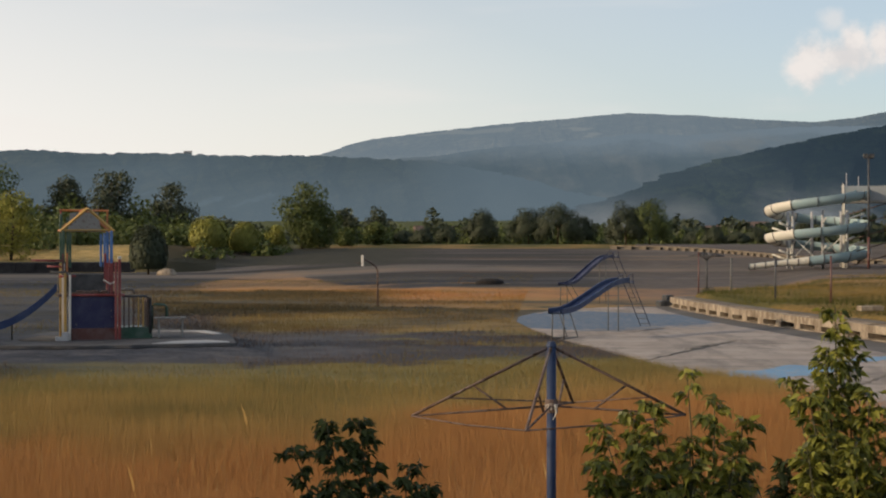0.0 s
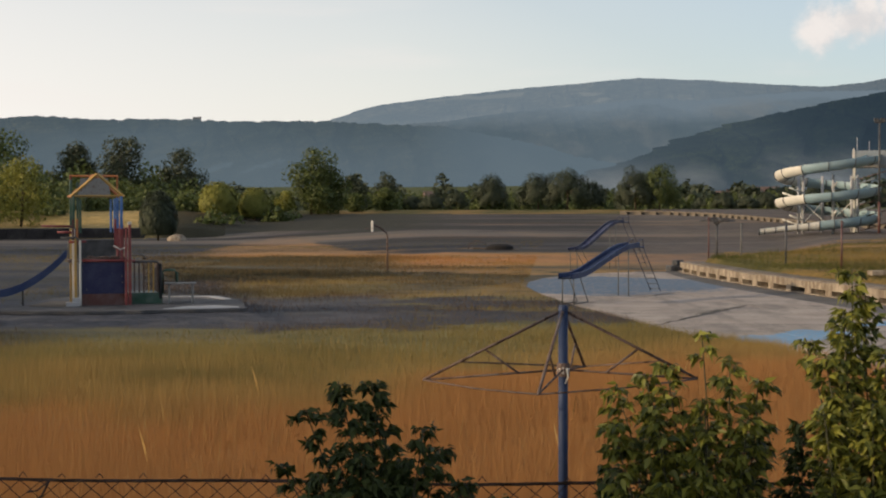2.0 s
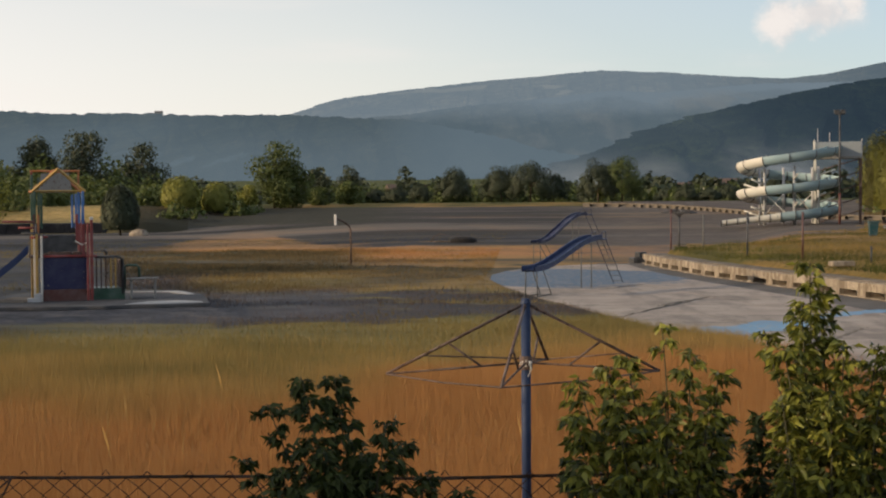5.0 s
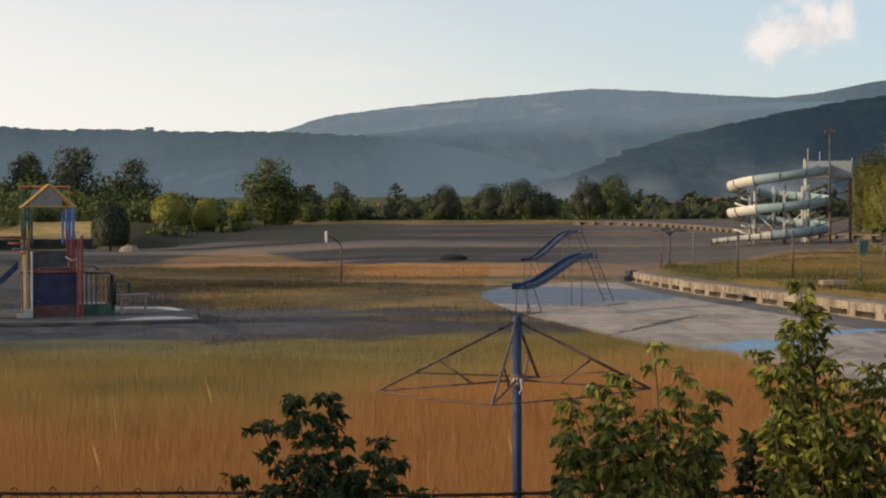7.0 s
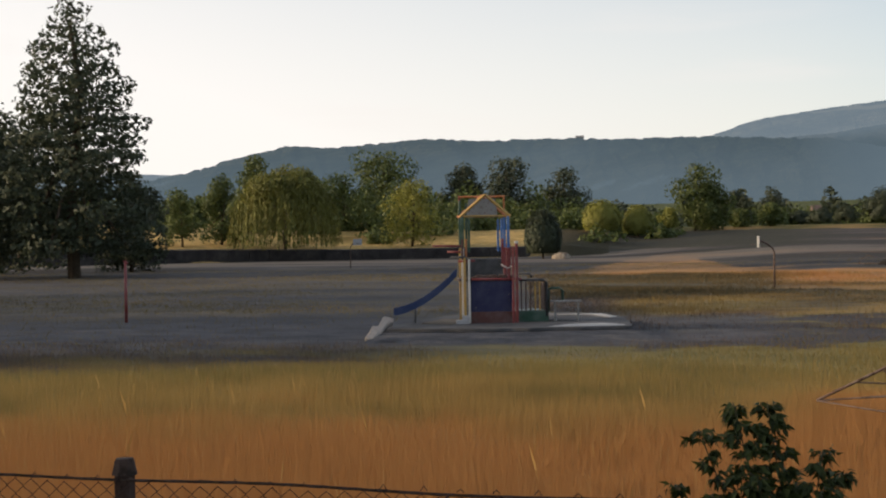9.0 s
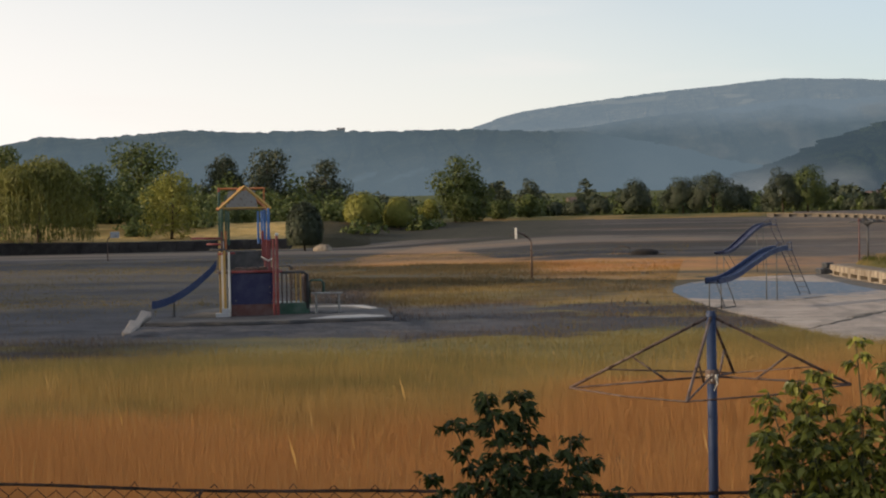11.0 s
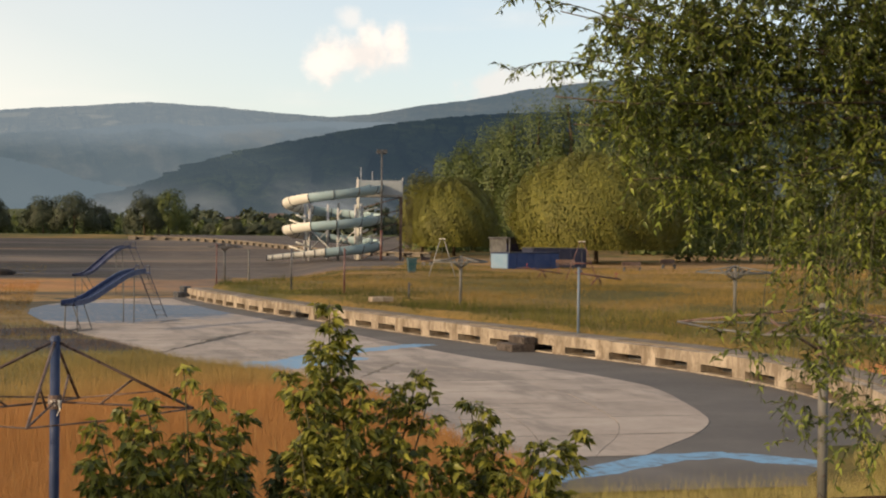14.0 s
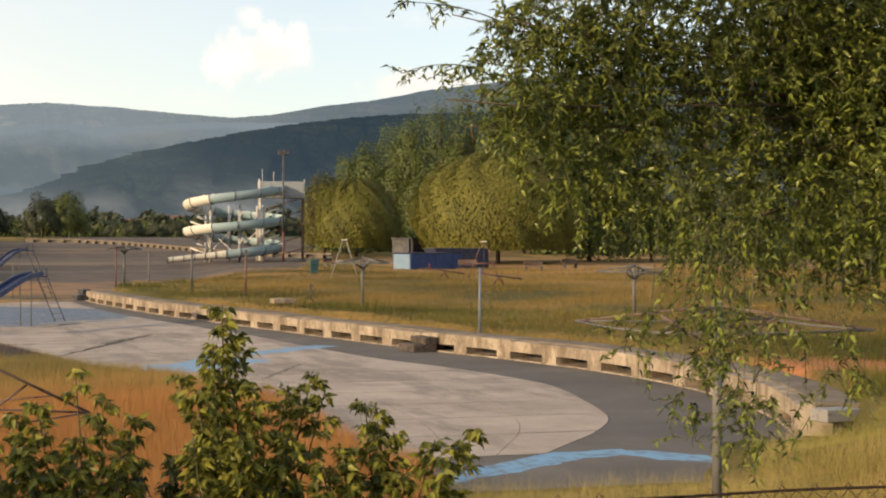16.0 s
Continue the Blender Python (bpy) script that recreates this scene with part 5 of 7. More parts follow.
# ---------------------------------------------------------------- bare parasol frames
def parasol(place, top, R, drop, turn, pole, bars, label, r=0.055, bar_r=0.017, hub=0.62, lift=False, ways=(0, 90, 180, 270), reach=(1, 1, 1, 1), rim=None):
    """A pole with four ribs, their ties, struts and a rim; all the canvas is gone."""
    x, y = place
    z = height(x, y) - 0.1
    root = thing("parasol_frame", (x, y, z), label, "parasol frame", turn, group="bare parasol frames")
    H = top - z
    part("pole", tube(bmesh.new(), [(0, 0, 0), (0, 0, H)], r, 10), pole, root, smooth=True)
    part("cap", tube(bmesh.new(), [(0, 0, H), (0, 0, H + 0.05)], r * 1.12, 10, r * 0.8), pole, root)
    part("collar", tube(bmesh.new(), [(0, 0, H - hub - 0.07), (0, 0, H - hub + 0.07)], r * 1.35, 10), bars, root)
    tips = [Vector((R * q * math.cos(radians(a)), R * q * math.sin(radians(a)), H - drop)) for a, q in zip(ways, reach)]
    apex, knot = Vector((0, 0, H)), Vector((0, 0, H - hub))
    for k, p in enumerate(tips):
        bar("rib", [apex, p], bar_r, bars, root, 6)
        if lift:
            bar("strut", [knot, apex.lerp(p, 0.42)], bar_r * 0.8, bars, root, 6)
            bar("strut", [knot, tips[k].lerp(tips[(k + 1) % 4], 0.5) * 0.55 + apex * 0.45], bar_r * 0.8, bars, root, 6)
        else:
            bar("tie", [knot, p], bar_r * 0.7, bars, root, 6)
            bar("strut", [apex.lerp(p, 0.56), knot.lerp(p, 0.32)], bar_r * 0.75, bars, root, 6)
        q = tips[(k + 1) % 4]
        if not lift and k == 0:
            p = apex.lerp(p, 0.74)
        if not lift and k == 1:
            q = apex.lerp(q, 0.74)
        sag = (p + q) / 2 - Vector((0, 0, 0.02 if lift or k > 1 else 0.0))
        bar("rim", [p, sag, q], bar_r * (0.9 if lift else 0.55), rim or bars, root, 6)
    return root


front = parasol((0.01, 16.45), 2.66, 1.40, 0.72, 0.0, M_BLUEPOLE, M_RUST, "bare parasol frame with scuffed blue pole and dark steel ribs", ways=(5, 80, 186, 260), reach=(1.0, 1, 1.04, 1), r=0.05)
bm = bmesh.new()
for k in range(5):
    tube(bm, [(0.062 * math.cos(a), 0.062 * math.sin(a), 0.01 * math.sin(3 * a + k) - 0.012 * k) for a in np.linspace(0, 6.2, 13)], 0.006, 5)
tube(bm, [(0.04, -0.06, 0), (0.05, -0.07, -0.09), (0.02, -0.065, -0.16)], 0.013, 5, 0.006)
knotted = part("tied_rag", bm, M_WHITE, front, "pale rag knotted round the pole")
knotted.location = (0, 0, 2.66 - height(0.01, 16.45) + 0.1 - 0.6)
parasol((8.3, 16.1), 3.0, 1.76, 0.22, 44.0, M_DULLSTEEL, M_RUST, "flat bare parasol frame on a weathered grey pole", r=0.055, bar_r=0.016, hub=0.5, lift=True, rim=M_DULLSTEEL)
for az, d, top, turn, pm, text in ((14.16, 68.0, -0.62, 20, M_GALV, "small bare parasol frame on a grey pole in the meadow"), (24.0, 56.0, -0.85, 50, M_GALV, "bare parasol frame half hidden behind leaves"),
                                   (5.62, 118.0, -0.25, 15, M_DARK, "dark bare parasol frame beside the basin deck")):
    parasol(at(az, d), EYE + d * math.tan(radians(top)), 1.4, 0.22, turn, M_DULLSTEEL if pm == M_GALV else M_DARK, M_DULLSTEEL if pm == M_GALV else M_DARK, text, r=0.06 if d < 100 else 0.08, bar_r=0.02 + 0.00025 * d, hub=0.5, lift=True)


def post(az, d, top, mat, label, r=0.05, cap=None):
    x, y = at(az, d)
    z = height(x, y) - 0.15
    root = thing("post", (x, y, z), label, "post", group="old posts on the meadow")
    H = EYE + d * math.tan(radians(top)) - z
    part("shaft", tube(bmesh.new(), [(0, 0, 0), (0, 0, H)], r, 8, r * 0.92), mat, root, smooth=True)
    part("cap", tube(bmesh.new(), [(0, 0, H), (0, 0, H + 0.04)], r * 1.3, 8), cap or mat, root)
    bar("stub", [(0, 0, H - 0.1), (0.14, 0.02, H - 0.06)], r * 0.4, mat, root, 6)


post(18.45, 52.5, -1.0, painted("blue_grey_paint", (0.09, 0.13, 0.18)), "scuffed blue-grey post among the grass", 0.048)
post(8.02, 86.0, -0.38, M_DARK, "dark steel post at the meadow's edge", 0.055)
post(9.94, 80.0, -0.38, M_OLDRED, "faded red steel post at the meadow's edge", 0.055)
post(6.48, 112.0, -0.45, M_DULLSTEEL, "grey steel post near the deck's end", 0.07)
post(5.33, 117.0, -0.25, M_OLDRED, "thin faded red post near the deck's end", 0.06)
post(12.28, 75.0, -1.6, M_DARK, "short dark post in the grass", 0.05)
post(-29.45, 70.0, -0.85, M_RED, "red and white steel post on the gravel", 0.07)


M_DARKBLUE = painted("dark_blue_paint", (0.018, 0.024, 0.07))


# ---------------------------------------------------------------- basin slides
def slide(foot, top_at, ladder, z_foot, z_top, label, width=0.46, m=None, deep=0.17, grip=0.2):
    """A metal slide: chute from platform to foot, ladder behind, legs under it."""
    fx, fy = foot
    tx, ty = top_at
    lx, ly = ladder
    z0 = height(tx, ty)
    root = thing("slide", (tx, ty, z0), label, "slide", group="slides in the drained basin")
    T, F = Vector((0, 0, z_top - z0)), Vector((fx - tx, fy - ty, z_foot - z0))
    d = Vector((F.x, F.y, 0)).normalized()
    side = Vector((-d.y, d.x, 0))
    run = Vector((F.x, F.y, 0)).length
    # level at the top, one long straight fall, then a level run-out
    centre = []
    for i in range(25):
        f = i / 24
        fall = float(np.interp(f, [0, 0.1, 0.2, 0.3, 0.72, 0.82, 0.9, 1.0], [0, 0.015, 0.07, 0.185, 0.85, 0.96, 0.995, 1.0]))
        centre.append(d * (run * f) + Vector((0, 0, T.z + (F.z - T.z) * fall)))
    bm = bmesh.new()
    m = m or M_BLUE
    w, h = width / 2, deep
    loft(bm, [[c + side * a + Vector((0, 0, b)) for a, b in ((-w - 0.05, h), (-w, h), (-w, 0.03), (w, 0.03), (w, h), (w + 0.05, h), (w + 0.05, -0.03), (-w - 0.05, -0.03))] for c in centre], closed=True)
    part("chute", bm, m, root, smooth=False)
    for k in (-1, 1):
        bm = bmesh.new()
        tube(bm, [c + side * k * (w + 0.03) + Vector((0, 0, h)) for c in centre], 0.03, 6)
        part("chute_rail", bm, m, root, smooth=True)
    L = Vector((lx - tx, ly - ty, height(lx, ly) - z0))
    plat = Vector((0, 0, T.z - 0.05)) - d * 0.35
    bm = bmesh.new()
    box(bm, 0.7, width + 0.1, 0.06, bevel=0.01)
    pl = part("platform", bm, M_BLUE, root)
    pl.matrix_basis = Matrix.Translation(plat) @ pose(0, 0, 0, 0, 0, math.degrees(math.atan2(d.y, d.x)))
    for k in (-1, 1):
        o = side * k * w
        bar("ladder_rail", [L + o, plat - d * 0.3 + o, plat - d * 0.25 + o + Vector((0, 0, h + grip)), plat + d * 0.3 + o + Vector((0, 0, h + grip * 0.9)), plat + d * 0.5 + o + Vector((0, 0, h * 0.7))], 0.02, M_DARKBLUE, root, 6)
        bar("leg", [centre[4] + o, Vector((centre[4].x, centre[4].y, -0.02)) + o], 0.025, M_DULLSTEEL, root, 6)
        bar("foot_leg", [centre[-2] + o, Vector((centre[-2].x, centre[-2].y, -0.02)) + o * 1.1], 0.025, M_DULLSTEEL, root, 6)
        bar("brace", [centre[-4] + o, Vector((centre[-1].x, centre[-1].y, -0.02)) + o - d * 2.1], 0.022, M_DULLSTEEL, root, 6)
        bar("ground_bar", [Vector((centre[-2].x, centre[-2].y, 0.06)) + o * 1.1, Vector((centre[-1].x, centre[-1].y, 0.06)) + o - d * 2.0], 0.02, M_DULLSTEEL, root, 6)
    for i in range(8):
        f = (i + 0.6) / 8.4
        p = L.lerp(plat - d * 0.3, f)
        bar("rung", [p - side * w, p + side * w], 0.014, M_DULLSTEEL, root, 6)


slide((0.2, 61.9), (3.25, 70.0), (4.4, 72.9), 1.07, 2.13, "blue steel slide with ladder standing on bare concrete")
slide((0.75, 98.0), (3.95, 103.0), (5.6, 105.6), 1.3, 3.0, "taller dark blue steel slide with ladder behind another", m=M_DARKBLUE, deep=0.12, grip=0.3)


# ---------------------------------------------------------------- hoops
def hoop(az, d, side, label):
    x, y = at(az, d)
    z = height(x, y)
    root = thing("basketball_hoop", (x, y, z - 0.05), label, "basketball hoop", group="basketball hoops in the basin")
    bar("pole", [(0, 0, 0), (0, 0, 2.2), (-0.08 * side, 0, 2.45), (-0.45 * side, -0.1, 2.75), (-0.85 * side, -0.2, 2.92)], 0.06, M_RUST, root, 8)
    bm = box(bmesh.new(), 0.05, 0.95, 0.68, bevel=0.01)
    b = part("backboard", bm, M_GREY, root, "white weathered backboard")
    b.matrix_basis = pose(-0.92 * side, -0.2, 2.5, 0, 0, (14 if side > 0 else 62) * side)
    bm = bmesh.new()
    tube(bm, [(-1.12 * side + 0.23 * math.cos(a), -0.42 + 0.23 * math.sin(a), 2.7) for a in np.linspace(0, 2 * math.pi, 17)], 0.015, 5)
    part("ring", bm, M_RUST, root, "rusty ring", smooth=True)


hoop(-6.23, 98.5, 1, "basketball hoop on a bent rusty pole in dry grass")
hoop(-21.4, 172.0, -1, "basketball hoop with white board before the old wall")


# ---------------------------------------------------------------- play tower on its slab
M_SLAB = Mat("dark_cracked_concrete", 0.92, spec=0.2)
tone = M_SLAB.noise(0.9, 6, 0.65)
M_SLAB.colour(M_SLAB.ramp(tone, [(0.3, (0.042, 0.043, 0.046)), (0.55, (0.078, 0.078, 0.081)), (0.75, (0.125, 0.12, 0.118))])).bump(M_SLAB.noise(8.0, 5), 0.4, 0.03)
M_SLAB = M_SLAB.m
M_APRON = Mat("crumbled_apron", 0.95, spec=0.15)
tone, grit = M_APRON.noise(1.1, 6, 0.72, (0.6, 1.2, 1)), M_APRON.noise(5.0, 5, 0.75)
c = M_APRON.ramp(tone, [(0.34, (0.034, 0.036, 0.042)), (0.52, (0.075, 0.078, 0.09)), (0.7, (0.13, 0.118, 0.108))])
M_APRON.colour(M_APRON.mix(M_APRON.smooth(grit, 0.48, 0.66, 0.0, 0.6), c, (0.03, 0.031, 0.033))).bump(grit, 0.8, 0.06)
M_APRON = M_APRON.m
M_TOPPING = painted("bleached_topping", (0.33, 0.33, 0.33), (0.2, 0.2, 0.2), 0.9, 0.6, 2.0)
M_PALEBREAK = painted("pale_broken_concrete", (0.3, 0.26, 0.225), (0.2, 0.17, 0.15), 0.9, 0.52)


def play_tower():
    turn = 20.0
    x, y = -16.85, 56.5
    slab = thing("play_slab", (-14.6, 56.4, -0.02), "cracked raised concrete slab with sloping apron and white-edged corner", "slab")
    r = np.random.default_rng(31)
    # outline of the top: a straight broken front, a rounded corner, and the rear
    front = [(-4.6 + 7.8 * k / 14, -4.25 + 0.36 * max(0.0, -3.2 + 7.8 * k / 14) ** 1.05 + 0.05 * r.normal() * (0 < k < 14)) for k in range(15)]
    corner = [(3.25 + 0.5 * math.sin(q), -2.12 - 0.3 * math.cos(q)) for q in (0.5, 0.9, 1.3, 1.6)]
    rear = [(3.5, -1.2), (3.0, 1.0), (2.3, 3.4), (1.2, 5.6), (-0.2, 6.6), (-4.0, 6.8), (-5.0, 3.5), (-5.0, -2.0)]
    edge = front + corner + rear

    def ring(bm, grow, z):
        return [bm.verts.new((p * grow, q * grow, z)) for p, q in edge]

    bm = bmesh.new()
    rows = [ring(bm, 0.99, 0.0), ring(bm, 0.99, 0.24), ring(bm, 1.0, 0.26), ring(bm, 1.0, 0.36), ring(bm, 0.992, 0.37)]
    for lo, hi in zip(rows, rows[1:]):
        for i in range(len(lo)):
            j = (i + 1) % len(lo)
            bm.faces.new((lo[i], lo[j], hi[j], hi[i]))
    bm.faces.new(rows[-1])
    part("slab_body", bm, M_SLAB, slab)
    # the apron of rubble concrete that falls away before the slab
    bm = bmesh.new()
    rim = front + corner
    out = []
    for i, (p, q) in enumerate(rim):
        k = i / (len(rim) - 1)
        reach = 2.4 + 0.25 * math.sin(i * 1.7) + 0.5 * sstep(0.3, 0.8, k) - 0.5 * sstep(0.85, 1.0, k)
        dx, dy = 0.75 * float(sstep(0.6, 1.0, k)), -1.0
        out.append([(p * 0.97, q * 0.97 + 0.05, 0.25), (p + dx * reach * 0.35, q + dy * reach * 0.35, 0.19 + 0.03 * math.sin(i * 2.3)), (p + dx * reach * 0.75, q + dy * reach * 0.75, 0.1 + 0.03 * math.sin(i * 1.1)), (p + dx * reach, q + dy * reach, -0.02)])
    loft(bm, out)
    part("apron", bm, M_APRON, slab, "blue-grey crumbling concrete apron", smooth=True)
    # the broken end: tilted pale lumps one behind another
    for k in range(5):
        bm = box(bmesh.new(), 0.36 + 0.08 * math.sin(k * 2.0), 1.0, 0.24, bevel=0.05)
        for w in bm.verts:
            w.co += Vector((0.07 * noise.noise(w.co * 3 + Vector((k, 0, 0))), 0.09 * noise.noise(w.co * 2.3 + Vector((0, k, 0))), 0.06 * noise.noise(w.co * 2.7)))
        lump = part("broken_edge", bm, M_PALEBREAK, slab, "pale broken concrete edge")
        lump.matrix_basis = pose(-4.72 - 0.2 * k, -5.4 + 0.95 * k, 0.02 + 0.07 * k, 8 + 5 * math.sin(k), 10, 8 * math.sin(k * 2.1) + 12)

    def patch(outline):
        bm = bmesh.new()
        lo, hi = [bm.verts.new((p, q, 0.36)) for p, q in outline], [bm.verts.new((p, q, 0.392)) for p, q in outline]
        bm.faces.new(hi)
        for i in range(len(lo)):
            j = (i + 1) % len(lo)
            bm.faces.new((lo[i], lo[j], hi[j], hi[i]))
        return bm

    for outline in ([(1.0, -3.05), (2.2, -2.72), (3.0, -2.4), (3.5, -2.1), (3.3, -1.6), (2.4, -0.9), (1.4, -1.6)], [(-1.1, 4.9), (0.3, 5.1), (1.0, 5.4), (2.1, 3.2), (1.9, 2.9), (0.8, 4.6)], [(-4.2, -1.5), (-2.9, -1.9), (-2.6, 1.0), (-4.3, 1.3)]):
        part("pale_topping", patch(outline), M_TOPPING if outline[0][1] != -1.5 else M_DECK, slab, "pale smooth topping patch")

    g0 = 0.34
    root = thing("play_tower", (x, y, g0), "colourful play tower with gabled frame roof, slide and climbing bars", "play tower", turn)
    W, D = 0.84, 0.95  # half sizes of the main frame
    yb = D
    # corner posts: lower and upper lengths are painted apart
    for sx, sy, lower, upper, top in ((-1, -1, M_WHITE, M_GREEN, 3.92), (-1, 1, M_YELLOW, M_GREEN, 4.55), (1, -1, M_RED, M_SKYBLUE, 3.92), (1, 1, M_RED, M_SKYBLUE, 3.92)):
        px, py = sx * W, sy * yb
        block("post_foot", (0.11, 0.11, 2.75), (px, py, 0), lower, root)
        block("post_top", (0.1, 0.1, top - 2.75), (px, py, 2.75), upper, root)
        block("slim_post", (0.08, 0.08, top - 2.7), (px - sx * 0.24, py, 2.6), upper, root)
    block("white_post", (0.075, 0.075, 2.35), (-0.62, -1.12, 0), M_WHITE, root)
    block("white_post", (0.09, 0.09, 2.45), (-0.78, -1.05, 0), M_YELLOW, root)
    block("red_post", (0.1, 0.1, 2.9), (1.12, -1.1, 0), M_RED, root)
    block("red_post", (0.08, 0.08, 2.8), (0.98, -1.2, 0), M_RED, root)
    block("post_tip", (0.12, 0.12, 0.1), (1.12, -1.1, 2.9), M_WHITE, root)
    # gabled roof frame
    for sy, m in ((-1, M_YELLOW), (1, M_ORANGE)):
        for sx in (-1, 1):
            bar("rafter", [(sx * (W + 0.1), sy * yb, 3.9), (0, sy * yb, 4.72)], 0.055, m, root, 4)
        bar("tie_beam", [(-W - 0.06, sy * yb, 3.93), (W + 0.06, sy * yb, 3.93)], 0.038, m, root, 4)
    bar("ridge", [(0, -yb, 4.7), (0, yb, 4.7)], 0.04, M_ORANGE, root, 4)
    for sx in (-1, 1):
        bar("eaves", [(sx * (W + 0.04), -yb, 3.92), (sx * (W + 0.04), yb, 3.92)], 0.04, M_ORANGE, root, 4)
    # flat rear frame behind the gable
    for sx in (-1, 1):
        block("rear_post", (0.07, 0.07, 0.85), (sx * W, yb + 0.05, 3.85), M_ORANGE if sx > 0 else M_RED, root)
    bar("rear_beam", [(-W - 0.05, yb + 0.05, 4.68), (W + 0.05, yb + 0.05, 4.68)], 0.04, M_ORANGE, root, 4)
    bm = bmesh.new()
    vs = [bm.verts.new(p) for p in ((-0.6, yb - 0.05, 3.9), (0.6, yb - 0.05, 3.9), (0.5, yb - 0.05, 4.6), (-0.5, yb - 0.05, 4.6), (-0.6, yb - 0.08, 3.9), (0.6, yb - 0.08, 3.9), (0.5, yb - 0.08, 4.6), (-0.5, yb - 0.08, 4.6))]
    bm.faces.new(vs[:4])
    bm.faces.new(vs[4:][::-1])
    for i in range(4):
        bm.faces.new((vs[i], vs[(i + 1) % 4], vs[4 + (i + 1) % 4], vs[4 + i]))
    part("gable_panel", bm, M_GALV, root, "pale grey gable panel")
    # decks and panels
    block("deck_board", (2.0, 1.9, 0.08), (0, 0, 1.55), M_RUST, root)
    block("front_panel", (1.62, 0.06, 1.15), (0.22, -1.0, 0.42), M_NAVY, root, "blue front panel")
    block("front_panel", (1.7, 0.08, 0.42), (0.25, -1.03, 0.0), M_OLDRED, root, "dark red lower panel")
    block("back_panel", (1.9, 0.06, 0.7), (0, 0.97, 1.62), M_DARK, root)
    block("side_panel", (0.06, 1.7, 1.1), (0.97, 0, 0.42), M_RED, root)
    block("rail_panel", (0.16, 0.05, 0.8), (0.85, -0.8, 2.1), M_RED, root, "red rail panel")
    bar("top_rail", [(-1.0, -1.0, 2.28), (-0.4, -1.0, 2.3)], 0.045, M_RED, root, 6)
    bar("top_rail", [(-1.35, 0.6, 2.62), (-0.6, 0.6, 2.6)], 0.045, M_RED, root, 6)
    bar("front_rail", [(-0.6, -1.06, 1.62), (1.3, -1.06, 1.6)], 0.05, M_RED, root, 6)
    bar("top_rail", [(-1.95, -0.9, 2.86), (-0.8, -0.9, 2.84)], 0.045, M_RED, root, 6)
    bar("hand_rail", [(-1.3, -1.06, 2.44), (-0.75, -1.06, 2.43), (-0.62, -1.06, 2.32), (-0.6, -1.06, 1.9)], 0.045, M_DARK, root, 6)
    block("rail_panel", (0.07, 0.05, 0.75), (-0.86, -1.02, 2.35), M_OLDRED, root, "faded red rail board")
    block("rail_panel", (0.07, 0.05, 0.7), (-0.72, -1.02, 2.4), M_ORANGE, root, "faded orange rail board")
    block("rail_panel", (0.09, 0.05, 1.05), (0.62, -0.98, 2.05), M_RED, root, "red rail board")
    bar("tie_rope", [(0.55, -1.0, 2.15), (0.8, -1.0, 2.0), (1.0, -1.05, 2.1)], 0.03, M_WHITE, root, 5)
    bm = bmesh.new()
    for k in range(9):
        box(bm, 0.22 + 0.06 * math.sin(k * 2.2), 0.3, 0.08 + 0.06 * abs(math.sin(k * 1.3)), -0.4 + 0.17 * k, -0.7 + 0.12 * math.sin(k * 3.1), 1.63, bevel=0.02)
    part("leaf_litter", bm, M_RUST, root, "dark debris on the deck")
    for k in range(2):
        block("step", (0.26 + 0.2 * (1 - k), 0.36, 0.15), (-0.9 + 0.12 * k, -1.3 + 0.1 * k, 0.0 + 0.15 * k), M_GREY, root)
    # climbing bay to the right
    block("bay_base", (1.15, 1.5, 0.42), (1.75, 0.1, 0), M_GREEN, root, "dark green base")
    for k in range(6):
        block("bay_bar", (0.05, 0.05, 1.1), (1.32 + 0.17 * k, -0.62, 0.42), M_YELLOW if k in (3, 4) else M_RUST, root)
    bar("bay_rail", [(1.25, -0.64, 1.55), (2.1, -0.64, 1.55), (2.25, -0.64, 1.45), (2.25, -0.64, 0.2)], 0.055, M_DARK, root, 6)
    bar("bay_rail", [(1.3, 0.8, 1.75), (1.75, 0.8, 1.75), (1.85, 0.8, 1.6)], 0.05, M_DARK, root, 6)
    block("bay_side", (0.05, 1.3, 1.0), (2.2, 0.1, 0.42), M_RUST, root)
    # loop bars and low table further right
    bar("loop_bar", [(2.35, -0.3, 0.35), (2.35, -0.3, 1.15), (2.45, -0.3, 1.22), (2.8, -0.3, 1.22), (2.88, -0.3, 1.12), (2.88, -0.3, 0.7)], 0.05, M_GREEN, root, 6)
    ramp_bm = bmesh.new()
    loft(ramp_bm, [[(2.3, a, 0.88), (3.4, a, 0.42), (3.4, a, 0.34), (2.3, a, 0.78)] for a in (-0.6, 0.2)], closed=True)
    part("ramp", ramp_bm, M_DARK, root)
    block("bench_top", (1.15, 0.3, 0.06), (2.95, -0.75, 0.72), M_GALV, root)
    block("bench_leg", (0.08, 0.08, 0.72), (3.4, -0.75, 0), M_GALV, root)
    block("bench_leg", (0.08, 0.08, 0.72), (2.55, -0.75, 0), M_GALV, root)
    # blue slide to the left
    bm = bmesh.new()
    rows = []
    for i in range(15):
        f = i / 14
        cx = -1.05 - 2.35 * f
        cz = 1.8 - 1.42 * (1 - (1 - f) ** 1.9) + 0.05 * math.sin(math.pi * f)
        w = 0.28
        rows.append([(cx, -0.25 + a, cz + b) for a, b in ((-w - 0.04, 0.2), (-w, 0.2), (-w, 0.02), (w, 0.02), (w, 0.2), (w + 0.04, 0.2), (w + 0.04, -0.06), (-w - 0.04, -0.06))])
    loft(bm, rows, closed=True)
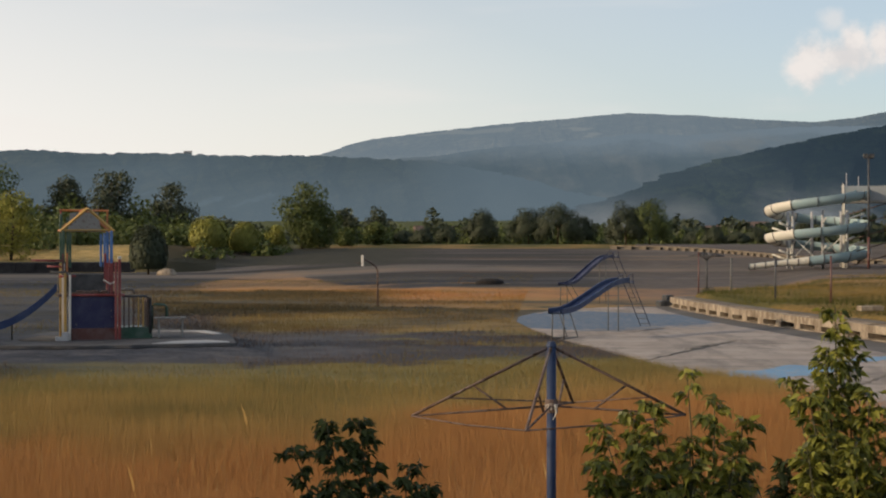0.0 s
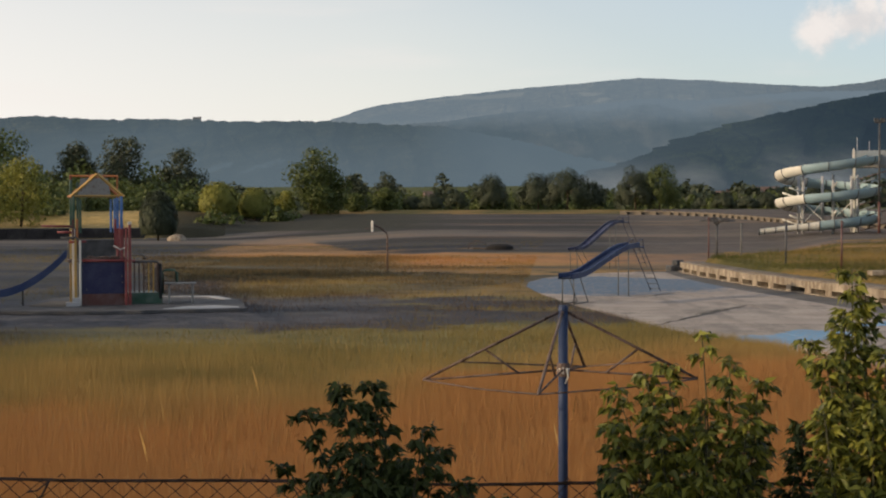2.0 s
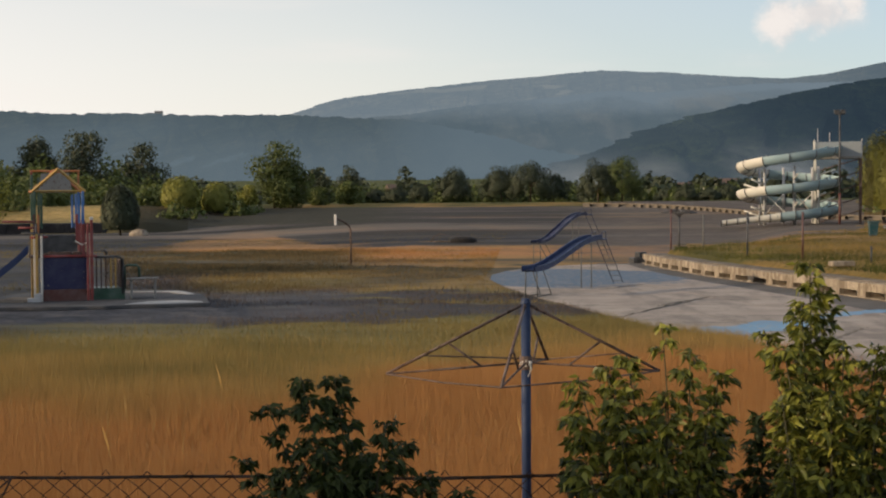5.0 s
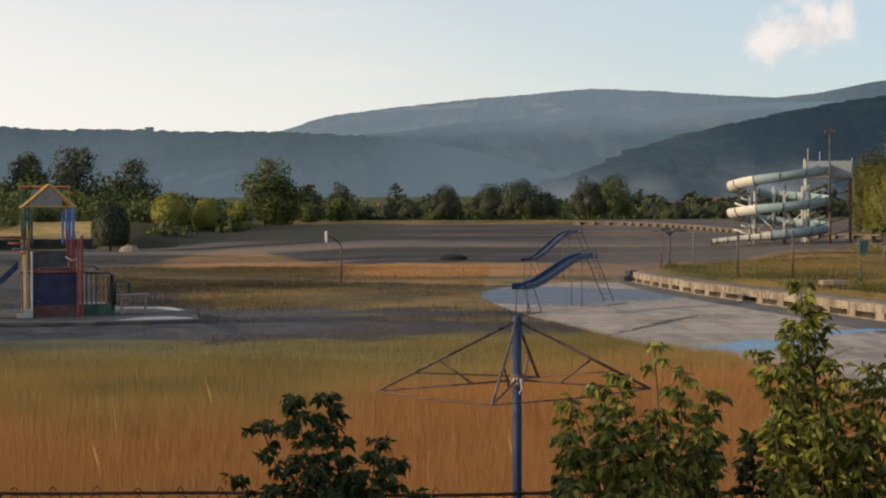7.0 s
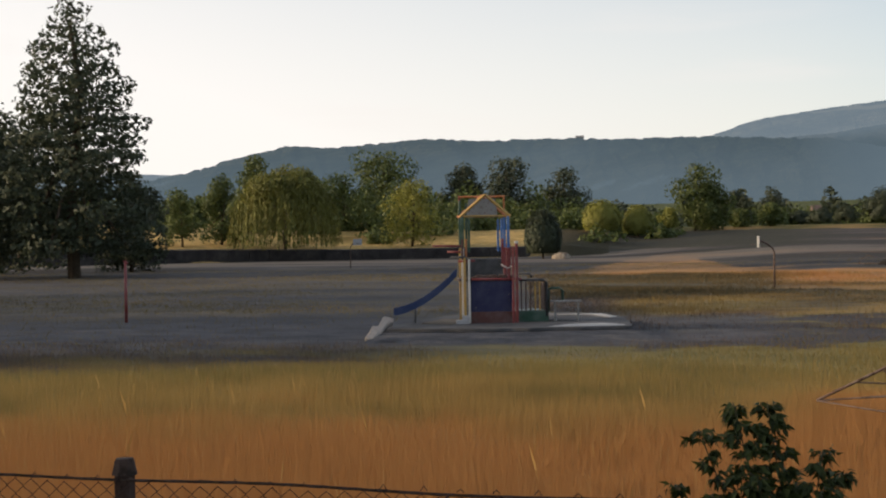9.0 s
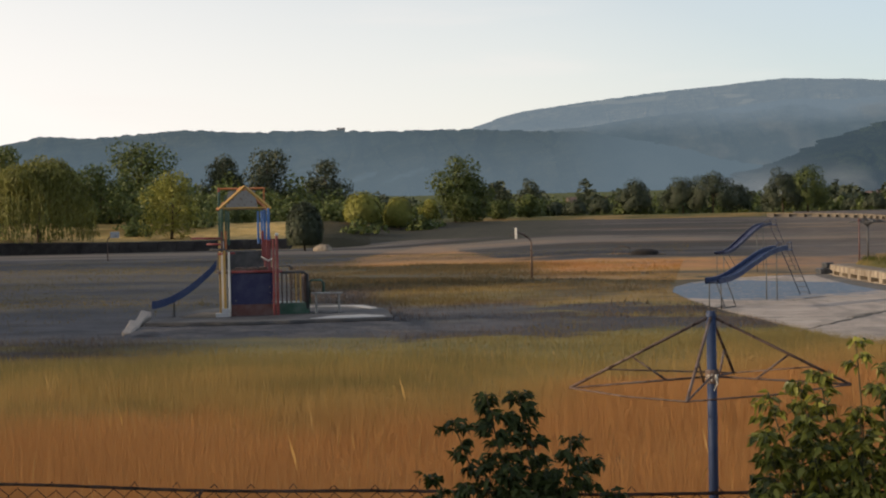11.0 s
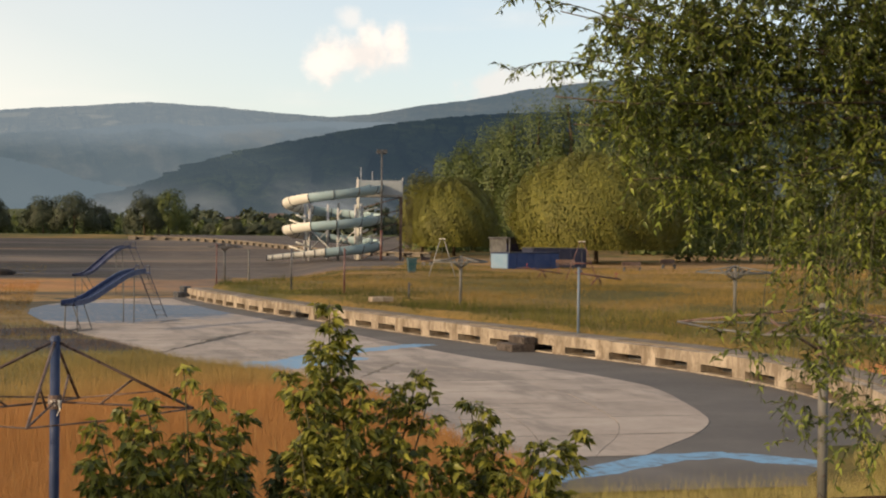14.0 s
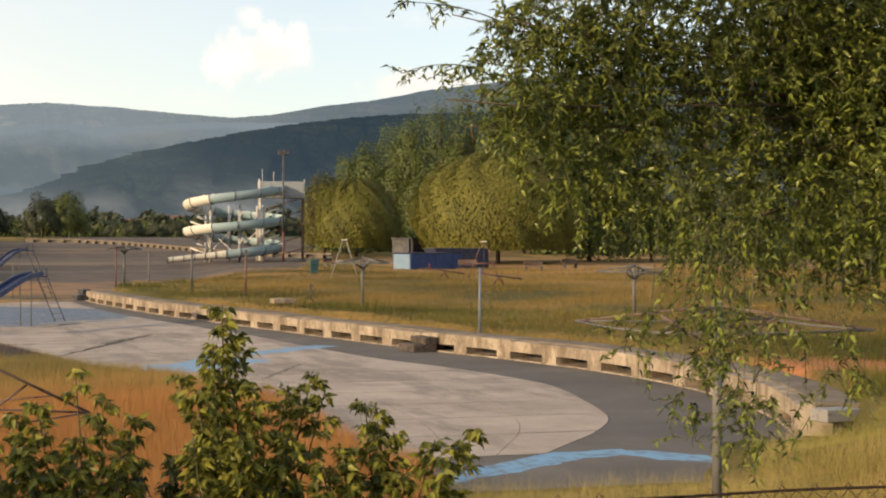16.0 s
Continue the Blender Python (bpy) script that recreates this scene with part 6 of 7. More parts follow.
    part("slide_chute", bm, M_BLUE, root, "blue plastic slide chute")
    bar("slide_leg", [(-2.6, -0.25, 0.75), (-2.6, -0.25, 0.0)], 0.03, M_DARK, root, 6)


play_tower()


# ---------------------------------------------------------------- spiral water slide
def water_slide():
    x, y = at(9.47, 180.0)
    z0 = height(x, y)
    root = thing("water_slide", (x, y, z0), "spiral water slide of faded turquoise and cream troughs on white posts", "water slide", -9.47)
    R = 4.95

    def line(f):
        """f in half turns: 0 at the right, falling towards the viewer and round."""
        if f < 0:
            return Vector((R, -1.2 * f + 0.0, 9.0 - z0 - 0.2 * f))
        a = math.pi * f
        if f <= 4.5:
            return Vector((R * math.cos(a), -R * math.sin(a), 9.0 - z0 - 1.5 * f - 0.55 * min(1.0, f)))
        k = (f - 4.5) / 1.2
        return Vector((-7.2 * k, -R - 0.4 * k, 9.0 - z0 - 1.5 * 4.5 - 0.55 - 0.85 * k))

    steps = np.concatenate([np.linspace(0, 4.5, 110), np.linspace(4.5, 5.7, 26)[1:]])
    seg = [steps[i:i + 5] for i in range(0, len(steps) - 1, 4)]

    def section(f, rad, up):
        p, q = line(f), line(min(f + 0.02, 5.7)) - line(f - 0.02 if f > 0.02 else 0)
        q.z = 0
        q.normalize()
        n = Vector((-q.y, q.x, 0))
        rad *= 1 - 0.38 * float(sstep(4.45, 5.3, f))
        return [p + n * (rad * math.cos(a)) + Vector((0, 0, rad * math.sin(a) + up)) for a in np.linspace(math.pi * 0.92, math.pi * 2.08, 11)]

    for s in seg:
        if len(s) < 2:
            continue
        bm = bmesh.new()
        loft(bm, [section(f, 0.8, 0.75) for f in s])
        # cream panels on the left bends, their sunlit look put into the colour
        trough = part("trough", bm, M_SHELL if math.cos(math.pi * s[len(s) // 2]) < -0.6 or s[0] > 4.85 else M_TURQ, root, smooth=True)
        bm = bmesh.new()
        loft(bm, [section(f, 0.74, 0.77) for f in s])
        part("lining", bm, M_LINING, trough, "faded pale blue lining", smooth=True)
        bm = bmesh.new()
        tube(bm, section(s[-1], 0.83, 0.75), 0.05, 5)
        part("flange", bm, M_DARK, trough, smooth=True)
    for k in (0, 1, 2, 3, 4, 5):
        a = 0.35 + k * math.pi / 3
        px, py = 3.4 * math.cos(a), -3.4 * math.sin(a)
        p = part("support_post", tube(bmesh.new(), [(px, py, -0.1), (px, py, 7.6 - z0)], 0.16, 8), M_GREY, root, smooth=True)
        for lev in range(3):
            zz = 7.4 - z0 - 3.0 * lev - 1.5 * (a / math.pi)
            if zz > 0.6:
                bar("support_arm", [(px, py, zz - 0.6), (px * 1.55, py * 1.55, zz)], 0.1, M_SHELL, root, 6)
        b = a + math.pi / 3
        bar("cross_brace", [(px, py, 0.4), (3.4 * math.cos(b), -3.4 * math.sin(b), 3.4)], 0.06, M_SHELL, root, 5)
    # starting tower
    tw = thing("slide_tower", (*at(10.75, 181.0), height(*at(10.75, 181.0))), "steel start tower with pale railing panels beside the spiral slide", "tower", -10.75)
    h = 8.4 - z0
    block("floor_plate", (5.2, 3.4, 0.25), (1.3, 0, h), M_GALV, tw)
    for sx in (-1.2, 3.7):
        for sy in (-1.5, 1.5):
            block("column", (0.28, 0.28, h), (sx, sy, 0), M_SHELL if sx < 0 else M_RUST, tw)
    block("railing_panel", (5.0, 0.08, 1.6), (1.3, -1.65, h + 0.25), M_MESH, tw, "blue-grey railing panel")
    block("railing_panel", (0.08, 3.2, 1.9), (3.85, 0, h + 0.25), M_GREY, tw)
    block("railing_panel", (0.08, 3.2, 1.9), (-1.25, 0, h + 0.25), M_WHITE, tw)
    block("corner_post", (0.26, 0.26, 1.95), (-1.25, -1.65, h), M_WHITE, tw)
    for sx, t in ((-0.9, 3.4), (0.4, 3.0)):
        bar("antenna_pole", [(sx, 1.0, h + 0.2), (sx, 1.0, h + t)], 0.045, M_GREY, tw, 5)
    for k in range(5):
        z1 = h * k / 5
        bar("brace", [(-1.2, -1.5, z1), (3.7, -1.5, z1 + h / 5)], 0.06, M_RUST, tw, 5)
        bm = bmesh.new()
        for q in range(8):
            box(bm, 0.9, 0.28, 0.05, 4.6, -1.4 + 0.36 * q if k % 2 == 0 else 1.2 - 0.36 * q, z1 + (q + 1) * h / 40)
        part("stair_flight", bm, M_RUST, tw, "rusty stair flight")
    # light mast
    mx, my = at(11.22, 176.0)
    mz = height(mx, my)
    mast = thing("floodlight_mast", (mx, my, mz), "tall floodlight mast, rusty red below and grey above", "mast")
    bar("lower_mast", [(0, 0, -0.1), (0, 0, 3.4)], 0.15, M_OLDRED, mast, 8)
    bar("upper_mast", [(0, 0, 3.4), (0, 0, 13.4 - mz)], 0.11, M_DARK, mast, 8)
    for k in (-1, 1):
        block("floodlight", (0.5, 0.35, 0.42), (0.33 * k, 0, 13.2 - mz), M_DARK, mast, "dark floodlight head")
    bar("cross_arm", [(-0.5, 0, 13.15 - mz), (0.5, 0, 13.15 - mz)], 0.07, M_DARK, mast, 6)


water_slide()


# ---------------------------------------------------------------- play meadow
def swing(az, d, top, half, m, label, seats=True):
    x, y = at(az, d)
    z = height(x, y) - 0.05
    H = EYE + d * math.tan(radians(top)) - z
    root = thing("swing_frame", (x, y, z), label, "swing frame", -az, group="swing frames on the meadow")
    for sy in (-1.1, 1.1):
        for sx in (-1, 1):
            bar("leg", [(sx * half, sy, 0), (sx * 0.12, sy * 0.9, H)], 0.036, m, root, 6)
        bar("cross_bar", [(-half * 0.55, sy * 0.98, H * 0.45), (half * 0.55, sy * 0.98, H * 0.45)], 0.04, m, root, 6)
    bar("top_bar", [(0, -1.25, H), (0, 1.25, H)], 0.045, m, root, 6)
    block("top_plate", (0.45, 0.3, 0.06), (0, -1.1, H), M_WHITE, root)
    for sy in (-0.4, 0.4) if seats else ():
        block("seat", (0.2, 0.42, 0.04), (0, sy, 0.55), M_RUST, root)
        bar("chain", [(0, sy, 0.58), (0, sy, H)], 0.015, M_DARK, root, 4)


swing(13.45, 112.0, 0.0, 0.95, M_GALV, "pale cream swing frame with splayed legs")
swing(18.5, 105.0, -0.05, 1.05, M_OLDRED, "red swing frame with splayed legs")


def seesaw(az, d):
    x, y = at(az, d)
    root = thing("seesaw", (x, y, height(x, y)), "red seesaw tilted on the dry ground", "seesaw", 10)
    bar("beam", [(-1.5, 0, 0.75), (1.5, 0, 0.35)], 0.05, M_OLDRED, root, 6)
    for k in (-1, 1):
        bar("stand", [(0.35 * k, 0.2, 0), (0, 0, 0.56)], 0.045, M_OLDRED, root, 6)
        bar("handle", [(1.2 * k, -0.15, 0.85 - 0.16 * k), (1.2 * k, 0.15, 0.85 - 0.16 * k)], 0.025, M_RED, root, 5)
        bar("handle_stem", [(1.2 * k, 0, 0.5 - 0.16 * k), (1.2 * k, 0, 0.85 - 0.16 * k)], 0.025, M_RED, root, 5)


seesaw(17.1, 108.0)
seesaw(19.1, 92.0)


M_BOXBLUE = painted("container_blue", (0.014, 0.04, 0.13), faded=0.15)
M_OLDWOOD = painted("old_dark_wood", (0.06, 0.045, 0.036), (0.03, 0.024, 0.02), 0.85, 0.5, 6.0, 0.2)
# navy taken darker, the willow's shade included in the paint
M_BOXNAVY = painted("container_navy", (0.008, 0.011, 0.034), faded=0.1)


def hut():
    c = thing("blue_container", (*at(16.45, 141.0), height(*at(16.45, 141.0))), "blue steel container with sunlit pale blue end beside a kiosk", "container", 25)
    block("body", (6.0, 2.4, 1.4), (0, 0, 0.0), M_BOXBLUE, c, bevel=0.03)
    # pale blue end, with the sun on that side put into its paint
    block("end_panel", (0.05, 2.2, 1.3), (-3.03, 0, 0.04), painted("sunlit_blue_paint", (0.13, 0.22, 0.31)), c, "end panel in sunlit pale blue")
    for k in (-1, 0, 1):
        block("rib", (0.1, 0.05, 1.3), (2.0 * k, -1.22, 0.04), M_BOXBLUE, c)
    block("lid", (6.1, 2.5, 0.08), (0, 0, 1.4), M_BOXNAVY, c)
    n = thing("blue_container", (*at(17.5, 150.0), height(*at(17.5, 150.0))), "dark navy steel container standing behind a brighter one", "container", 8)
    block("body", (5.6, 2.4, 1.85), (0, 0, 0.0), M_BOXNAVY, n, bevel=0.03)
    for q in (-2, -1, 0, 1, 2):
        block("rib", (0.1, 0.05, 1.7), (1.2 * q, -1.22, 0.06), M_BOXNAVY, n)
    block("lid", (5.7, 2.5, 0.08), (0, 0, 1.85), M_DARK, n)
    k = thing("kiosk", (*at(15.95, 177.0), height(*at(15.95, 177.0))), "small grey kiosk with blue counter board and flat roof", "kiosk", 22)
    block("wall", (3.4, 3.0, 2.6), (0, 0.3, 0), painted("grey_kiosk_render", (0.058, 0.061, 0.062), (0.1, 0.095, 0.09), 0.85, 0.58), k)
    block("roof", (4.0, 3.8, 0.16), (0, -0.2, 2.6), M_DARK, k)
    block("counter_board", (2.8, 0.1, 0.8), (-0.3, -1.26, 1.2), M_NAVY, k, "blue counter board")
    for sx in (-1.8, 1.8):
        block("roof_post", (0.2, 0.2, 2.6), (sx, -2.0, 0), M_DARK, k)
    for i, (az, d) in enumerate(((17.9, 140.0), (20.3, 135.0), (21.6, 150.0), (12.9, 150.0))):
        t = thing("bench", (*at(az, d), height(*at(az, d))), "weathered brown wooden bench on dry ground", "bench", -az + 20 * i, group="benches on the meadow")
        block("seat", (1.7, 0.4, 0.06), (0, 0, 0.42), M_RUST, t)
        block("backrest", (1.7, 0.06, 0.35), (0, 0.22, 0.55), M_RUST, t)
        for sx in (-0.7, 0.7):
            block("leg", (0.08, 0.4, 0.42), (sx, 0, 0), M_DARK, t)
    b = thing("litter_bin", (*at(12.35, 120.0), height(*at(12.35, 120.0)) + 0.0), "teal plastic litter bin in the grass", "bin")
    bm = bmesh.new()
    loft(bm, [[(-w, -w, zz), (w, -w, zz), (w, w, zz), (-w, w, zz)] for zz, w in ((0.1, 0.25), (0.95, 0.33), (1.0, 0.36), (1.06, 0.36))], closed=True)
    part("bin_body", bm, M_TEAL, b)
    block("lid", (0.74, 0.74, 0.07), (0, 0, 1.06), M_TEAL, b)
    block("wheel_base", (0.4, 0.4, 0.1), (0, 0, 0), M_DARK, b)
    q = thing("stone_block", (7.1, 97.6, 0.0), "dark squared stone blocks at the end of the basin wall", "block", 15)
    block("lower_block", (1.0, 0.85, 0.36), (0, 0, 0), M_DARK, q, bevel=0.05)
    block("upper_block", (0.55, 0.6, 0.34), (0.18, 0.08, 0.36), M_DARK, q, bevel=0.05, turn=9)
    s = thing("concrete_block", (*at(11.27, 70.0), height(*at(11.27, 70.0))), "low pale concrete slab in the grass edge", "block", 8)
    block("slab", (1.0, 0.6, 0.22), (0, 0, 0.1), M_KERB, s, bevel=0.03)
    w = thing("wooden_steps", (14.7, 50.6, 0.02), "weathered dark wooden steps against the basin wall", "steps", 99)
    block("lower_tread", (1.2, 0.85, 0.26), (0, 0.0, 0), M_OLDWOOD, w, bevel=0.02)
    block("upper_tread", (1.2, 0.42, 0.24), (0, -0.22, 0.26), M_OLDWOOD, w, bevel=0.02)
    e = thing("end_block", (15.85, 26.2, 0.36), "pale concrete block on the end of the deck", "block", 10)
    block("trough_body", (0.8, 0.5, 0.24), (0, 0, 0), M_GALV, e, bevel=0.02)


hut()


# ---------------------------------------------------------------- far left wall
# wall colour darkened to stand for tree shade on it
M_OLDWALL = Mat("shaded_wall", 0.92, spec=0.2)
tone = M_OLDWALL.noise(0.7, 6, 0.65)
M_OLDWALL.colour(M_OLDWALL.ramp(tone, [(0.3, (0.022, 0.02, 0.02)), (0.55, (0.045, 0.04, 0.038)), (0.75, (0.085, 0.075, 0.068))])).bump(tone, 0.4, 0.03)
M_OLDWALL = M_OLDWALL.m


def old_wall():
    wall = thing("old_wall", (0, 0, 0), "weathered wall of the far basin bank, coloured shade-dark", "wall", kind="structure")
    xs = np.arange(-150, -58, 2.4)
    for a, b in zip(xs, xs[1:]):
        ya, yb = float(wall_y(a)), float(wall_y(b))
        bm = bmesh.new()
        loft(bm, [[(q, yy - 0.3, -0.2), (q, yy - 0.25, float(wall_top(q)) + 0.05 * math.sin(q)), (q, yy + 4.8, float(wall_top(q)) + 0.05), (q, yy + 4.8, -0.2)] for q, yy in ((a + 0.04, ya), (b - 0.04, yb))], closed=True)
        bm.verts.ensure_lookup_table()
        bm.faces.new(bm.verts[:4])
        bm.faces.new(bm.verts[4:])
        part("panel", bm, M_OLDWALL, wall)
        if int(a * 10) % 2 == 0:
            block("pilaster", (0.4, 0.3, float(wall_top(a)) - 0.1), (a, ya - 0.42, -0.05), M_OLDWALL, wall, turn=20)


old_wall()


def houses():
    """Village houses below the hills."""
    for i, (az, d, w, m) in enumerate(((-3.2, 620, 9, M_WHITE), (-2.2, 650, 8, M_SHELL), (-0.6, 640, 10, M_WHITE), (3.0, 640, 9, M_SHELL), (4.6, 600, 10, M_WHITE), (6.0, 610, 9, M_WHITE), (6.6, 580, 12, M_SHELL), (-4.4, 600, 10, M_GREY), (-16.2, 700, 9, M_WHITE), (7.3, 560, 9, M_WHITE))):
        x, y = at(az, d)
        h = thing("house", (x, y, height(x, y)), "small village house with red tiled roof below the hills", "house", 20 * math.sin(i * 2.0), group="village houses")
        block("wall", (w, w * 0.75, 5.0), (0, 0, 0), m, h)
        bm = bmesh.new()
        a = w / 2 + 0.4
        b = w * 0.375 + 0.4
        vs = [bm.verts.new(p) for p in ((-a, -b, 5), (a, -b, 5), (a, b, 5), (-a, b, 5), (-a, 0, 7.4), (a, 0, 7.4))]
        for q in ((0, 1, 5, 4), (2, 3, 4, 5), (0, 4, 3), (1, 2, 5), (3, 2, 1, 0)):
            bm.faces.new([vs[k] for k in q])
        part("roof", bm, M_RUST, h)
        for k in (-1, 1):
            block("window", (1.2, 0.1, 1.4), (k * w * 0.22, -w * 0.375 - 0.03, 2.0), M_DARK, h)


houses()


def ridge_house():
    """A lone house on the skyline of the long ridge."""
    x, y = at(-13.02, 1985.0)
    z = EYE + 2000.0 * math.tan(radians(3.28))
    h = thing("house", (x, y, z - 9.5), "lone pale house on the skyline of the wooded ridge", "house", 13.02, group="village houses")
    block("wall", (10.0, 8.0, 11.0), (0, 0, 0), M_MESH, h)
    bm = bmesh.new()
    loft(bm, [[(q, -4.6, 11.0), (q, 0, 13.0), (q, 4.6, 11.0)] for q in (-5.4, 5.4)], closed=True)
    part("roof", bm, M_GALV, h)


ridge_house()


# ---------------------------------------------------------------- far side of the basin
def far_wall():
    wall = thing("far_basin_wall", (0, 0, 0), "low pale basin wall with dark slots on the far shore", "wall", kind="structure")
    line = np.array([at(a, d) for a, d in ((2.2, 268), (4.0, 264), (5.6, 252), (7.0, 236), (9.0, 215), (11.0, 203), (13.0, 198))])
    s = np.concatenate([[0], np.cumsum(np.hypot(*np.diff(line, axis=0).T))])
    n = int(s[-1] / 2.6)
    q = np.linspace(0, s[-1], n * 2 + 1)
    xs, ys = np.interp(q, s, line[:, 0]), np.interp(q, s, line[:, 1])
    for i in range(n * 2):
        a, b = (xs[i], ys[i]), (xs[i + 1], ys[i + 1])
        c = ((a[0] + b[0]) / 2, (a[1] + b[1]) / 2)
        turn = math.degrees(math.atan2(b[1] - a[1], b[0] - a[0]))
        z = height(*c)
        length = math.hypot(b[0] - a[0], b[1] - a[1])
        if i % 2 == 0:
            block("pier", (length - 0.01, 0.5, 0.5), (*c, z - 0.1), M_DECK, wall, turn=turn)
        else:
            # dark panel in place of the shade within each slot
            block("back_panel", (length - 0.01, 0.1, 0.5), (c[0] + 0.08, c[1] + 0.3, z - 0.1), M_DARK, wall, turn=turn)
        block("lintel", (length - 0.004, 0.6, 0.2), (*c, z + 0.4), M_DECK, wall, turn=turn)


far_wall()


def drain_pit():
    x, y = at(-2.55, 146.0)
    root = thing("drain_pit", (x, y, height(x, y)), "dark spoil mound and bent thin pipes beside a drain pit", "drain", 8)
    bm = bmesh.new()
    tube(bm, [(1.5 * math.cos(a), 1.0 * math.sin(a), 0.05 + 0.06 * math.sin(2 * a)) for a in np.linspace(0.4, 5.6, 26)], 0.05, 6)
    part("rim", bm, M_BARK, root)
    bm = bmesh.new()
    rows = [[(w * math.cos(a), 0.7 * w * math.sin(a), z) for a in np.linspace(0, 6.28, 17)[:-1]] for w, z in ((1.35, 0.0), (1.2, 0.32), (0.75, 0.5), (0.1, 0.56))]
    loft(bm, rows, closed=True)
    mound = part("spoil_mound", bm, painted("wet_dark_spoil", (0.014, 0.012, 0.011), (0.03, 0.026, 0.022), 0.95, 0.6, 4.0, 0.0), root, "dark spoil mound")
    mound.location = (0.9, -1.2, 0)
    block("broken_slab", (0.8, 0.5, 0.08), (2.3, -1.6, 0.0), M_DECK, root, "pale broken slab", 12)
    bar("bent_pipe", [(-1.9, 0.6, 0.0), (-1.7, 0.4, 0.5), (-1.1, 0.2, 0.78), (-0.3, -0.1, 0.6)], 0.035, M_RUST, root, 6)


drain_pit()


def boulder(az, d, w, label):
    x, y = at(az, d)
    bm = bmesh.new()
    made = bmesh.ops.create_icosphere(bm, subdivisions=3, radius=1.0)["verts"]
    for q in made:
        k = 1 + 0.18 * noise.noise(q.co * 1.6)
        q.co = Vector((q.co.x * k * w, q.co.y * k * w * 0.8, max(-0.2, q.co.z) * k * w * 0.62))
    ob = part("boulder", bm, M_KERB, None, label, smooth=True)
    ob.location = (x, y, height(x, y) + 0.05)
    tagged(ob, label, "boulder")


boulder(-13.75, 205.0, 1.3, "pale weathered boulder beside a dark shrub")
# ---------------------------------------------------------------- leaves near by
LEAF_L, LEAF_W = np.array([0, 0.36, 0.4, 0.36, 1.0]), np.array([0, -0.5, 0, 0.5, 0])
LEAF_UP = np.array([0, 0.1, -0.02, 0.1, -0.3])
LEAF_F = np.array([(0, 2, 1), (0, 3, 2), (1, 2, 4), (2, 3, 4)])


def leaves(P, D, L, W, r):
    """Pointed, folded, curling leaves: stalk ends P, directions D, lengths and widths."""
    n = len(P)
    D = D / (np.linalg.norm(D, axis=1, keepdims=True) + 1e-9)
    up = np.array([0, 0, 1.0]) + 0.6 * r.normal(size=(n, 3))
    up -= (up * D).sum(1, keepdims=True) * D
    up /= np.linalg.norm(up, axis=1, keepdims=True) + 1e-9
    side = np.cross(D, up)
    L, W = np.broadcast_to(L, n)[:, None, None], np.broadcast_to(W, n)[:, None, None]
    V = P[:, None] + D[:, None] * L * LEAF_L[None, :, None] + side[:, None] * W * LEAF_W[None, :, None] + up[:, None] * L * LEAF_UP[None, :, None]
    F = LEAF_F[None] + 5 * np.arange(n)[:, None, None]
    return V.reshape(-1, 3), F.reshape(-1, 3)


def bezier(a, b, c, n):
    t = np.linspace(0, 1, n)[:, None]
    return (1 - t) ** 2 * a + 2 * t * (1 - t) * b + t * t * c


BIG = 2.0


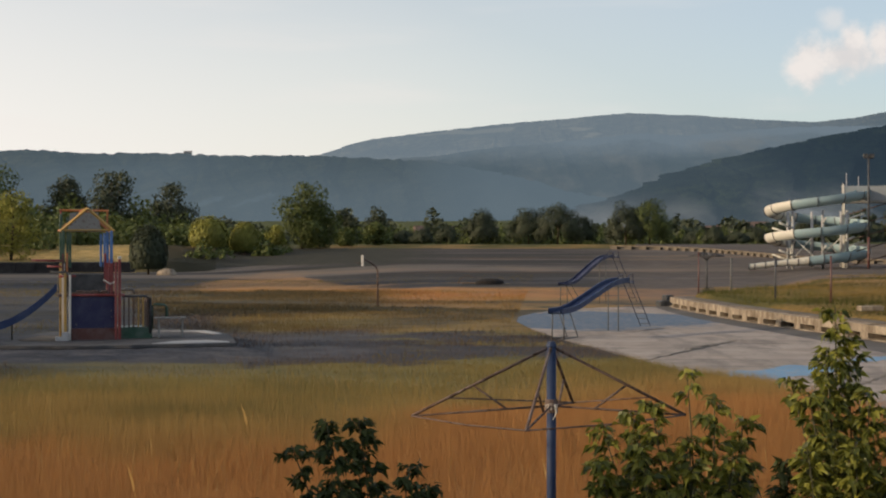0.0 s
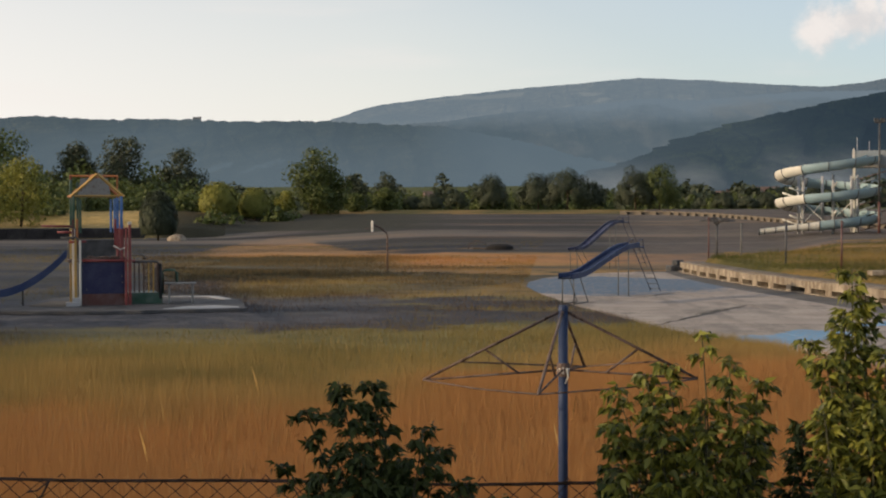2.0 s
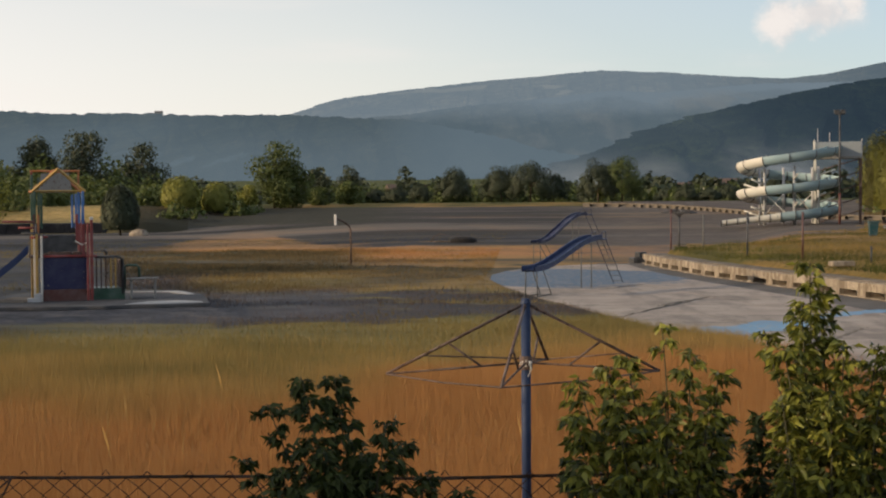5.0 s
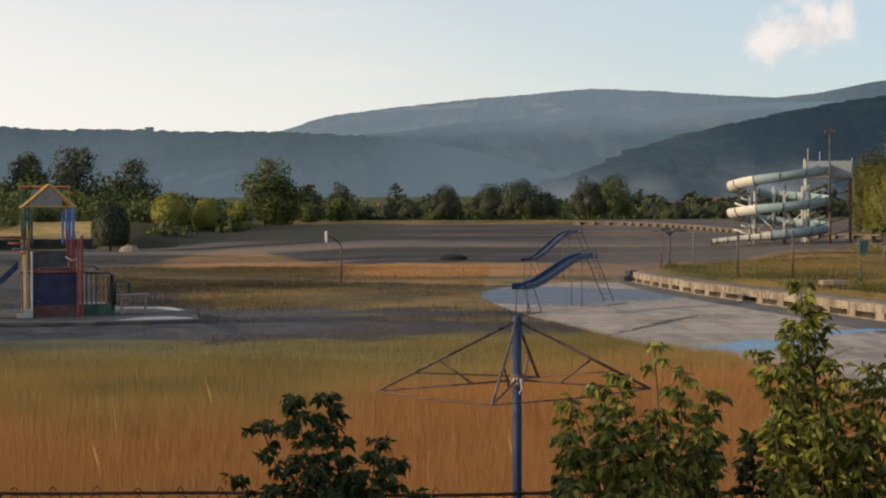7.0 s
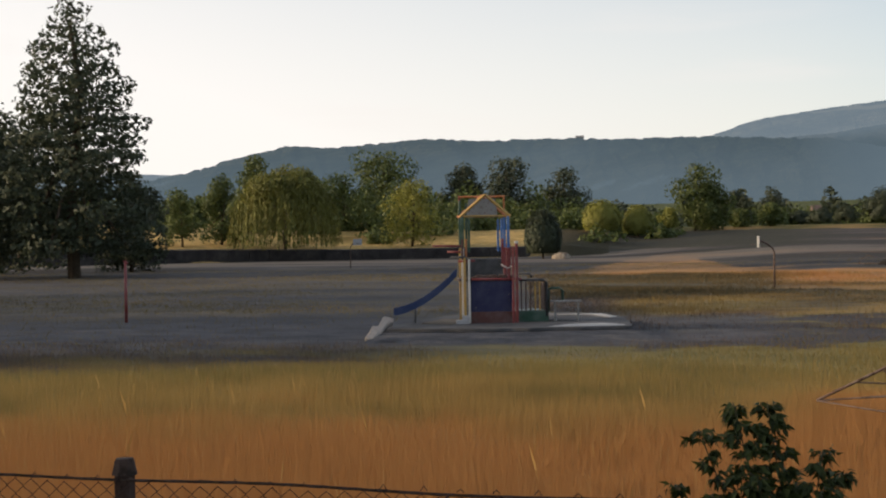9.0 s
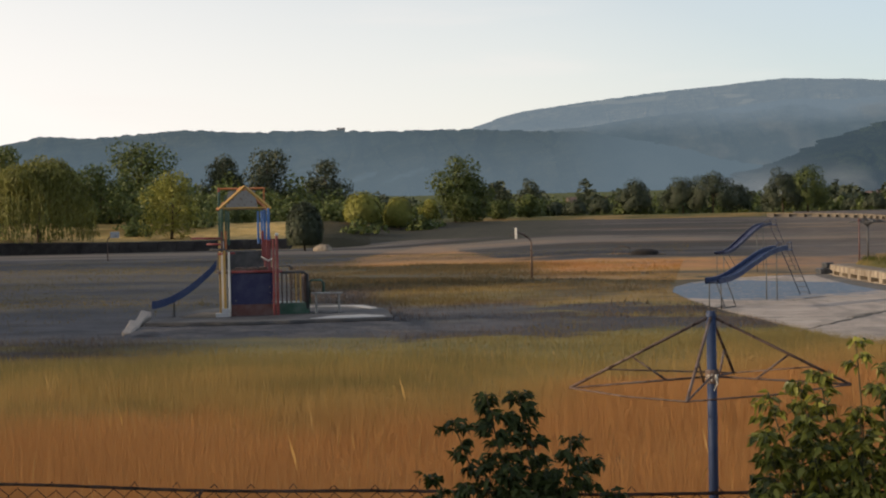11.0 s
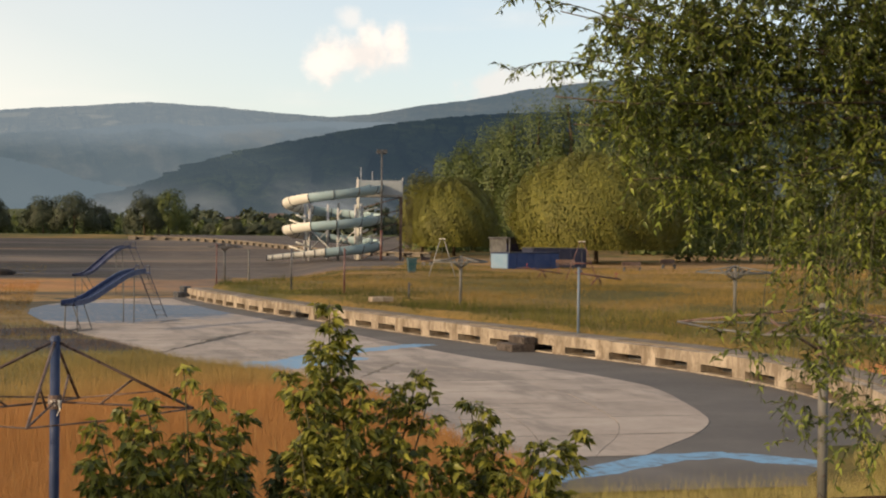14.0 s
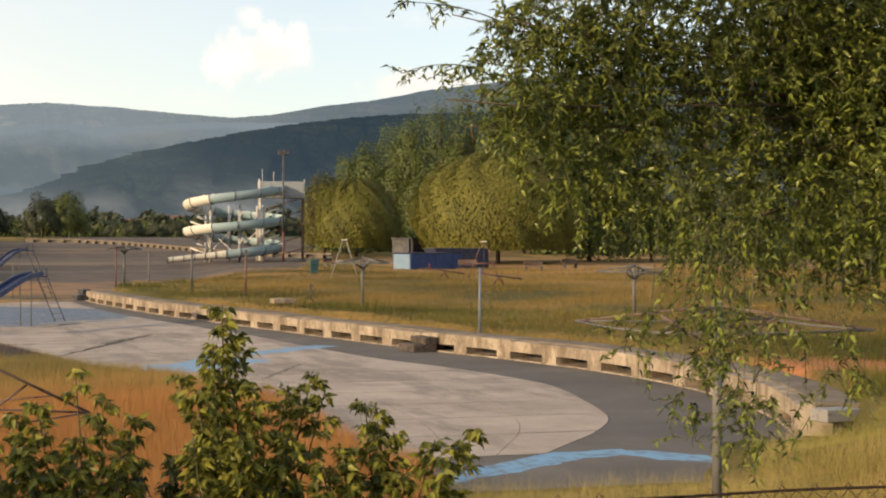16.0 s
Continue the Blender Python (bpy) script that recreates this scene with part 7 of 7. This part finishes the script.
def bush(name, shoots, label, seed, leaf=0.076, mat=None, aside=0.0):
    """Leafy shoots, each to its own tip, with arching side sprigs hung with drooping leaves."""
    r = np.random.default_rng(seed)
    shoots = [((x + aside) * BIG, y * BIG, EYE + (z - EYE) * BIG, lean * BIG, dens) for x, y, z, lean, dens in shoots]
    cx, cy = np.mean([s[0] + s[3] for s in shoots]), np.mean([s[1] for s in shoots])
    z0 = height(cx, cy) - 0.05
    root = thing(name, (cx, cy, z0), label, "bush", group="bushes at the fence")
    base = np.array([cx, cy, z0])
    Ps, Ds, Ls = [], [], []
    twigs = bmesh.new()

    def sprig(q, way, length, n, size):
        """Leaves in two rows along an arching twig, a tuft at its end."""
        e = q + way * length
        e[2] -= 0.35 * length
        line = bezier(q, (q + e) / 2 + np.array([0, 0, 0.22 * length]), e, 9)
        tube(twigs, [Vector(p) for p in line[::4]], 0.003, 3, 0.0015, caps=False)
        g = 1 - 0.92 * r.random(n) ** 1.3
        i0 = np.minimum((g * 8).astype(int), 7)
        p = line[i0] + (line[i0 + 1] - line[i0]) * (g * 8 - i0)[:, None]
        flat = np.array([-way[1], way[0], 0.0])
        flat /= np.linalg.norm(flat) + 1e-9
        turn = np.where(np.arange(n) % 2 == 0, 1.0, -1.0) * (0.35 + 0.5 * r.random(n))
        d = way[None] * 0.7 + flat[None] * turn[:, None]
        d[:, 2] += -0.15 - 1.2 * r.random(n)
        Ps.append(p + 0.008 * r.normal(size=(n, 3)))
        Ds.append(d)
        Ls.append(size * (0.6 + 0.5 * r.random(n)))

    for x, y, z, lean, dens in shoots:
        tip = np.array([x, y, z]) - base
        foot = np.array([lean * 1.6 + 0.25 * (tip[0]) + 0.08 * r.normal(), 0.5 * tip[1] + 0.08 * r.normal(), 0.0])
        knee = np.array([tip[0] + lean * 0.75, tip[1] + 0.1 * r.normal(), tip[2] * 0.6])
        line = bezier(foot, knee, tip, 41)
        part("stem", tube(bmesh.new(), [Vector(p) for p in line[::8]], 0.01, 5, 0.003), M_STEM, root, smooth=True)
        n = int(34 * dens)
        for k in range(n):
            f = 0.3 + 0.68 * (k + r.random()) / n
            a = k * 2.4 + 0.5 * r.normal()
            way = np.array([math.cos(a), math.sin(a), 0.35 + 0.35 * f + 0.15 * r.normal()])
            way /= np.linalg.norm(way)
            length = BIG * (0.03 + 0.085 * (1 - f) ** 0.8) * (0.7 + 0.6 * r.random())
            sprig(line[int(f * 40)].copy(), way, length, int(12 + 110 * length / BIG), leaf * (1.05 - 0.15 * f))
        # the tuft at the tip
        for k in range(4):
            a = k * 1.57 + r.random()
            sprig(line[-2].copy(), np.array([0.6 * math.cos(a), 0.6 * math.sin(a), 0.6]), 0.035 * BIG, 5, leaf * 0.85)
    tagged(part("twigwork", twigs, M_STEM, root), kind="stuff")
    P, D, L = np.concatenate(Ps), np.concatenate(Ds), np.concatenate(Ls)
    V, F = leaves(P, D, L, L * 0.46, r)
    mesh_np("foliage", V, F, mat or M_BUSHSHADE, root)


BUSH_LEFT = ((-0.52, 4.02, 3.26, 0.06, 1.5), (-0.59, 3.91, 3.27, 0.1, 1.4), (-0.69, 4.0, 3.19, 0.16, 0.8), (-0.46, 4.13, 3.04, 0, 0.9), (-0.38, 3.98, 3.15, -0.06, 0.9), (-0.34, 4.09, 3.08, -0.1, 0.9),
             (-0.75, 3.98, 3.05, 0.2, 0.6), (-0.64, 3.9, 3.04, 0.12, 0.9), (-0.53, 3.92, 3.08, 0.05, 1), (-0.46, 4.03, 3.0, 0, 1), (-0.28, 4.04, 3.0, -0.1, 0.9), (-0.19, 4.14, 2.94, -0.14, 0.7), (-0.7, 3.89, 2.97, 0.1, 0.8), (-0.56, 3.86, 2.96, 0.05, 1))
BUSH_SMALL = ((-1.22, 3.76, 2.98, 0, 0.8), (-1.2, 3.88, 2.94, -0.03, 0.7), (-1.3, 3.84, 2.94, 0.03, 0.6))
BUSH_MID = ((0.28, 3.91, 3.32, 0.06, 1), (0.23, 3.96, 3.29, 0.1, 1), (0.16, 3.96, 3.26, 0.12, 1), (0.38, 4.06, 3.39, 0.05, 0.35), (0.44, 3.95, 3.33, 0, 0.8), (0.52, 4.04, 3.27, -0.02, 0.8), (0.37, 3.86, 3.24, 0.02, 1),
            (0.25, 3.86, 3.22, 0.05, 1), (0.15, 3.86, 3.18, 0.08, 1), (0.48, 3.9, 3.19, -0.03, 0.9))
BUSH_TALL = ((0.73, 3.92, 3.55, 0.02, 1.3), (0.77, 3.96, 3.48, 0, 1.1), (0.7, 3.87, 3.45, 0.03, 1), (0.62, 3.93, 3.38, 0.12, 0.5), (0.65, 3.83, 3.35, 0.08, 1), (0.79, 3.81, 3.36, 0, 1), (0.89, 3.89, 3.35, -0.08, 0.9),
             (0.96, 3.92, 3.38, -0.12, 0.8), (0.98, 3.87, 3.33, -0.12, 0.6), (0.75, 3.76, 3.24, 0, 1), (0.64, 3.78, 3.22, 0.05, 1), (0.87, 3.79, 3.23, -0.05, 1))
BUSH_RIGHT = ((1.11, 3.84, 3.29, 0, 0.8), (1.09, 3.89, 3.3, 0.03, 0.6), (1.15, 3.83, 3.23, -0.05, 0.9), (1.01, 3.81, 3.2, 0.06, 0.9), (0.95, 3.77, 3.16, 0.08, 1), (1.25, 3.8, 3.21, -0.12, 0.9), (1.35, 3.77, 3.24, -0.2, 0.8),
              (1.27, 3.69, 3.21, -0.16, 0.8), (1.14, 3.73, 3.14, 0, 0.8), (1.03, 3.75, 3.12, 0.03, 1))
# filler shoots in dark leaves, added as the bushes' shaded interior
BUSH_FILL = ((0.12, 4.2, 3.02, 0, 1.3), (0.24, 4.3, 3.1, 0, 1.3), (0.36, 4.2, 3.12, 0, 1.3), (0.5, 4.28, 3.1, 0, 1.3), (0.62, 4.2, 3.14, 0, 1.3), (0.74, 4.3, 3.18, 0, 1.3), (0.86, 4.18, 3.1, 0, 1.3),
            (0.2, 4.12, 2.9, 0, 1.2), (0.42, 4.1, 2.95, 0, 1.2), (0.66, 4.1, 2.95, 0, 1.2), (0.9, 4.1, 2.95, 0, 1.2), (1.02, 4.2, 3.0, 0, 1.2))
bush("bush", BUSH_FILL, "low dark filler for the shaded inside of the bushes", 6)
# left and small bush take the shade-dark leaves, the others the sunlit copy
bush("bush", BUSH_LEFT, "leafy bush, coloured shade-dark, growing in front of the wire fence", 1, aside=0.025)
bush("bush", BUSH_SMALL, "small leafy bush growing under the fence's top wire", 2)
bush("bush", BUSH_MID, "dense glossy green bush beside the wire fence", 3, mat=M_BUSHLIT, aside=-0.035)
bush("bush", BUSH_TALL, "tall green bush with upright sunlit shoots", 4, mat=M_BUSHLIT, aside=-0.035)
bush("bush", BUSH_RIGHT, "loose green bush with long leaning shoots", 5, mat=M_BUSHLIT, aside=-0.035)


# ---------------------------------------------------------------- overhanging tree
def near_tree():
    r = np.random.default_rng(9)
    bx, by = 6.3, 7.4
    z0 = height(bx, by) - 0.1
    root = thing("overhanging_tree", (bx, by, z0), "overhanging tree with narrow sunlit leaves on drooping twigs", "tree")
    base = np.array([bx, by, z0])
    # three lobes near z 5.8 hang above view, added to shade the right side
    crown = ((3.02, 7.42, 4.78, 0.46), (3.3, 7.45, 5.02, 0.48), (3.2, 7.4, 4.5, 0.34), (3.62, 7.52, 4.5, 0.52), (4.14, 7.56, 4.69, 0.66), (4.81, 7.41, 4.51, 0.75), (3.75, 7.04, 3.78, 0.36), (4.15, 7.11, 3.9, 0.5), (4.5, 6.9, 3.92, 0.4),
             (2.73, 7.2, 4.38, 0.24), (4.91, 7.1, 4.11, 0.7), (3.9, 7.5, 5.2, 0.8), (5.0, 7.4, 5.2, 0.9), (4.9, 8.3, 4.9, 0.8), (4.5, 8.4, 4.4, 0.65), (5.2, 8.0, 4.2, 0.75), (5.5, 7.6, 4.8, 0.85), (5.3, 8.6, 5.4, 0.85), (4.6, 7.9, 5.3, 0.7), (4.6, 7.6, 4.85, 0.6), (5.1, 7.7, 4.7, 0.7), (5.0, 7.2, 4.5, 0.5), (5.4, 7.9, 5.1, 0.7), (3.3, 6.5, 5.75, 0.45), (4.0, 6.8, 5.85, 0.6), (4.7, 6.9, 5.9, 0.7), (3.12, 7.3, 4.04, 0.2), (2.88, 7.4, 4.28, 0.2), (3.28, 7.35, 4.3, 0.26), (3.46, 7.2, 4.02, 0.24), (2.92, 7.73, 4.82, 0.18), (3.06, 7.69, 4.6, 0.2), (3.3, 7.68, 4.84, 0.28), (3.43, 7.65, 4.6, 0.28))
    fork = np.array([5.9, 7.4, 4.2]) - base
    part("trunk", tube(bmesh.new(), [(0, 0, 0), Vector((-0.1, 0.05, 1.2)), Vector(fork), Vector(fork + np.array([-0.1, 0.1, 1.6]))], 0.17, 9, 0.07), M_BARK, root, smooth=True)
    Ps, Ds, Ls, tw = [], [], [], bmesh.new()

    def twig(q, way, length, n):
        """A thin drooping twig with leaves on both sides."""
        e = q + way * length
        mid = (q + e) / 2 + np.array([0, 0, 0.12 * length])
        e[2] -= 0.3 * length
        line = bezier(q, mid, e, 9)
        tube(tw, [Vector(p) for p in line[::4]], 0.0035, 3, 0.0012, caps=False)
        g = (np.arange(n) + r.random(n)) / n
        p = line[np.minimum((g * 8).astype(int), 7)] + (g * 8 % 1)[:, None] * (line[np.minimum((g * 8).astype(int) + 1, 8)] - line[np.minimum((g * 8).astype(int), 7)])
        a = np.arange(n) * 2.5 + r.random()
        d = np.stack([np.cos(a), np.sin(a), 0.35 - 1.25 * r.random(n)], -1) + way * 0.6
        Ps.append(p)
        Ds.append(d)
        Ls.append(0.028 + 0.028 * r.random(n))

    for c in crown:
        cc = np.array(c[:3]) - base
        part("limb", tube(bmesh.new(), [Vector(fork), Vector((fork + cc) / 2 + np.array([0, 0, 0.15])), Vector(cc), Vector(cc + (cc - fork) * 0.12)], 0.011 if c[3] > 0.5 else 0.007, 6, 0.003), M_BARK, root, smooth=True)
        for k in range(int((110 if c[1] > 7.8 else 210 if c[3] > 0.62 else 150) * c[3] ** 2 / 0.36) + 20):
            u = r.normal(size=3)
            u /= np.linalg.norm(u)
            q = cc + u * c[3] * (r.random() ** 0.45) * np.array([1, 1, 0.9])
            way = u * 0.5 + np.array([0, 0, -0.3]) + 0.6 * r.normal(size=3)
            way /= np.linalg.norm(way)
            twig(q, way, 0.13 + 0.14 * r.random(), 18)
    spray = ((3.43, 6.36, 3.06), (3.22, 6.46, 2.98), (3.45, 6.34, 2.88), (3.34, 6.51, 3.26), (3.7, 6.32, 2.98), (3.41, 6.37, 3.19), (3.24, 6.78, 3.37), (3.12, 6.84, 3.32), (3.92, 6.31, 3.16), (4.04, 6.23, 3.14), (3.38, 6.36, 3.39), (3.5, 6.3, 3.31), (3.64, 6.22, 3.27), (3.1, 6.5, 3.28), (3.46, 6.34, 3.0), (3.52, 6.3, 2.84), (3.85, 6.14, 3.28), (3.5, 6.77, 3.34), (3.58, 6.72, 3.28), (3.66, 6.7, 3.22), (3.47, 6.78, 3.2), (3.54, 6.74, 3.4), (3.62, 6.7, 3.36), (3.44, 6.8, 3.28), (3.7, 6.68, 3.3), (3.56, 6.73, 3.16), (3.56, 6.38, 3.06), (3.46, 6.3, 2.94), (3.23, 6.43, 2.99))
    for s in spray:
        cc = np.array(s) - base
        tube(tw, [Vector(cc + np.array([0.1, 0.1, 0.55])), Vector(cc + np.array([0.03, 0.02, 0.25])), Vector(cc)], 0.003, 4, 0.001)
        for k in range(6):
            way = np.array([0, 0, -0.4]) + 0.7 * r.normal(size=3)
            twig(cc + 0.05 * r.normal(size=3), way / np.linalg.norm(way), 0.1 + 0.08 * r.random(), 8)
    for a, b, c in (((2.69, 7.33, 4.8), (2.5, 7.4, 4.9), (2.23, 7.47, 4.9)), ((2.69, 7.33, 4.5), (2.5, 7.4, 4.66), (2.21, 7.47, 4.55)), ((2.7, 7.4, 4.62), (2.6, 7.4, 4.66), (2.42, 7.42, 4.52))):
        line = bezier(np.array(a) - base, np.array(b) - base, np.array(c) - base, 12)
        tube(tw, [Vector(p) for p in line], 0.004, 5, 0.0015)
        for k in range(4, 12):
            way = np.array([-0.5, 0, -0.35]) + 0.5 * r.normal(size=3)
            twig(line[k].copy(), way / np.linalg.norm(way), 0.06 + 0.06 * r.random(), 7)
    tagged(part("branchwork", tw, M_STEM, root), kind="stuff")
    P, D, L = np.concatenate(Ps), np.concatenate(Ds), np.concatenate(Ls)
    V, F = leaves(P, D, L, L * 0.38, r)
    mesh_np("foliage", V, F, M_NEARLEAF, root)


near_tree()


# ---------------------------------------------------------------- wire fence
def fence():
    K = 1.85
    Y, TOP = 4.7 * K, EYE - 0.81 * K
    x0, x1 = -4.6, 4.6
    H = 0.68
    root = thing("wire_fence", (0, Y, TOP - H * K), "rusty chain-link fence with steel posts and barbed top wire", "fence")
    root.scale = (K, K, K)
    cell = 0.064
    n = int((x1 - x0) / cell)
    rows = 12
    V, F = [], []
    r = np.random.default_rng(4)
    k = 0
    for i in range(2 * n):
        pts = []
        for j in range(rows * 2 + 1):
            xx = x0 + cell * 0.5 * (i + ((j + i) % 2)) + 0.0025 * math.sin(j * 1.3 + i * 0.35)
            pts.append((xx, 0.003 * (1 if (j + i) % 2 else -1), H - 0.012 - 0.0275 * j + 0.004 * math.sin(i * 0.45)))
        for a, b in zip(pts, pts[1:]):
            a, b = np.array(a), np.array(b)
            d = (b - a) / np.linalg.norm(b - a)
            u, v = np.cross(d, (0, 1, 0)), np.array([0, 1.0, 0])
            ring = [(u * math.cos(q) + v * math.sin(q)) * 0.0018 for q in (0, 2.094, 4.189)]
            V += [a + o for o in ring] + [b + o for o in ring]
            F += [(k, k + 1, k + 4, k + 3), (k + 1, k + 2, k + 5, k + 4), (k + 2, k, k + 3, k + 5)]
            k += 6
    mesh_np("wire_mesh", np.array(V), np.array(F), M_FENCE, root)
    # twisted top wire with its turned-over ends
    bm = bmesh.new()
    xs = np.linspace(x0, x1, 240)
    tube(bm, [(x, 0.004 * math.sin(x * 60), H - 0.008 + 0.006 * math.sin(x * 1.7) + 0.004 * math.sin(x * 5.1)) for x in xs], 0.0032, 4)
    tube(bm, [(x, 0.004 * math.cos(x * 60), H - 0.004 + 0.006 * math.sin(x * 1.7) + 0.004 * math.sin(x * 5.1)) for x in xs], 0.0028, 4)
    part("top_wire", bm, M_FENCE, root)
    bm = bmesh.new()
    for i in range(0, n, 2):
        x = x0 + cell * i + 0.01 * r.normal()
        if r.random() < 0.75:
            h = 0.005 + 0.008 * r.random()
            tube(bm, [(x - 0.012, 0, H - 0.004), (x, 0.004, H + h), (x + 0.012, 0, H - 0.004)], 0.002, 4)
    tagged(part("barbing", bm, M_FENCE, root), kind="stuff")
    for x in (-4.0, -2.722, 4.2):
        block("post", (0.055, 0.055, H + 0.06), (x, 0.03, -0.05), M_FENCE, root, bevel=0.006)
        bm = bmesh.new()
        tube(bm, [(0, 0, 0), (0, 0, 0.02), (0, 0, 0.045), (0, 0, 0.055)], 0.045, 8, 0.03)
        cap = part("post_cap", bm, M_FENCE, root)
        cap.matrix_basis = pose(x, 0.03, H + 0.01)
    bar("patch_wire", [(-1.56, -0.004, H - 0.01), (-1.585, -0.006, H - 0.06), (-1.6, -0.005, H - 0.07), (-1.61, 0, H - 0.3)], 0.0035, M_FENCE, root, 5)
    bar("patch_wire", [(-1.56, -0.004, H - 0.012), (-1.6, -0.006, H - 0.045), (-1.63, -0.004, H - 0.05)], 0.003, M_FENCE, root, 5)


fence()
# ---------------------------------------------------------------- paving of the shallow end
def paving():
    pav = thing("pavement", (0, 0, 0), "pale cracked concrete slabs of the drained shallow end", "pavement", kind="structure")
    ys = np.concatenate([np.linspace(25.6, 60, 13), np.linspace(60, 95, 10)[1:]])
    lanes = 3
    r = np.random.default_rng(11)

    def inner(y):
        left = edge_x(y)
        right = kerb_x(y) - np.interp(y, [25, 28, 34, 38, 47, 60, 84, 95], [4.0, 3.7, 3.5, 3.1, 3.5, 2.2, 1.5, 1.0])
        return left, right

    for a, b in zip(ys, ys[1:]):
        for k in range(lanes):
            bm = bmesh.new()
            rows, top = [], 0.033 + 0.007 * r.random()
            n = 5
            for t in range(n + 1):
                y = a + 0.025 + (b - a - 0.05) * t / n
                l, q = inner(y)
                if y < 31:
                    q = l + (q - l) * (0.72 + 0.28 * math.sin(math.pi / 2 * (y - 25.6) / 5.4))
                x0, x1 = l + (q - l) * k / lanes + 0.008, l + (q - l) * (k + 1) / lanes - 0.008
                rows.append([(x0, y, -0.1), (x0, y, top), (x1, y, top), (x1, y, -0.1)])
            loft(bm, rows)
            part("slab", bm, M_CONCRETE, pav)
    # lifted joints that run across the slabs
    for (ax, ay), (bx, by), tall in (((2.8, 50.2), (7.7, 63.0), 0.07), ((3.6, 67.9), (5.5, 71.6), 0.06), ((4.6, 56.0), (6.4, 60.2), 0.035), ((7.4, 40.4), (10.2, 47.0), 0.03)):
        bm = bmesh.new()
        d = Vector((bx - ax, by - ay, 0))
        side = Vector((-d.y, d.x, 0)).normalized()
        rows = []
        for t in range(25):
            f = t / 24
            p = Vector((ax, ay, 0.03)) + d * f + side * 0.05 * math.sin(t * 1.9)
            h = tall * (0.35 + 0.65 * abs(math.sin(t * 1.3 + ax))) * math.sin(math.pi * min(1, max(0.06, f)) * 0.97 + 0.04)
            rows.append([p - side * 0.1, p + Vector((0, 0, h)), p + side * 0.14])
        loft(bm, rows)
        part("lifted_joint", bm, M_DECK, pav, "dark lifted joint")
    ring = bmesh.new()
    rows = []
    for y in np.linspace(22.0, 97, 90):
        l = edge_x(y) - 0.05
        rows.append([(l + (kerb_x(y) + 0.1 - l) * t / 8, y, 0.028) for t in range(9)])
    loft(ring, rows)
    tagged(part("basin_path", ring, M_ASPHALT), "worn dark asphalt round the shallow end", "pavement", kind="structure")


paving()
